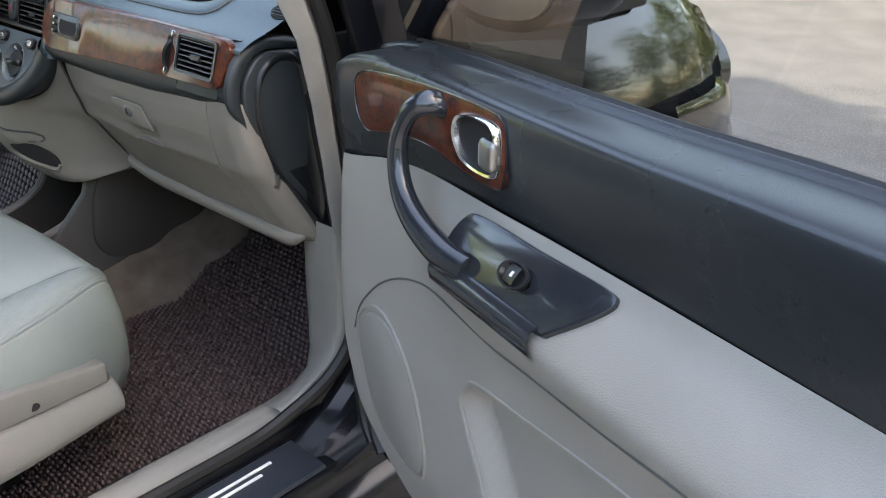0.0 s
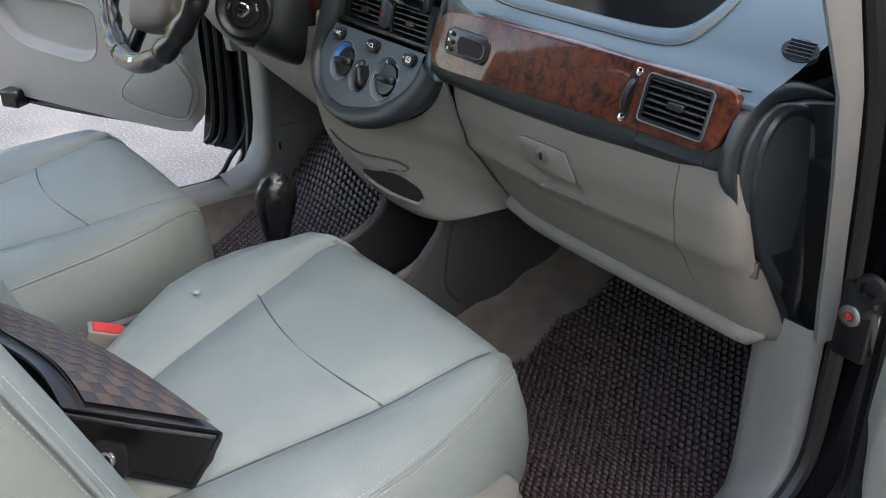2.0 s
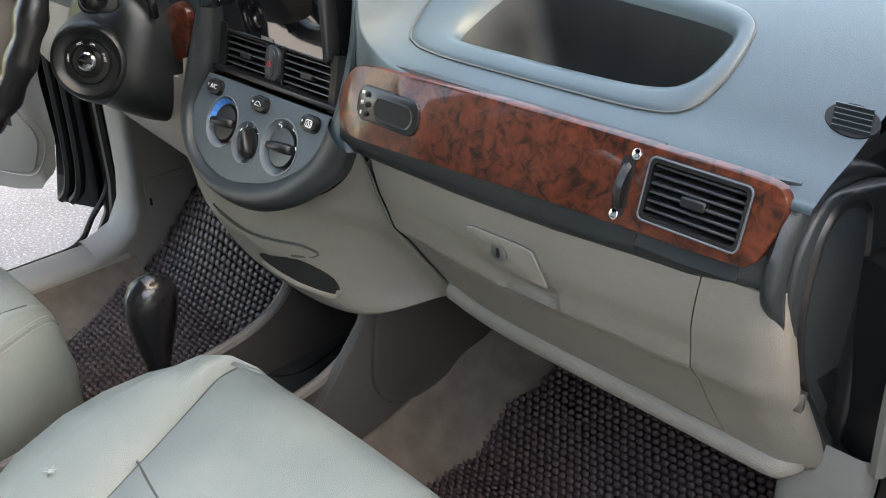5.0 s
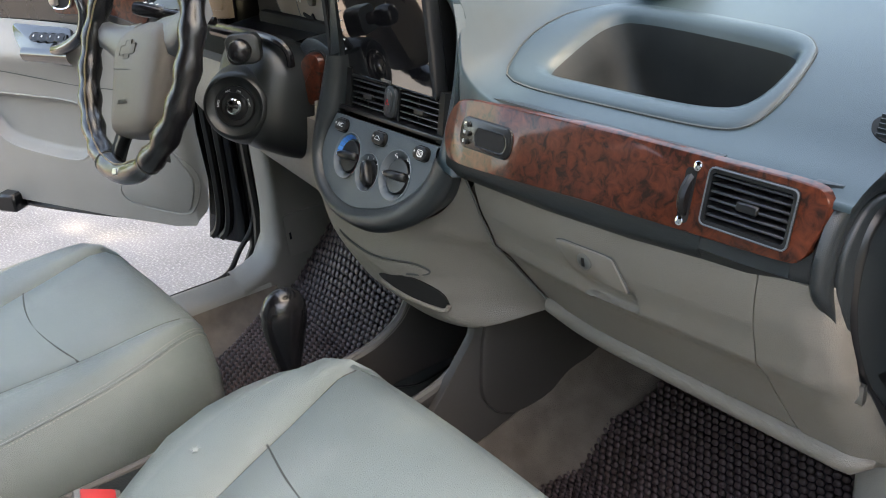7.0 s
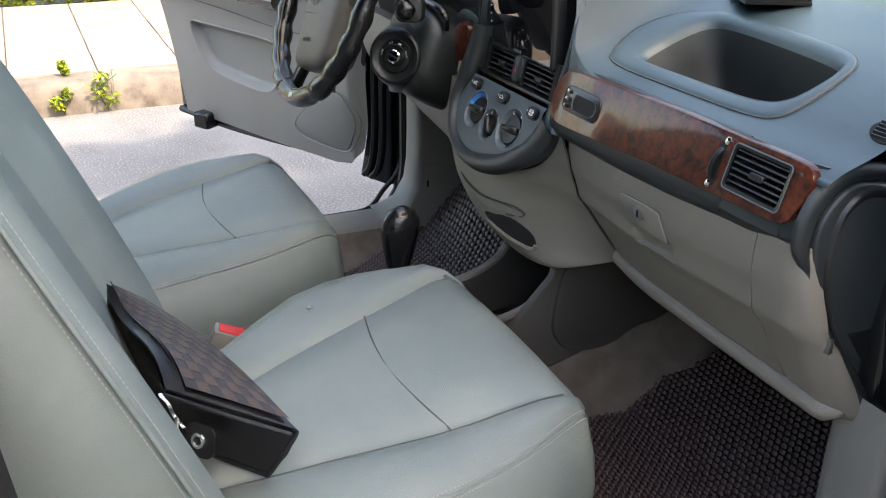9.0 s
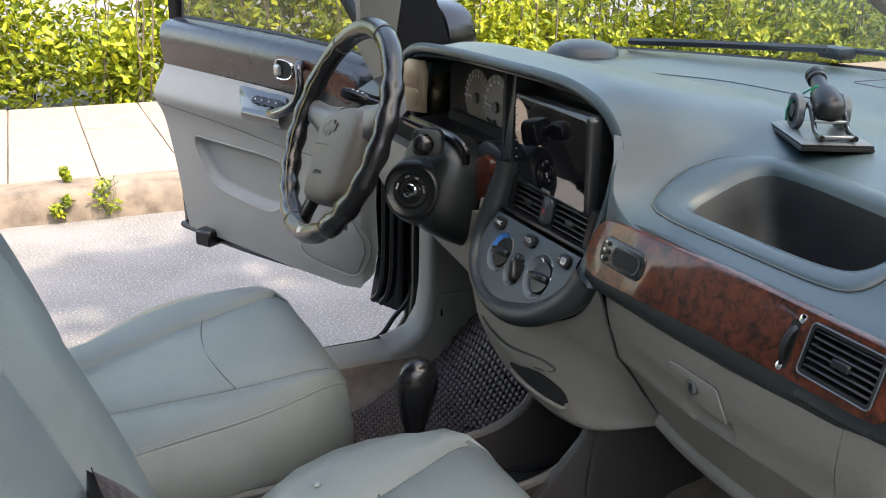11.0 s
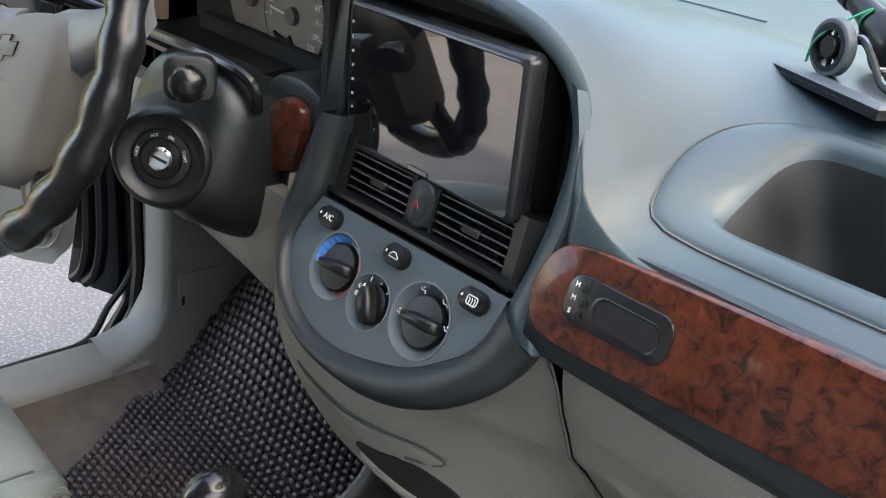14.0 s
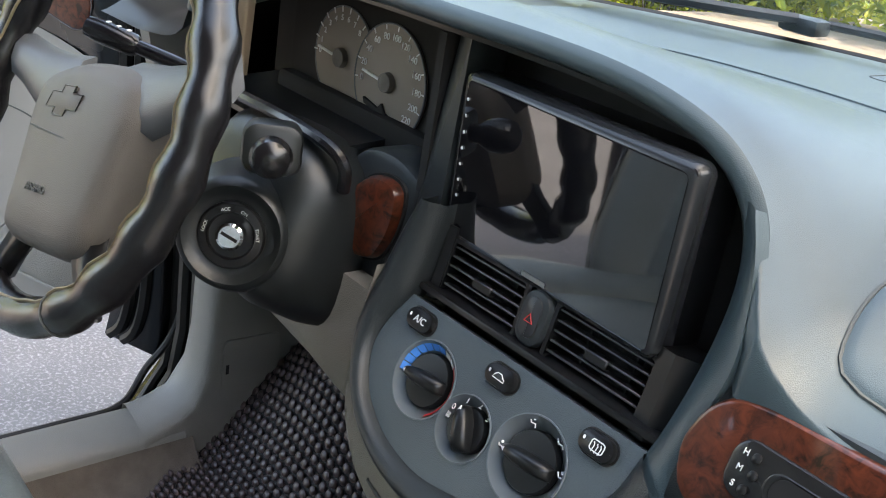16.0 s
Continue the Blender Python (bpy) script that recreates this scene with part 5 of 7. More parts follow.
        if label:
            text_part("button_letters", label, .0085, pm @ Matrix.Translation((u + .002, .0008, .0064)), WHITE, btn)
        elif u < .05:
            part("button_mark", tube([pf(u + a, .0008 + b, .0064) for a, b in ((-.0055, -.0022), (-.0045, .0004), (-.002, .0026), (.002, .0026), (.0045, .0002), (.0062, -.0006), (.0062, -.0024))], .0005, 5, True), WHITE, btn)
        else:
            part("button_mark", tube([pf(u + .002 + a, .0008 + b, .0064) for a, b in rounded(.0115, .0078, .002, 3)], .0005, 5, True), WHITE, btn)
            for k in range(3):
                part("button_mark", tube([pf(u - .001 + .003 * k, -.0042, .0064), pf(u - .0004 + .003 * k, .001, .0064), pf(u - .0016 + .003 * k, .003, .0064)], .00045, 5), WHITE, btn)
    # wood capped switch left of the stack
    cap = part("switch_surround", prism([(p.x, p.y) for p in spline([(-.285, .86, 0), (-.270, .93, 0), (-.222, .985, 0), (-.178, .998, 0), (-.140, .990, 0), (-.118, .975, 0), (-.118, .92, 0), (-.122, .86, 0), (-.18, .845, 0), (-.24, .845, 0)], 5, True)], front(.012), -.03, .016, .008), DARK, dash)
    capw = [(p.x, p.y) for p in spline([(-.237, .896, 0), (-.232, .916, 0), (-.222, .938, 0), (-.205, .960, 0), (-.186, .974, 0), (-.162, .979, 0), (-.146, .973, 0), (-.143, .956, 0), (-.148, .933, 0), (-.158, .912, 0), (-.172, .897, 0), (-.203, .889, 0), (-.226, .889, 0)], 5, True)]
    part("cap_groove", prism([(-.188 + (u + .188) * 1.05, .935 + (v - .935) * 1.06) for u, v in capw], front(-.006), -.01, .0012), HOLE, cap)
    part("wood_cap", prism(capw, front(-.006), 0, .013, .009), WOOD, cap, "polished wood switch cap")


pod()


# ---- instruments ----
def cluster():
    root = thing("instrument_cluster", (-.30, .05, 1.0), "brown-faced instrument cluster with white numerals", "instruments")
    part("cluster_face", prism(rounded(.27, .11, .02, 5, -.305, 1.045), front(.056), 0, .004), SURROUND, root, "dark surround of the dials")
    part("cluster_shroud", prism(rounded(.28, .045, .01, 3, -.305, .978), front(.05), 0, .012, .004), SURROUND, root)
    for x, z, r, labels, start, step, size in ((-.258, 1.032, .057, [str(20 * i) for i in range(12)], 187, 20.5, .0095), (-.340, 1.036, .052, [str(i) for i in range(9)], 182, 16.5, .0085)):
        dial = part("dial", prism(circle(r, 48, x, z), front(.052 if r > .055 else .0535), 0, .003, .001), FACE, root)
        part("dial_rim", tube([V(x + r * math.cos(a), .0495 if r > .055 else .051, z + r * math.sin(a)) for a in [2 * math.pi * i / 48 for i in range(48)]], .0012, 6, True), GREYBLUE, dial)
        for i, t in enumerate(labels):
            a = radians(start - i * step)
            text_part("numeral", t, size, face_frame(x + r * .78 * math.cos(a), .0486, z + r * .78 * math.sin(a)), WHITE, dial)
            part("tick", box((-.003, -.0007, 0), (.003, .0007, .0006), 0, 2, face_frame(x + r * .95 * math.cos(a), .0492, z + r * .95 * math.sin(a)) @ Matrix.Rotation(a, 4, 'Z')), WHITE, dial)
        part("needle_hub", lathe([(.0105, 0), (.0095, .006), (.002, .008)], face_frame(x, .049, z), 18), PAD, dial)
        part("needle", box((-.038, -.0012, .004), (-.004, .0012, .006), 0, 2, face_frame(x, .049, z) @ Matrix.Rotation(radians(-6), 4, 'Z')), WHITE, dial)
    part("counter", prism(rounded(.034, .012, .002, 3, -.280, .994), front(.048), 0, .0015), WHITE, root)
    part("counter_frame", prism([(-.292, 1.009), (-.268, 1.004), (-.262, 1.010), (-.256, 1.002), (-.236, .997), (-.238, .993), (-.262, .997), (-.290, 1.003)], front(.0485), 0, .003, .0008), HOLE, root)
    return root


inst = cluster()
inst.matrix_world = Matrix.Translation((-.003, .002, .006)) @ inst.matrix_world


# ---- steering ----
def steering_wheel():
    C = V(-.3535, -.216, .998)
    root = thing("steering_wheel", C, "four-spoke steering wheel with a stitched wavy black leather wrap", "steering wheel")
    tl = radians(22.7)
    m = Matrix.Translation(C) @ Matrix.Rotation(radians(2), 4, 'Z') @ Matrix.Rotation(radians(90) - tl, 4, 'X') @ Matrix.Rotation(radians(11.5), 4, 'Z')
    n = 96
    RW = .1885
    pts, rad = [], []
    for i in range(n):
        a = 2 * math.pi * i / n
        pts.append(m @ V(RW * math.cos(a), RW * math.sin(a), 0))
        wav = .0022 * math.sin(a * 22) if (math.sin(a) < .55 and abs(math.cos(a)) > .3) else 0
        rad.append(.0185 + wav)
    part("rim", tube(pts, rad, 14, True), WRAP, root, "black leather wheel cover with finger grips")
    edge = []
    for i in range(0, n):
        a = 2 * math.pi * i / n
        rr = RW - .0125 - (.0022 * math.sin(a * 22) if (math.sin(a) < .55 and abs(math.cos(a)) > .3) else 0)
        edge.append(m @ V(rr * math.cos(a), rr * math.sin(a), .0135 + .0015 * math.sin(a * 22)))
    part("wrap_edge", tube(edge, .0016, 6, True), TAN, root, "tan stitched inner edge of the wheel cover")
    for a0 in (62, 118, 245, 295):
        a = radians(a0)
        part("cover_seam", tube([m @ V((RW + .0192 * math.cos(b)) * math.cos(a), (RW + .0192 * math.cos(b)) * math.sin(a), .0192 * math.sin(b)) for b in [2 * math.pi * k / 16 for k in range(16)]], .0011, 5, True), SEAM, root)
    out = [(p.x, p.y) for p in spline([(-.074, .006, 0), (-.058, .028, 0), (-.010, .041, 0), (.050, .043, 0), (.092, .033, 0), (.106, .006, 0), (.104, -.030, 0), (.096, -.075, 0), (.086, -.115, 0), (.062, -.130, 0), (.010, -.133, 0), (-.045, -.131, 0), (-.066, -.120, 0), (-.068, -.085, 0), (-.072, -.040, 0)], 5, True)]
    cu, cv = .014, -.045
    rings = [[m @ V(cu + (u - cu) * k, cv + (v - cv) * k, d) for u, v in out] for k, d in ((.90, -.055), (1.0, -.030), (1.0, -.012), (.975, -.002), (.91, .006), (.78, .0115), (.55, .0145), (.25, .016), (.03, .016))]
    hub = part("hub_pad", loft(rings), PAD, root, "taupe grained airbag pad", angle=70)
    text_part("pad_letters", "AIRBAG", .0105, m @ Matrix.Translation((.001, -.080, .0158)), SEAM, hub, depth=.0006)
    cross = [(-.027, -.007), (-.010, -.007), (-.010, -.0135), (.010, -.0135), (.010, -.007), (.027, -.007), (.027, .007), (.010, .007), (.010, .0135), (-.010, .0135), (-.010, .007), (-.027, .007)]
    cross = [(u + .35 * v, v) for u, v in cross]
    emb = part("emblem", prism(cross, lambda u, v, d: m @ V(u + .004, v, d), .006, .0158, .001), PAD, hub, "plain cross-shaped emblem")
    part("emblem_outline", tube([m @ V(u + .004, v, .0155) for u, v in cross], .0009, 5, True), BLACK, emb)
    part("pad_crease", tube([m @ V(u, -.030 - .004 * u / .05, .0162 - .002 * abs(u) / .05) for u in (-.046, -.025, 0, .022, .040)], .0010, 5), SEAM, hub)
    part("pad_groove", tube(spline([m @ V(.088, -.004, .0068), m @ V(.083, -.040, .0088), m @ V(.074, -.092, .0078)], 6), .0013, 5), HOLE, hub)
    part("pad_groove", tube(spline([m @ V(-.058, -.004, .0076), m @ V(-.055, -.040, .0090), m @ V(-.050, -.092, .0080)], 6), .0010, 5), SEAM, hub)
    for s in (1, -1):
        part("spoke", loft([[m @ V(cu + s * x, y + dy, z) for dy, z in ((-h, -.016), (-h * .85, -.004), (-h * .3, .001), (h * .3, .001), (h * .8, -.005), (h, -.016), (0, -.028))] for x, y, h in ((.04, .010, .040), (.085, .016, .034), (.12, .026, .028), (.145, .034, .025), (.176, .042, .024))]), SPOKE, root, angle=70)
        part("spoke", loft([[m @ V(cu + s * (x + dx), y, z) for dx, z in ((-h, -.014), (-h * .7, -.003), (h * .7, -.003), (h, -.014), (0, -.026))] for x, y, h in ((.050, -.09, .026), (.060, -.125, .020), (.074, -.145, .016), (.084, -.168, .015))]), BLACK, root, angle=70)
    part("wheel_badge", box((-.010, -.193, .012), (.010, -.182, .0195), .002, 1, m), STEEL, root)
    return m


wheel_m = steering_wheel()


def steering_column():
    root = thing("steering_column", (-.22, -.08, .95), "black plastic steering column shroud with ignition lock", "steering column")
    m = Matrix.Translation((-.262, -.085, .931)) @ Matrix.Rotation(radians(68), 4, 'X')
    rings = []
    for z, sx, sy, oy in ((.022, .055, .045, .004), (.018, .074, .066, .0), (.004, .090, .082, -.002), (-.022, .098, .091, -.004), (-.07, .100, .096, -.006), (-.17, .094, .094, -.010)):
        rings.append([m @ V(sx * math.copysign(abs(math.cos(a)) ** .62, math.cos(a)), oy + sy * math.copysign(abs(math.sin(a)) ** .62, math.sin(a)), z) for a in [2 * math.pi * i / 32 for i in range(32)]])
    part("shroud", loft(rings), SHROUD, root)
    ign = Matrix.Translation((-.206, -.136, .919)) @ Matrix.Rotation(radians(48), 4, 'Z') @ Matrix.Rotation(radians(78), 4, 'X')
    lock = part("ignition_lock", lathe([(.031, -.03), (.031, -.001), (.029, .0015), (.022, .0025), (.0205, -.002), (.014, -.003)], ign, 32), BLACK, root)
    part("lock_boss", lathe([(.066, -.06), (.060, -.032), (.054, -.012), (.050, -.001), (.045, .0015), (.039, -.004), (.032, -.006)], ign, 36), SHROUD, root, angle=60)
    part("key_barrel", lathe([(.0125, 0), (.0125, .006), (.010, .008), (.001, .008)], ign, 24), CHROME, lock, "bright metal key barrel")
    part("key_slot", box((-.008, -.0014, .0075), (.008, .0014, .0086), 0, 2, ign @ Matrix.Rotation(-.4, 4, 'Z')), HOLE, lock)
    for t, a in (("LOCK", 165), ("ACC", 105), ("ON", 65), ("START", 10)):
        b = radians(a)
        text_part("lock_letters", t, .0042, ign @ Matrix.Rotation(b - math.pi / 2, 4, 'Z') @ Matrix.Translation((0, .0245, .0042)), WHITE, lock)
    # right stalk seen end on
    st = Matrix.Translation((-.186, -.114, 1.006)) @ Matrix.Rotation(radians(58), 4, 'Z') @ Matrix.Rotation(radians(82), 4, 'X')
    part("stalk_boot", prism(rounded(.052, .046, .014, 6), lambda u, v, d: st @ V(u, v, d), -.02, .010, .006), SHROUD, root)
    part("wiper_stalk", lathe([(.009, 0), (.010, .02), (.0165, .03), (.018, .045), (.015, .056), (.008, .061), (.001, .062)], st, 24), GLOSS, root, "glossy black wiper stalk knob")
    s2 = Matrix.Translation((-.315, -.115, 1.036)) @ Matrix.Rotation(radians(-55), 4, 'Z') @ Matrix.Rotation(radians(80), 4, 'X')
    part("light_stalk", lathe([(.007, -.02), (.007, .07), (.011, .075), (.012, .11), (.010, .125), (.001, .128)], s2, 20), GLOSS, root, "black indicator stalk")
    for k in range(3):
        part("stalk_mark", box((-.003, .0112, .082 + .011 * k), (.003, .0122, .085 + .011 * k), 0, 2, s2), WHITE, root)

    root.matrix_world = Matrix.Translation((-.030, .013, -.010)) @ root.matrix_world


steering_column()


# ---- seats ----
def front_seat(near):
    """A leather seat; near is the passenger's, with its visible plastic side."""
    ox, oy = .387, -.195
    outer = 1 if near else -1
    root = thing("front_seat", (.387, -.5, .335), "grey-green leather front seat with stitched bolsters", "car seat", group="front seats")
    # depth, outer left, left seam, right seam, right piping, height of the top, fullness of the bolsters
    table = [(-.168, .235, .262, .500, .518, .580, 0), (-.165, .218, .243, .515, .533, .606, 0), (-.169, .202, .220, .524, .544, .630, .1), (-.180, .184, .200, .528, .554, .645, .3), (-.198, .160, .176, .531, .567, .654, .6), (-.228, .130, .182, .533, .583, .658, .9),
             (-.28, .108, .206, .536, .605, .656, 1), (-.33, .101, .228, .540, .620, .653, 1), (-.38, .106, .250, .541, .632, .651, 1), (-.44, .128, .277, .537, .641, .648, 1), (-.50, .172, .303, .530, .646, .643, 1), (-.56, .218, .330, .522, .650, .636, 1), (-.64, .245, .350, .512, .652, .628, 1), (-.75, .255, .360, .500, .652, .615, 1)]

    def ring(y, xl, sl, sr, xr, zt, g):
        zb = min(.45, zt - .06) if g else zt - .05
        pts = [(xl + .03, zb), (xl + .004, zb + .04 * (zt - zb) / .2), (xl - .010, zb + (zt - zb) * .5), (xl - .006, zt - .060), (xl + .003, zt - .026 + .006 * g), (xl + .016, zt - .008 + .014 * g), (xl + (sl - xl) * .42, zt + .017 * g), (xl + (sl - xl) * .76, zt + .010 * g), (sl - .006, zt + .001), (sl, zt - .0065 * g),
               (sl + .006, zt + .001), (sl * .72 + sr * .28, zt + .005), (sl * .5 + sr * .5, zt + .006), (sl * .28 + sr * .72, zt + .005), (sr - .006, zt + .001), (sr, zt - .004 * g), (sr + .006, zt + .001), (sr + (xr - sr) * .35, zt + .008 * g), (sr + (xr - sr) * .75, zt + .004 * g), (xr - .007, zt - .007), (xr, zt - .0125),
               (xr + .007, zt - .020), (xr + .024, zt - .052), (xr + .031, zt - .095 if g else zt - .045), (xr + .027, zb + .045 * (zt - zb) / .2), (xr + .006, zb)]
        return [V(a, y, b) for a, b in pts]
    rings = [ring(*row) for row in table]
    part("cushion", loft(rings), LEATHER, root, "grey-green leather seat cushion", angle=80)
    for i in (9, 15):
        part("seam", tube(spline([r[i] + V(0, 0, .0010) for r in rings[4:]], 4), .0015, 6), SEAM, root)
    part("stitching", tube(spline([r[20] for r in rings[2:]], 3), .0019, 6), LEATHER, root)
    part("cross_seam", tube([V(.239 + .302 * t, -.357 - .0215 * math.sin(t * math.pi), .6545 - .0045 * abs(2 * t - 1) ** 3 + .0012) for t in [k / 24 for k in range(25)]], .0014, 6), SEAM, root)
    # pairs of pale stitches beside the edge seam
    bm = bmesh.new()
    for other, mixv in ((21, .55), (19, .60)):
        run = spline([r[20].lerp(r[other], mixv) + V(0, 0, .0008) for r in rings[2:]], 22)
        for q in range(2, len(run) - 2, 2):
            tube([run[q], run[q + 1]], .0006, 4, bm=bm)
    part("edge_stitches", bm, THREAD, root, "pale double stitching")["kind"] = "stuff"
    if near:
        part("scuff_mark", lathe([(.0040, -.001), (.0030, .0006), (.001, .0009)], Matrix.Translation((.208, -.429, .6655)), 7), SCUFF, root, "small pale scuff mark")
        rng = random.Random(5)
        for k in range(6):
            a = k * 1.05 + rng.uniform(-.2, .2)
            part("scuff_mark", tube([V(.208 + .003 * math.cos(a), -.429 + .003 * math.sin(a), .6660), V(.208 + .0065 * math.cos(a), -.429 + .0065 * math.sin(a), .6662)], .0006, 4), SCUFF, root)
    # lower side cover and rail
    for s in (1, -1):
        if s != outer:
            part("rail", box((ox + s * .20 - .02, oy - .6, .31), (ox + s * .20 + .02, oy - .10, .43), .004), BLACK, root)
            continue
        if near:
            cx = lambda y: lerp(y, [(-.75, .690), (-.56, .688), (-.44, .679), (-.38, .670), (-.33, .660), (-.28, .650), (-.24, .642)])
            zt = lambda y: lerp(y, [(-.75, .640), (-.57, .625), (-.40, .592), (-.245, .556)])
            zg = lambda y: lerp(y, [(-.75, .570), (-.50, .556), (-.245, .527)])
            ys = [-.75 + .05 * k for k in range(11)]
            end = [(-.246, .0, 1.0), (-.241, -.004, .9), (-.239, -.016, .7)]
            rows = [[V(cx(y) + q + a, y, zg(y) + (zt(y) - zg(y)) * b * k) for a, b in ((-.05, 1), (-.006, 1), (-.001, .96), (.0015, .85), (.003, .2), (.002, .02), (-.004, 0), (-.05, 0))] for y, q, k in [(y, 0, 1) for y in ys] + end]
            cover = part("side_cover", loft(rows), SIDE, root, "beige plastic seat side cover", angle=60)
            rows = [[V(cx(y) + q + a * k, y + .008, zg(y) - .002 - (zg(y) - .488) * b * k) for a, b in ((-.05, 0), (-.002, 0), (.004, .02), (.014, .14), (.024, .40), (.028, .70), (.026, .92), (.018, 1), (-.05, 1))] for y, q, k in [(y, 0, 1) for y in ys] + end]
            part("rail_cover", loft(rows), SIDE, root, "beige flared rail cover", angle=70)
            part("bolt_hole", lathe([(.0075, -.002), (.0075, .0008), (.001, .0010)], Matrix.Translation((cx(-.36) + .0024, -.36, .553)) @ Matrix.Rotation(radians(90), 4, 'Y') @ Matrix.Rotation(radians(-8), 4, 'Y') @ Matrix.Diagonal((.7, 1, 1, 1)), 16), HOLE, cover)
            part("rail", box((ox + .13, oy - .6, .34), (ox + .17, oy - .16, .445), .004), BLACK, root)
            continue
        part("side_cover", box((ox + s * .262 - .012, oy - .56, .43), (ox + s * .262 + .012, oy - .055, .53), .008), SIDE, root)
        rail = [[V(ox + s * .242 + a * s, y, b - .03 + .02 * smooth(oy - .12, oy - .02, y)) for a, b in ((-.03, .44), (.025 , .44), (.032, .455), (.03, .48), (.015, .50), (-.03, .50))] for y in (oy - .58, oy - .3, oy - .1, oy - .06, oy - .03)]
        part("rail_cover", loft(rail), SIDE, root, "beige plastic rail cover")
        part("bolt", lathe([(.009, 0), (.009, .003), (.005, .003)], Matrix.Translation((ox + s * .263, oy - .158, .487)) @ Matrix.Rotation(radians(90 * s), 4, 'Y'), 14), STEEL, root)
        part("rail", box((ox + s * .20 - .02, oy - .6, .34), (ox + s * .20 + .02, oy - .10, .445), .004), BLACK, root)
    # backrest
    def bring(t):
        z = .57 + .66 * t
        y = -.655 - .27 * t ** 1.15
        hw = lerp(t, [(0, .258), (.10, .282), (.3, .292), (.55, .288), (.8, .250), (.95, .20), (1, .17)])
        th = lerp(t, [(0, .10), (.3, .12), (.8, .09), (1, .03)])
        pts = [(-hw * .98, -.12), (-hw * 1.02, -.03), (-hw * .975, .038), (-hw * .86, .056), (-hw * .70, .038), (-hw * .60, .012), (-hw * .57, .006), (-hw * .54, .010), (0, .016)]
        pts = pts + [(-a, b) for a, b in pts[-2::-1]] + [(hw * .6, -th), (-hw * .6, -th)]
        return [V(ox + a, y + b, z + b * .4) for a, b in pts]
    part("backrest", loft([bring(t) for t in (0, .06, .12, .2, .3, .4, .5, .6, .7, .8, .88, .94, .98, 1.0)]), LEATHER, root, "grey-green leather backrest", angle=80)
    for s in (1, -1):
        pts = [bring(t)[2 if s < 0 else 14] + V(s * .003, .004, 0) for t in (0, .12, .2, .3, .4, .5, .6, .7, .8, .88)]
        part("back_piping", tube(spline(pts, 4), .0028, 6), LEATHER, root)
        run = spline(pts, 26)
        bm = bmesh.new()
        for k in range(2, len(run) - 2, 2):
            for off in (V(s * .004, -.006, 0), V(-s * .005, .006, .002)):
                tube([run[k] + off, run[k + 1] + off], .0006, 4, bm=bm)
        part("back_stitches", bm, THREAD, root, "pale double stitching")["kind"] = "stuff"
    head = [[V(ox + a * k, -.955 - .02 * t + b, 1.24 + .17 * t) for a, b in ((-.12, -.04), (-.13, 0), (-.11, .04), (0, .05), (.11, .04), (.13, 0), (.12, -.04), (0, -.06))] for t, k in ((0, .7), (.1, .95), (.5, 1.0), (.9, .9), (1, .6))]
    part("headrest", loft(head), LEATHER, root)
    for s in (1, -1):
        part("headrest_post", tube([V(ox + s * .05, -.95, 1.19), V(ox + s * .05, -.957, 1.26)], .006, 8), STEEL, root)
    return root


front_seat(True)
far_seat = front_seat(False)
far_seat.matrix_world = Matrix.Translation((-.715, -.097, -.028)) @ far_seat.matrix_world


def buckle():
    root = thing("belt_buckle", (.15, -.53, .5), "grey belt buckle with a red release button", "belt buckle")
    m = Matrix.Translation((.126, -.545, .564)) @ Matrix.Rotation(radians(-14), 4, 'Z') @ Matrix.Rotation(radians(-22), 4, 'X')
    part("housing", box((-.017, -.027, -.09), (.017, .027, .048), .006, 2, m), TRIM, root)
    part("button", box((-.012, -.020, .044), (.012, .020, .0505), .003, 2, m), RED, root, "red release button")
    part("stem", box((-.008, -.02, -.24), (.008, .02, -.08), .003, 1, m), BLACK, root)


buckle()


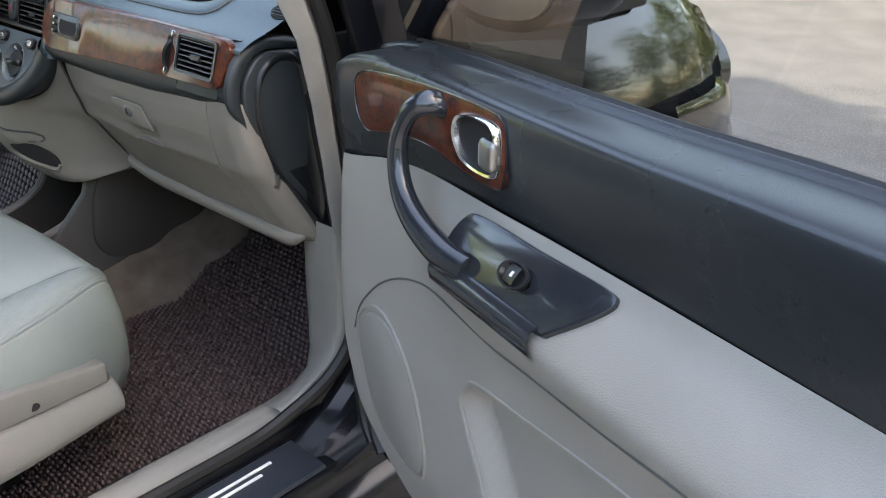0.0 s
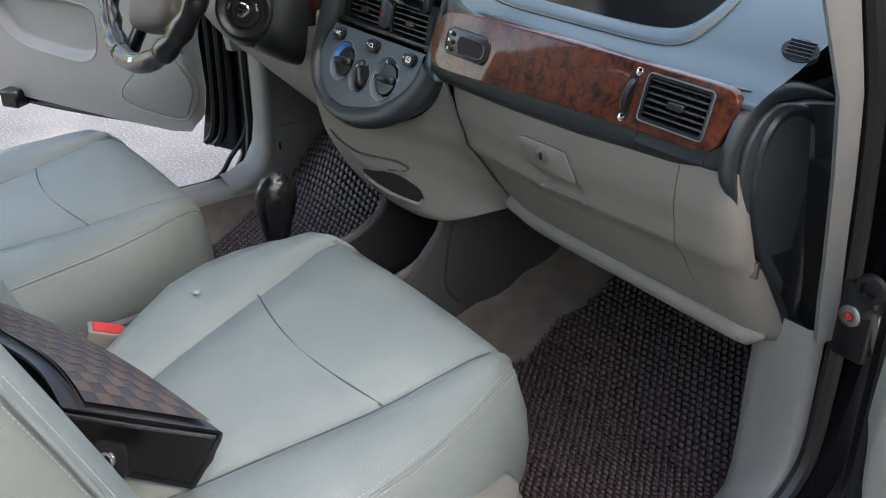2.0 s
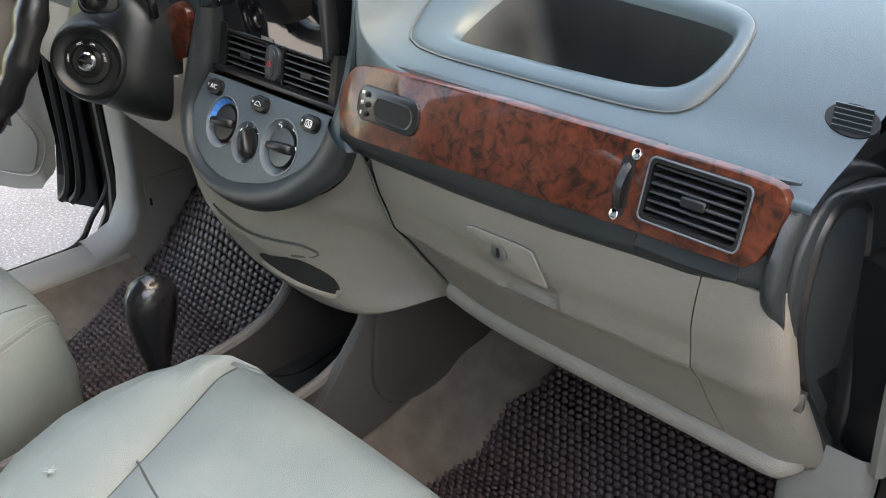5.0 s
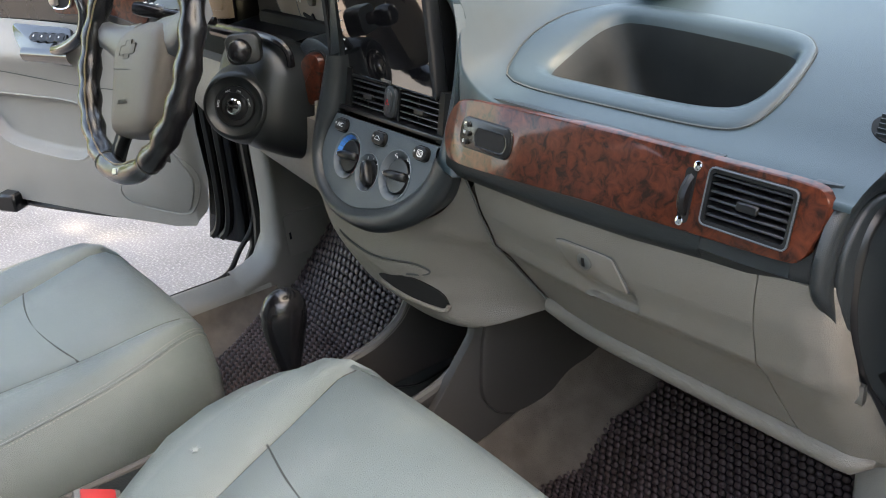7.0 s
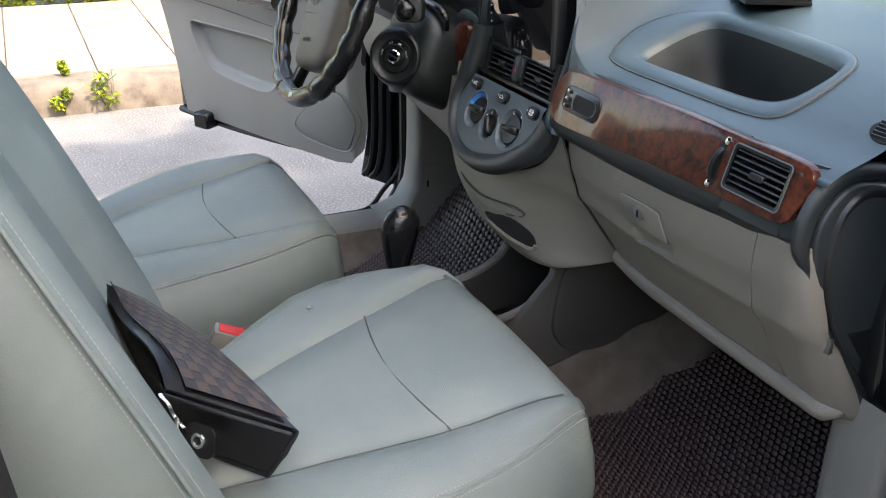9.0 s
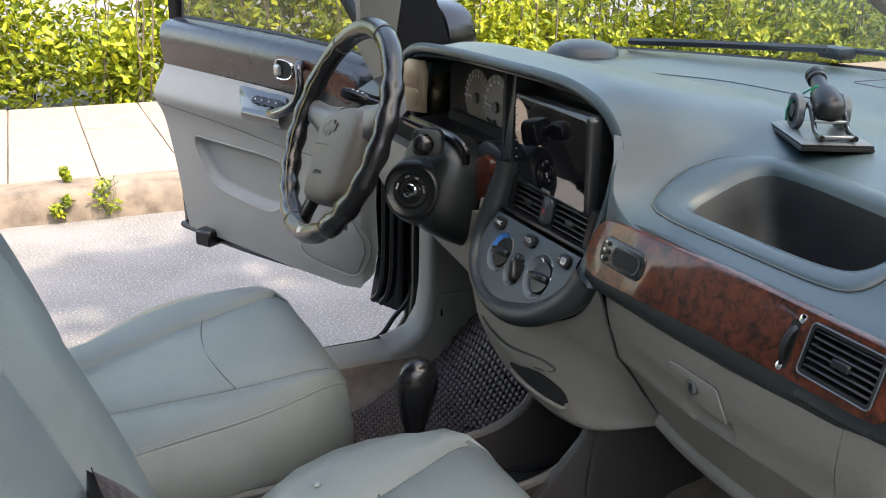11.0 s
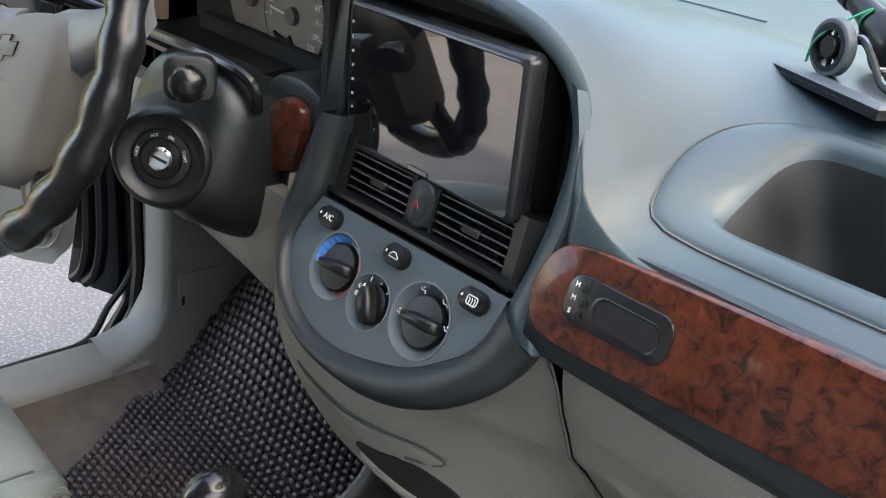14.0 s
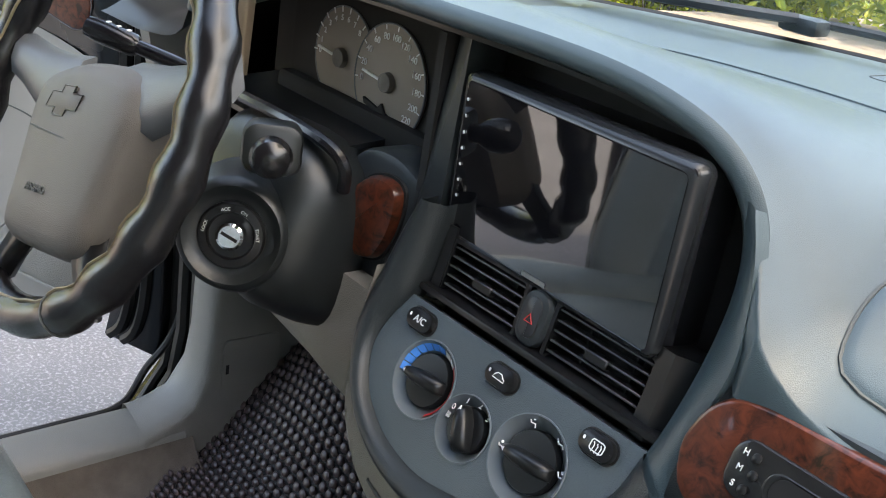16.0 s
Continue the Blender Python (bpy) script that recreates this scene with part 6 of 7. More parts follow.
# ---- floor, tunnel and gear lever ----
def floor_mat(name, outline, z, fold, label, px=.0165, py=.0104):
    """Moulded mat: a sheet with a raised honeycomb of small pads."""
    root = thing(name, (sum(p[0] for p in outline) / len(outline), sum(p[1] for p in outline) / len(outline), z), label, "floor mat", group="floor mats")
    poly = outline
    bm = bmesh.new()
    x0, x1 = min(p[0] for p in poly), max(p[0] for p in poly)
    y0, y1 = min(p[1] for p in poly), max(p[1] for p in poly)
    nu, nv = 70, 70
    g = grid(nu * 2, nv * 2, lambda u, v: V(x0 + (x1 - x0) * u, y0 + (y1 - y0) * v, z + fold(x0 + (x1 - x0) * u, y0 + (y1 - y0) * v)), keep=lambda c: inside(c.x, c.y, poly))
    part("sheet", solid(g, .008), HOLE, root)
    verts, faces = [], []
    j, y = 0, y0
    while y < y1:
        x = x0 + (px / 2 if j % 2 else 0)
        while x < x1:
            if inside(x, y, poly):
                h = z + fold(x, y)
                k = len(verts)
                sx = (fold(x + .004, y) - fold(x - .004, y)) / .008
                sy = (fold(x, y + .004) - fold(x, y - .004)) / .008
                a, b = px * .43, py * .40
                for s, dz in ((1.0, .0), (.86, .0040), (.50, .0056)):
                    for cx, cy in ((-1, -.45), (-.4, -1), (.4, -1), (1, -.45), (1, .45), (.4, 1), (-.4, 1), (-1, .45)):
                        u, v = cx * a * s, cy * b * s
                        verts.append((x + u, y + v, h + u * sx + v * sy + dz))
                faces += [(k + o + i, k + o + (i + 1) % 8, k + o + 8 + (i + 1) % 8, k + o + 8 + i) for o in (0, 8) for i in range(8)]
                faces.append(tuple(k + 16 + i for i in range(8)))
            x += px
        y += py
        j += 1
    me = from_lists("mat_pad", verts, faces, MATS)
    me.shade_smooth()
    ob = new("mat_pad", me)
    tagged(ob, "dark maroon raised honeycomb pads", kind="stuff")
    ob.parent = root
    ob.matrix_parent_inverse = root.matrix_world.inverted()


floor_mat("floor_mat", [(.17, -.45), (.155, .0), (.165, .06), (.205, .15), (.235, .20), (.262, .235), (.272, .27), (.268, .34), (.685, .34), (.685, .0), (.655, -.06), (.655, -.45)], .348,
          lambda x, y: .016 + .72 * max(0, y - .115) ** 1.10 + .004 * noise.noise((x * 7, y * 7, 0)), "dark maroon honeycomb floor mat before the passenger seat", .0130, .0082)
floor_mat("floor_mat", [(-.36, -.30), (-.45, -.20), (-.49, -.14), (-.53, -.075), (-.585, -.01), (-.622, .055), (-.640, .13), (-.645, .21), (-.640, .33), (-.05, .36), (-.045, -.30)], .348,
          lambda x, y: .012 + .80 * max(0, y - .06) ** 1.12 + .05 * smooth(-.18, -.05, x) + .05 * smooth(.10, .25, y) * math.sin((x + .7) * 9) + .006 * noise.noise((x * 7, y * 7, 3)), "dark maroon honeycomb floor mat before the driver seat")


def tunnel():
    root = thing("centre_console", (.07, -.1, .335), "taupe centre console with an open bin under the dashboard", "console")
    edge = [(p.x, p.y) for p in spline([(-.75, .500, 0), (-.45, .508, 0), (-.20, .518, 0), (-.10, .527, 0), (-.06, .533, 0), (-.03, .543, 0), (-.005, .557, 0), (.012, .573, 0), (.025, .597, 0), (.034, .645, 0), (.038, .70, 0)], 5)]
    side = edge + [(.40, .70), (.40, .33), (-.75, .33)]
    for x0, x1, dz in ((-.040, -.024, .004), (.128, .146, .006)):
        part("bin_wall", prism(side, lambda u, v, d: V(d, u, v + dz * smooth(.5, .56, v)), x0, x1, .003), CONSOLE, root, "taupe side wall with a curved lip", angle=30)
        # the lip has a paler taupe than the wall below it
        part("bin_lip", tube([V((x0 + x1) / 2, u, v + dz) for u, v in edge], .0085, 8), LIPS, root, "pale lip of the open bin")
    part("bin_floor", grid(6, 20, lambda u, v: V(-.03 + .165 * u, -.16 + .50 * v, .515 - .055 * smooth(0, .22, v))), DARK, root, "dark bin floor", angle=60)
    part("rear_deck", box((-.03, -.75, .47), (.135, -.155, .515), .006), DARK, root)
    pl = lambda u, v, d: V(.149 + d + .14 * max(0, .60 - v), u + .04, v)
    part("tunnel_side", prism([(-.16, .34), (-.14, .50), (-.08, .555), (-.03, .60), (-.010, .66), (.40, .68), (.40, .34)], pl, -.015, 0.0, .004), CONSOLE, root)
    part("side_inset", prism([(p.x, p.y) for p in spline([(-.03, .50, 0), (-.025, .56, 0), (-.005, .62, 0), (.03, .648, 0), (.10, .655, 0), (.30, .65, 0), (.32, .52, 0), (.15, .47, 0), (.02, .46, 0)], 4, True)], pl, -.002, .007, .006), CONSOLE, root, "raised taupe side pad")
    def flank(u, v):
        y = -.10 + .50 * u
        hi = lerp(y, [(-.10, .435), (.01, .447), (.08, .462), (.22, .500), (.30, .53), (.40, .58)])
        lo = .338 + .215 * max(0, (y - .10) / .32) ** 1.2
        z = hi * (1 - v) + lo * v
        return V(.1535 + .14 * (.60 - z) + .010 * math.sin(v * 2.4) + .075 * v ** 2 + .003 * noise.noise((y * 14, z * 14, 2)), y, z)
    part("tunnel_carpet", solid(grid(24, 12, flank), .006), CARPET, root, "beige carpet beside the console", angle=60)
    part("toe_board", solid(grid(10, 8, lambda u, v: V(.20 + .49 * u, .10 + .32 * v, .336 + .215 * v ** 1.2)), .01), CARPET, root, "beige toe board carpet")
    part("toe_board", solid(grid(10, 8, lambda u, v: V(-.69 + .65 * u, .05 + .37 * v, .336 + .255 * v ** 1.2)), .01), CARPET, root, "beige toe board carpet")


tunnel()


def gear_lever():
    root = thing("gear_lever", (.024, -.235, .47), "glossy black gear lever with a rounded leather knob", "gear lever")
    b = V(.022, -.222, -.034)
    prof = [(.014, .49), (.0135, .56), (.014, .60), (.0155, .63), (.0185, .655), (.024, .685), (.027, .708), (.026, .728), (.0195, .744), (.009, .752), (.001, .754)]
    rings = [[b + V(r * math.cos(a) * (1.0 if h < .64 else .95), r * math.sin(a) * (1.0 if h < .64 else 1.25) + (h - .6) * .06, h) for a in [2 * math.pi * i / 24 for i in range(24)]] for r, h in prof]
    part("knob", loft(rings), GLOSS, root, "worn black leather knob")
    part("gaiter", lathe([(.05, 0), (.045, .02), (.03, .04), (.02, .07)], Matrix.Translation((.024, -.235, .44)), 20), GLOSS, root)


gear_lever()


# ---- doors ----
def front_door(side):
    A = radians(18.2 if side > 0 else 22)
    H = V(.936, -.011, 0) if side > 0 else V(-.860, .045, 0)
    e = V(side * math.cos(A), -math.sin(A), 0)
    nn = V(-side * math.sin(A), -math.cos(A), 0)

    def D(u, w, z):
        return H + e * u + nn * w + V(0, 0, z)
    def P(u, v, d):
        return D(u, d, v)
    root = thing("car_door", D(.45, -.05, .4), "open black front door with a grey and charcoal inner panel", "car door", group="front doors")
    L = .98 if side > 0 else .93
    top = (lambda u: lerp(u, [(-.045, .990), (-.02, .998), (0, 1.008), (.05, 1.021), (.10, 1.028), (.2, 1.033), (.38, 1.039), (.51, 1.044), (.62, 1.051), (.75, 1.058), (1.0, 1.064)])) if side > 0 else (lambda u: lerp(u, [(0, 1.000), (.06, 1.020), (.15, 1.038), (.35, 1.050), (.75, 1.064), (1.0, 1.067)]))
    u0 = -.048 if side > 0 else 0.0
    mid = lambda u: flow(u, [(-.05, .884), (0, .886), (.05, .897), (.09, .908), (.14, .918), (.2, .926), (.3, .932), (.46, .938), (1.0, .948)])
    bot = (lambda u: lerp(u, [(-.048, .72), (-.045, .69), (-.02, .65), (.0, .615), (.03, .53), (.075, .49), (.143, .455), (1.0, .455)])) if side > 0 else (lambda u: lerp(u, [(.0, .60), (.02, .51), (.06, .468), (.14, .455), (1.0, .452)]))
    arm = [(.45, .020), (.55, .030), (.70, .036), (.78, .042), (.81, .049), (.835, .060), (.85, .066), (.865, .066), (.885, .056), (.905, .043), (.925, .029), (.945, .020)]

    def wl(u, z):
        flat = lerp(z, [(.45, .012), (.55, .028), (.7, .036), (.85, .030), (.945, .018)])
        k = smooth(.16, .38, u)
        return flat * (1 - k) + flow(z, arm) * k - .03 * smooth(u0 + .05, u0, u)

    if side > 0:
        pocket = [(.300, .70, 0), (.310, .728, 0), (.335, .746, 0), (.42, .757, 0), (.54, .772, 0), (.65, .778, 0), (.80, .775, 0), (.86, .74, 0), (.85, .60, 0), (.80, .55, 0), (.5, .54, 0), (.38, .57, 0), (.33, .64, 0)]
    else:
        pocket = [(.345, .74, 0), (.40, .755, 0), (.55, .757, 0), (.70, .757, 0), (.775, .755, 0), (.785, .72, 0), (.755, .65, 0), (.70, .615, 0), (.56, .600, 0), (.44, .598, 0), (.375, .625, 0), (.35, .68, 0)]
    pk = [(p.x, p.y) for p in spline(pocket, 3, True)]

    def sunk(u, z):
        if not (.30 < u < .88 and .52 < z < .79 and inside(u, z, pk)):
            return 0.0
        d = min(math.hypot(u - ax - (bx - ax) * t, z - ay - (by - ay) * t) for (ax, ay), (bx, by) in zip(pk, pk[1:] + pk[:1])
                for t in (max(0.0, min(1.0, ((u - ax) * (bx - ax) + (z - ay) * (by - ay)) / ((bx - ax) ** 2 + (by - ay) ** 2 + 1e-12))),))
        return .028 * smooth(0, .022, d)

    def lower(u, v):
        uu = .004 + u0 + (L - u0) * u
        z = bot(uu) + (mid(uu) - bot(uu)) * v
        w = wl(uu, z) - sunk(uu, z)
        if side < 0:
            uu -= .075 * u * smooth(.95, .46, z)
        return D(uu, w, z)
    part("lower_panel", grid(130, 80, lower), GREY, root, "grey moulded plastic door panel", angle=60)

    def section(uu):
        back = .03 * smooth(u0 + .05, u0, uu) ** 2
        a, b = mid(uu), top(uu)
        if side > 0:
            pts = [(.020, a), (.026, a + .35 * (b - a - .012)), (.030, a + .75 * (b - a - .012)), (.0285, b - .012), (.022, b - .0045), (.008, b - .0015), (-.022, b), (-.030, b + .005), (-.036, b + .006), (-.036, b - .02)]
        else:
            pts = [(.020, a), (.026, a + .35 * (b - a)), (.029, a + .65 * (b - a)), (.022, b - .012), (.012, b - .002), (-.01, b + .008), (-.05, b + .010), (-.055, b - .02)]
        return [D(uu, p.x - back, p.y) for p in spline([(w, z, 0) for w, z in pts], 4)]
    bm = loft([section(u0 + (L + .004 - u0) * i / 60) for i in range(61)], closed=False)
    part("upper_panel", bm, UPPER, root, "charcoal grained upper door panel", angle=60)
    # steel door behind the trim
    out = [(.0, .80), (.03, .70), (.08, .58), (.15, .50), (.26, .44), (L, .44), (L + .03, .95), (.9, 1.03), (.02, .98)]
    part("door_shell", prism(out, P, -.13, -.004, .01), PAINT, root, "glossy black painted door shell")
    part("door_seal", tube(spline([D(.012, .0, .98), D(.006, .0, .8), D(.03, .0, .70), D(.09, .0, .57), D(.18, .0, .475), D(.6, .0, .44), D(L, .0, .44)], 5), .011, 6), RUBBER, root)
    part("hinge_edge", prism([(-.075, .47), (-.06, .43), (.05, .43), (.02, .56), (.015, .98), (-.075, .98)], P, -.10, -.008, .006), PAINT, root, "black painted hinge edge")
    for k in range(2):
        part("edge_seal", tube(spline([D(-.015 - .03 * k, -.004, .97), D(-.015 - .03 * k, -.004, .60), D(.0 - .03 * k, -.004, .48), D(.03 - .03 * k, -.004, .44)], 4), .009, 6), RUBBER, root)
    # window frame and pane
    fw = -.048 if side > 0 else -.065
    part("belt_seal", tube([D(u, fw + .007, top(u) + (.005 if side > 0 else .010)) for u in (.07, .2, .38, .51, .62, .8, L)], .0055 if side > 0 else .008, 6), RUBBER, root)
    frame_pts = [D(.06, fw, 1.04), D(.16, fw, 1.15), D(.36, fw, 1.36), D(.56, fw, 1.50), D(.78, fw, 1.55), D(L + .03, fw, 1.56)]
    part("window_frame", tube(spline(frame_pts, 5), .022, 8, flat=.6), PAINT, root)
    part("window_frame", tube([D(L + .04, fw, 1.56), D(L + .06, fw, 1.02)], .028, 8, flat=.6), PAINT, root)
    bm = bmesh.new()
    bm.faces.new([bm.verts.new(D(u, fw, z)) for u, z in ((.07, 1.0), (.09, 1.05), (.17, 1.15), (.37, 1.36), (.57, 1.49), (.78, 1.54), (L + .03, 1.55), (L + .03, 1.0))])
    pane = part("window_pane", bm, TINTED, root, "tinted door window")
    pane.visible_shadow = False
    # mirror on the outside
    mir = part("door_mirror", prism([(p.x, p.y) for p in spline([(-.075, 1.06, 0), (-.055, 1.15, 0), (.04, 1.185, 0), (.15, 1.17, 0), (.175, 1.09, 0), (.125, 1.04, 0), (0, 1.027, 0)], 5, True)], P, -.16, -.27, .03), PAINT, root, "black door mirror housing")
    part("mirror_glass", prism([(p.x, p.y) for p in spline([(-.06, 1.068, 0), (-.042, 1.142, 0), (.04, 1.172, 0), (.14, 1.158, 0), (.16, 1.092, 0), (.118, 1.052, 0), (0, 1.040, 0)], 5, True)], P, -.16, -.156), STEEL, mir)
    # wood inlay with release
    wood = [(p.x, p.y) for p in spline([(.046, .972, 0), (.050, .992, 0), (.073, 1.005, 0), (.12, 1.013, 0), (.168, 1.019, 0), (.255, 1.026, 0), (.325, 1.028, 0), (.347, 1.025, 0), (.357, 1.014, 0), (.359, .988, 0), (.353, .965, 0), (.342, .957, 0), (.286, .956, 0), (.218, .962, 0), (.150, .954, 0), (.105, .943, 0), (.076, .938, 0), (.055, .949, 0)], 4, True)]
    inlay = part("wood_inlay", prism(wood, P, .015, .032, .004), WOOD, root, "glossy red-brown burl wood inlay")
    cup_o = [(p.x, p.y) for p in spline([(.276, .992, 0), (.279, 1.008, 0), (.292, 1.017, 0), (.320, 1.021, 0), (.342, 1.020, 0), (.351, 1.012, 0), (.353, .985, 0), (.349, .971, 0), (.336, .968, 0), (.312, .968, 0), (.290, .974, 0)], 4, True)]
    ring = lambda k: [(.317 + (a - .317) * k, .995 + (b - .995) * k) for a, b in cup_o]
    bez = part("release_bezel", loft([[D(a, d, b) for a, b in ring(k)] for k, d in ((1.0, .031), (1.0, .036), (.95, .0395), (.87, .0385), (.82, .031))], caps=False), CHROME, inlay, "chrome release bezel")
    part("release_cup", prism(ring(.86), P, .026, .0335), HOLE, bez)
    part("release_lever", loft([[D(.341 + (a - .341) * k, w, .991 + (b - .991) * k) for a, b in rounded(.024, .029, .005, 3, .341, .991)] for w, k in ((.033, 1.0), (.040, 1.0), (.0425, .85), (.0435, .6))]), STEEL, bez, "chrome door release lever")
    part("inlay_line", tube([D(a, .0305, b) for a, b in wood], .0012, 5, True), DARK2, inlay, "thin bright edge")
    # pull handle, arched from inlay to armrest
    pts = spline([D(.246, .024, 1.008), D(.241, .044, 1.014), D(.227, .057, 1.002), D(.215, .063, .967), D(.229, .067, .928), D(.263, .069, .904), D(.308, .066, .888), D(.345, .058, .882)], 6)
    k = len(pts)
    part("pull_handle", tube(pts, [.0115 - .002 * smooth(4, 14, i) + .0050 * smooth(14, 36, i) for i in range(k)], 16, flat=1.15), DARK2, root, "dark metallic grey pull handle")
    # switch plate on the armrest
    sw = part("switch_plate", prism([(p.x, p.y) for p in spline([(.300, .008, 0), (.305, .040, 0), (.330, .049, 0), (.42, .051, 0), (.503, .054, 0), (.520, .049, 0), (.512, .034, 0), (.480, .004, 0), (.462, -.006, 0), (.40, -.006, 0), (.33, -.004, 0)], 4, True)],
                lambda u, v, d: D(u, flow(.880 + v * .9, arm) + d * .7, .880 + v * .9 + d * .6), -.006, .006, .003), DARK2, root, "dark grey window switch plate")
    part("plate_skirt", loft([[D(u, w, z) for w, z in ((.064, .884), (.0715, .878), (.0745, .868), (.072, .857), (.060, .845))] for u in (.296, .33, .39, .445, .462)], closed=False), DARK2, sw)
    dm = Matrix(((e.x, nn.x, 0, H.x), (e.y, nn.y, 0, H.y), (0, 0, 1, 0), (0, 0, 0, 1)))
    for q in range(1 if side > 0 else 4):
        u = .413 - .030 * q
        fm = dm @ Matrix.Translation((u, .0560, .9085)) @ Matrix.Rotation(radians(-48), 4, 'X')
        well = part("switch_well", lathe([(.020, -.002), (.020, .0012), (.017, .0012), (.013, -.0035), (.002, -.004)], fm @ Matrix.Diagonal((1, .62, 1, 1)), 24), BLACK, sw)
        part("rocker_switch", loft([[fm @ V(a, b * .0085, h) for b, h in ((-1, -.003), (-1, t), (-.5, t + .0012), (.5, t + .0012), (1, t), (1, -.003))] for a, t in ((-.010, -.001), (-.004, .0005), (.002, .002), (.009, .003))]), BLACK, well, "black rocker switch")
        part("switch_mark", box((.001, -.0025, .0032), (.004, .0025, .0044), 0, 2, fm), WHITE, well)
    # speaker grille
    if side > 0:
        sp = [(.052, .660, 0), (.070, .695, 0), (.105, .713, 0), (.145, .706, 0), (.180, .675, 0), (.203, .620, 0), (.208, .560, 0), (.190, .528, 0), (.150, .522, 0), (.105, .540, 0), (.068, .590, 0)]
    else:
        sp = [(.030, .60, 0), (.055, .645, 0), (.095, .660, 0), (.16, .635, 0), (.24, .575, 0), (.272, .535, 0), (.24, .508, 0), (.14, .500, 0), (.065, .508, 0), (.035, .55, 0)]
    sp = [(p.x, p.y) for p in spline(sp, 5, True)]
    spk = part("speaker_grille", prism(sp, lambda u, v, d: D(u, wl(u, v) + d, v), -.004, .004, .002), SPEAKER, root, "perforated grey speaker grille")
    # map pocket and seam
    part("speaker_rim", tube([D(u, wl(u, v) + .001, v) for u, v in [(.5 * (min(a for a, _ in sp) + max(a for a, _ in sp)) + (a - .5 * (min(a for a, _ in sp) + max(a for a, _ in sp))) * 1.07, .59 + (b - .59) * 1.07) for a, b in sp]], .0022, 6, True), GREY, root)
    part("pocket_edge", tube([D(u - (.075 * u / L * smooth(.95, .46, v) if side < 0 else 0), wl(u, v) - .0012, v) for u, v in pk], .0030, 6, True), GREY, root, "rounded edge of the map pocket")
    part("panel_groove", tube(spline([D(u, wl(u, z) + .0005, z) for u, z in (((.035, .66), (.055, .70), (.085, .735), (.12, .764), (.165, .788), (.225, .806), (.30, .814), (.38, .817), (.45, .822), (.544, .828), (.636, .838), (.9, .860)) if side > 0 else ((.07, .70), (.10, .755), (.16, .781), (.22, .79), (.30, .793), (.42, .803), (.6, .818), (.9, .835)))], 6), .0013, 5), SEAM, root)
    if side < 0:
        part("door_latch", box((-.03, -.03, -.02), (.03, .03, .03), .006, 1, Matrix.Translation(D(.735, .03, .445)) @ Matrix.Rotation(radians(35), 4, 'Z')), BLACK, root)
    return root


UPPER = material("charcoal_door_skin", (0.017, 0.021, 0.024), 0.27, vary=0.08, spec=0.6)
DARK2 = material("metallic_grey_plastic", (0.016, 0.0195, 0.024), 0.17, vary=0.06, coat=0.5)
SPEAKER = material("speaker_mesh", (0.235, 0.228, 0.208), 0.6, grain=0.9, grain_scale=330, vary=0.06)
front_door(1)
front_door(-1)


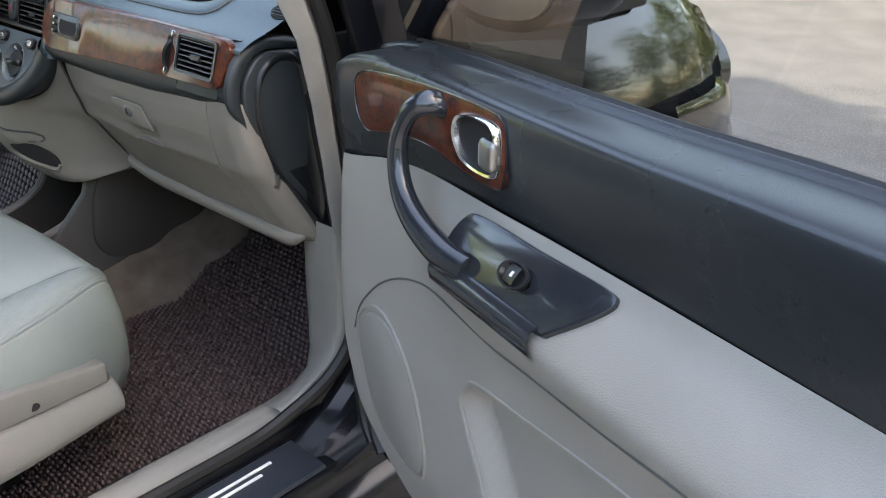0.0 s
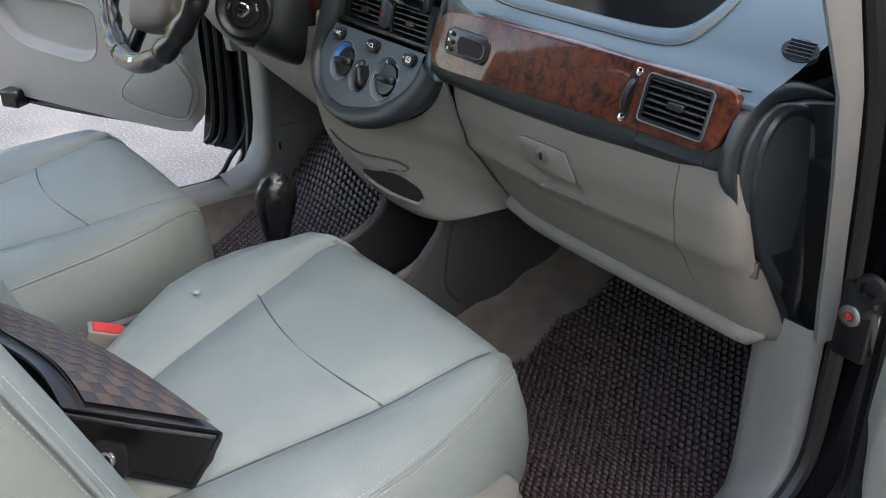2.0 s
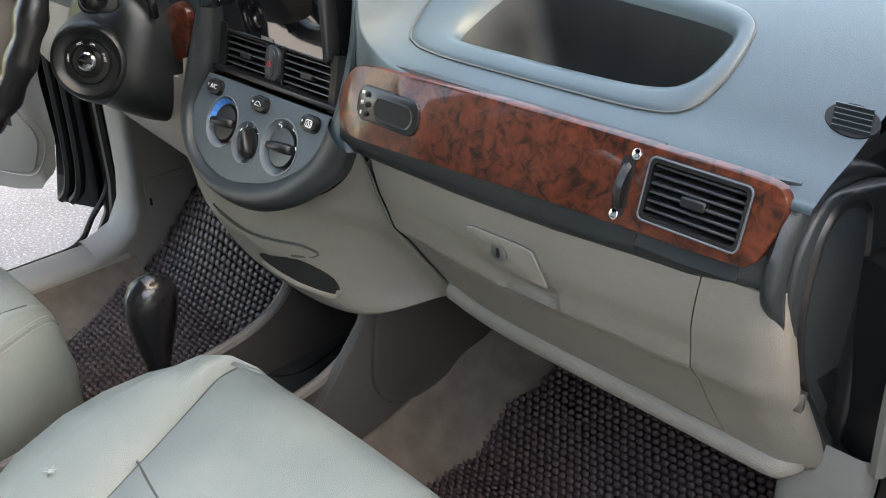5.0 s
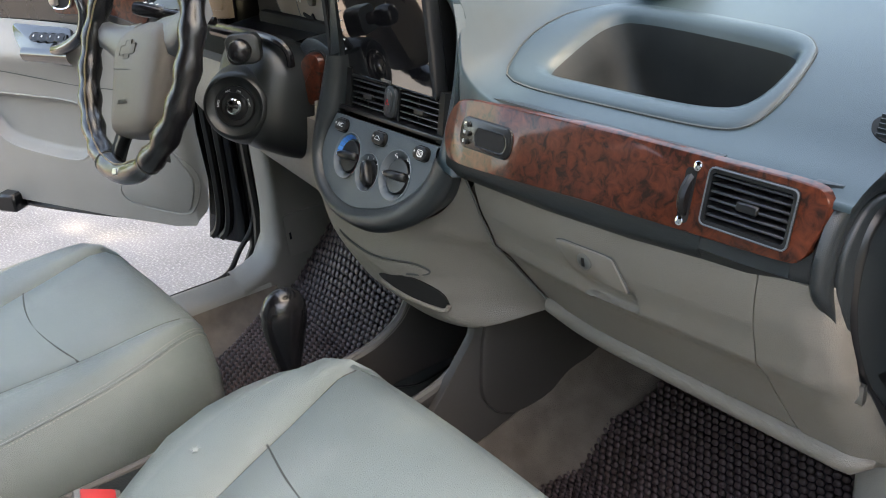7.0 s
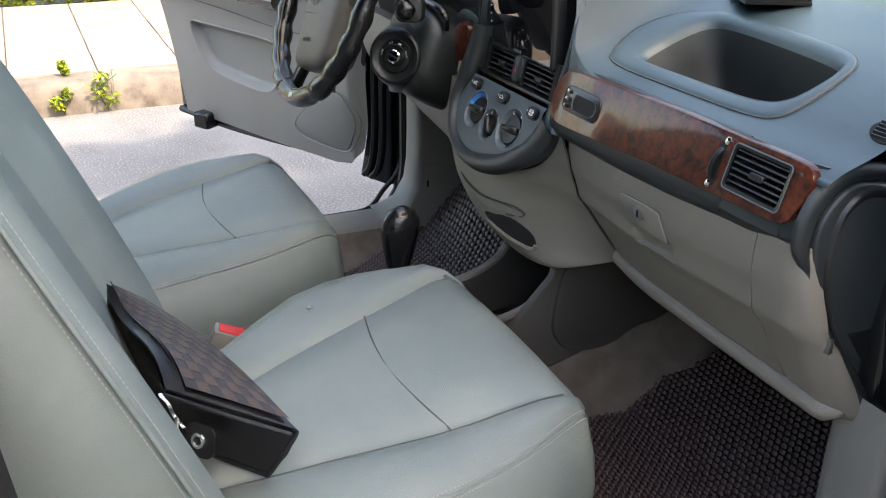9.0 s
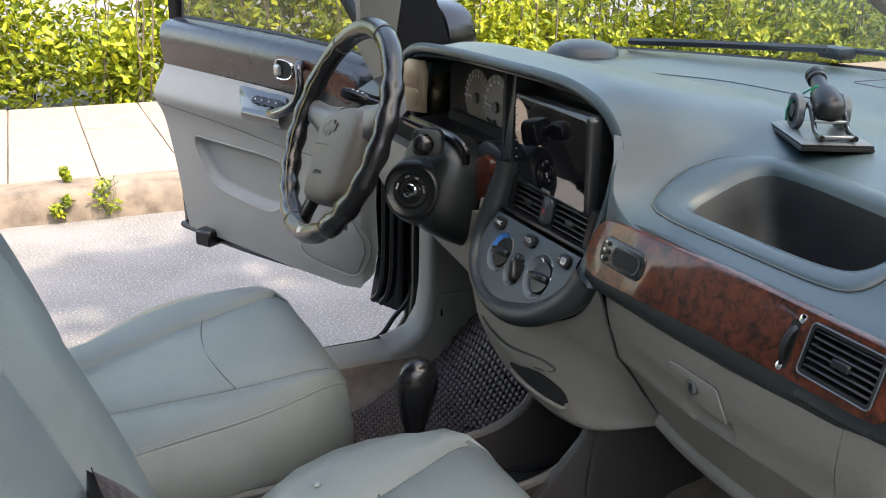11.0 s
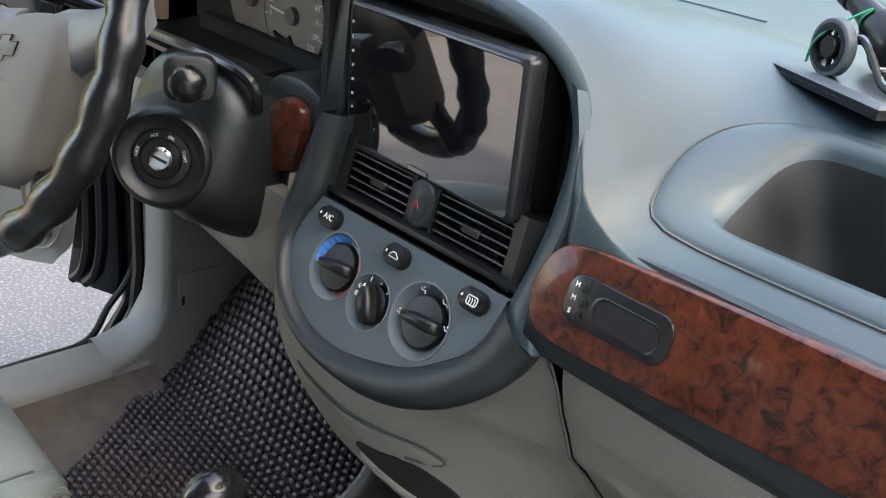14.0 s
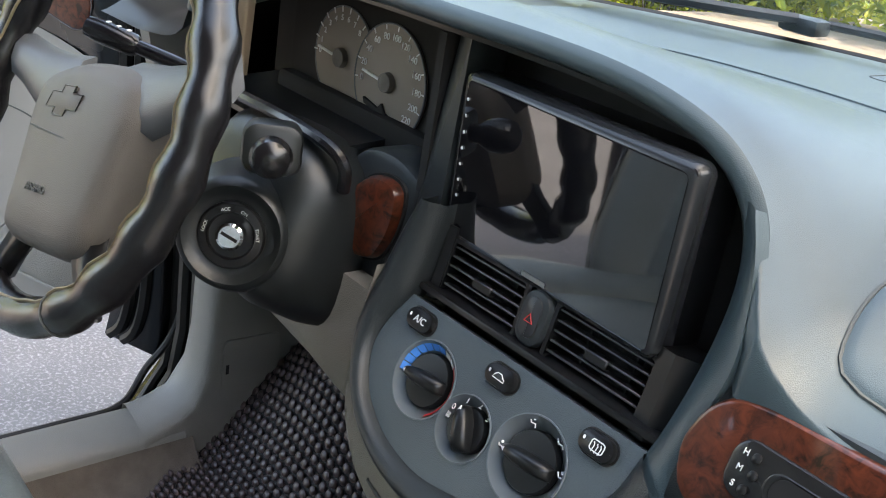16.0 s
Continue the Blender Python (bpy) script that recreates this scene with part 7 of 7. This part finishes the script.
# ---- loose things ----
def bag():
    root = thing("clutch_bag", (.42, -.61, .69), "brown chequered clutch bag with black leather sides leaning on the backrest", "bag")
    A, A2, B, C, D, E = V(.232, -.697, .765), V(.270, -.663, .754), V(.462, -.662, .736), V(.529, -.537, .692), V(.528, -.572, .641), V(.430, -.650, .641)
    lowA, lowA2 = V(.262, -.715, .680), V(.295, -.655, .665)
    top = [A, A2, A2.lerp(C, .5) + V(0, .004, .004), C, C.lerp(B, .5) + V(0, 0, .003), B, B.lerp(A, .5) + V(-.006, -.004, -.008)]
    low = [lowA, lowA2, lowA2.lerp(D, .5), D, D.lerp(E, .5), E, E.lerp(lowA, .5)]
    mid = [p.lerp(q, .5) + V(.006, .004, 0) for p, q in zip(top, low)]
    part("body", loft([low, mid, [p - V(0, 0, .006) for p in top]]), LEATHER_BLACK, root, "black leather gusset", angle=50)

    def flap(u, v, d=0.0):
        l = A.lerp(B, v) + V(-.010, -.006, -.012) * math.sin(v * math.pi * 2) * .8
        r = A2.lerp(C, v) + V(0, .004, .012) * math.sin(v * math.pi)
        n = (B - A).cross(A2 - A).normalized()
        n = n if n.z > 0 else -n
        return l.lerp(r, u) + n * (d + .007 * math.sin(u * math.pi) * math.sin(v * math.pi))
    bm = grid(12, 24, lambda u, v: flap(u, v, .001))
    part("flap", solid(bm, .004), LEATHER_BLACK, root, "black leather flap edge", angle=50)
    nu, nv = 8, 15
    for i in range(nu):
        for j in range(nv):
            light = (i + j) % 2
            verts = [flap(.16 + .82 * (i + du) / nu, .02 + .95 * (j + dv) / nv, .0062 + .0003 * light) for du in (0, .5, 1) for dv in (0, .5, 1)]
            me = from_lists("canvas_square", verts, [(3 * q + r, 3 * q + 3 + r, 3 * q + 4 + r, 3 * q + 1 + r) for q in (0, 1) for r in (0, 1)], CHECK if light else CHECK_DARK)
            me.shade_smooth()
            ob = new("canvas_square", me)
            ob.parent = root
            ob.matrix_parent_inverse = root.matrix_world.inverted()
    part("spine_stitch", tube([flap(.13, t, .007) for t in [k / 20 for k in range(21)]], .0008, 4), LEATHER_BLACK, root)
    path = [A2 + V(0, .001, -.002), A2.lerp(C, .5) + V(0, .005, .003), C + V(0, 0, -.004), C.lerp(D, .5) + V(.002, .001, 0), D, D.lerp(E, .5), E]
    part("piping", tube([p.lerp(q, k / 5) for p, q in zip(path, path[1:]) for k in range(5)] + [E], .0032, 8), LEATHER_BLACK, root, "glossy black leather piping")
    part("piping", tube(spline([C + V(0, -.006, -.004), C.lerp(B, .5) + V(.004, -.004, -.004), B + V(.002, -.002, -.005)], 6), .0026, 8), LEATHER_BLACK, root)
    ring = Matrix.Translation((.490, -.636, .681)) @ Matrix.Rotation(radians(40), 4, 'Z') @ Matrix.Rotation(radians(72), 4, 'X')
    tab = part("tab", prism(rounded(.042, .038, .012, 5), lambda u, v, d: ring @ V(u, v, d), -.003, .002, .001), LEATHER_BLACK, root, "black leather tab")
    part("eyelet", tube([ring @ V(.007 * math.cos(a), .007 * math.sin(a), .003) for a in [2 * math.pi * k / 18 for k in range(18)]], .0022, 7, True), CHROME, tab, "chrome eyelet")
    zp = spline([B + V(.0, -.006, -.006), V(.466, -.662, .722), V(.470, -.658, .708), V(.476, -.650, .694)], 5)
    for p in zp:
        part("zip_tooth", box(p - V(.003, .002, .0012), p + V(.003, .002, .0012)), CHROME, root)
    part("zip_pull", tube([V(.474, -.655, .706), V(.475, -.657, .694), V(.476, -.655, .686)], .0025, 6), CHROME, root, "chrome zip pull")
    return root


CHECK_DARK = material("dark_canvas", (0.026, 0.025, 0.033), 0.4, grain=0.6, grain_scale=900, vary=0.1, vary_scale=60)
LEATHER_BLACK = material("black_leather", (0.008, 0.008, 0.009), 0.24, grain=0.2, grain_scale=500)
CHECK = material("brown_canvas", (0.070, 0.050, 0.043), 0.4, grain=0.6, grain_scale=900, vary=0.1, vary_scale=60)
clutch = bag()


def cannon():
    root = thing("toy_cannon", (.30, .21, 1.066), "small black toy cannon with a green ribbon on a grey plinth", "ornament")
    cx, cy = .285, .256
    m = Matrix.Translation((cx, cy, dash_top(cx, cy) + .002)) @ Matrix.Rotation(radians(63), 4, 'Z')
    sq = lambda k, z: [m @ V(sx * (.046 - k), sy * (.073 - k), z) for sx, sy in ((1, 1), (-1, 1), (-1, -1), (1, -1))]
    base = part("base", loft([sq(0, 0), sq(0, .004), sq(.001, .0045), sq(.001, .008)]), BLACK, root, "black base plate")
    part("base_top", loft([sq(.001, .008), sq(.008, .0125), sq(.009, .0127)]), GREYBLUE, base, "satin grey bevelled top")
    bar = m @ Matrix.Translation((0, -.004, .054)) @ Matrix.Rotation(radians(-66), 4, 'X') @ Matrix.Diagonal((.9, .9, .74, 1))
    part("barrel", lathe([(.004, -.052), (.010, -.050), (.019, -.040), (.0225, -.028), (.0215, .0), (.0200, .012), (.0150, .016), (.0125, .04), (.0115, .062), (.014, .064), (.0145, .072), (.0125, .074), (.0145, .076), (.0145, .084), (.009, .085), (.007, .06)], bar, 24), BLACK, root, "black turned barrel")
    for s in (1, -1):
        wm = m @ Matrix.Translation((s * .030, .016, .036)) @ Matrix.Rotation(radians(90), 4, 'Y')
        w = part("wheel", lathe([(.0235, -.005), (.0245, -.004), (.0245, .004), (.0235, .005), (.0195, .005), (.0195, -.005), (.0235, -.005)], wm, 28, caps=False), GREYBLUE, root, "black wheel with a grey rim")
        part("wheel_hub", lathe([(.001, -.006), (.009, -.006), (.010, -.004), (.010, .004), (.009, .006), (.001, .006)], wm, 18), BLACK, w)
        part("wheel_ring", lathe([(.0205, -.0055), (.0205, .0055), (.016, .0055), (.016, -.0055), (.0205, -.0055)], wm, 24, caps=False), BLACK, w)
        for k in range(8):
            ang = math.pi * k / 4
            part("wheel_spoke", tube([wm @ V(.008 * math.cos(ang), .008 * math.sin(ang), 0), wm @ V(.017 * math.cos(ang), .017 * math.sin(ang), 0)], .0024, 6), BLACK, w)
        rail = spline([(s * .021, .022, .036), (s * .021, -.006, .047), (s * .021, -.024, .036), (s * .021, -.042, .020), (s * .021, -.064, .016), (s * .021, -.072, .016)], 5)
        part("carriage", tube([m @ p for p in rail], .0035, 8), BLACK, root, "black carriage cheek")
        part("carriage_edge", tube([m @ (p + V(0, .001, .0032)) for p in rail], .0017, 6), STEEL, root, "bright steel edge")
    for y, z in ((-.030, .030), (-.066, .017)):
        part("carriage_bar", box((-.022, y - .004, z - .002), (.022, y + .004, z + .002), .0008, 1, m), STEEL, root)
    loop = spline([bar @ V(.017, 0, .018), bar @ V(0, .017, .020), bar @ V(-.0165, 0, .022), bar @ V(-.010, -.013, .022), m @ V(-.030, .022, .052), m @ V(-.036, .034, .036), m @ V(-.034, .040, .018)], 5)
    part("ribbon", tube(loop, .0022, 6, flat=.5), GREEN, root, "green ribbon")


def key_remote():
    root = thing("key_remote", (.055, .02, .468), "small black key remote lying in the console bin", "key remote")
    m = Matrix.Translation((.055, .02, .474)) @ Matrix.Rotation(radians(25), 4, 'Z')
    part("shell", prism(rounded(.036, .058, .012, 5), lambda u, v, d: m @ V(u, v, d), -.008, .007, .004), BLACK, root)
    for k in range(2):
        part("key_button", prism(rounded(.012, .009, .003, 3, 0, -.008 + .017 * k), lambda u, v, d: m @ V(u, v, d), .006, .0085, .001), GREYBLUE, root)


def charging_cable():
    root = thing("cable", (.02, -.08, .50), "thin black cable curled over the console", "cable")
    part("cord", tube(spline([(.01, .08, .475), (.03, .0, .480), (.05, -.06, .505), (.03, -.11, .522), (-.005, -.15, .524), (.03, -.20, .522)], 8), .0022, 6), BLACK, root)


key_remote()
charging_cable()


cannon()
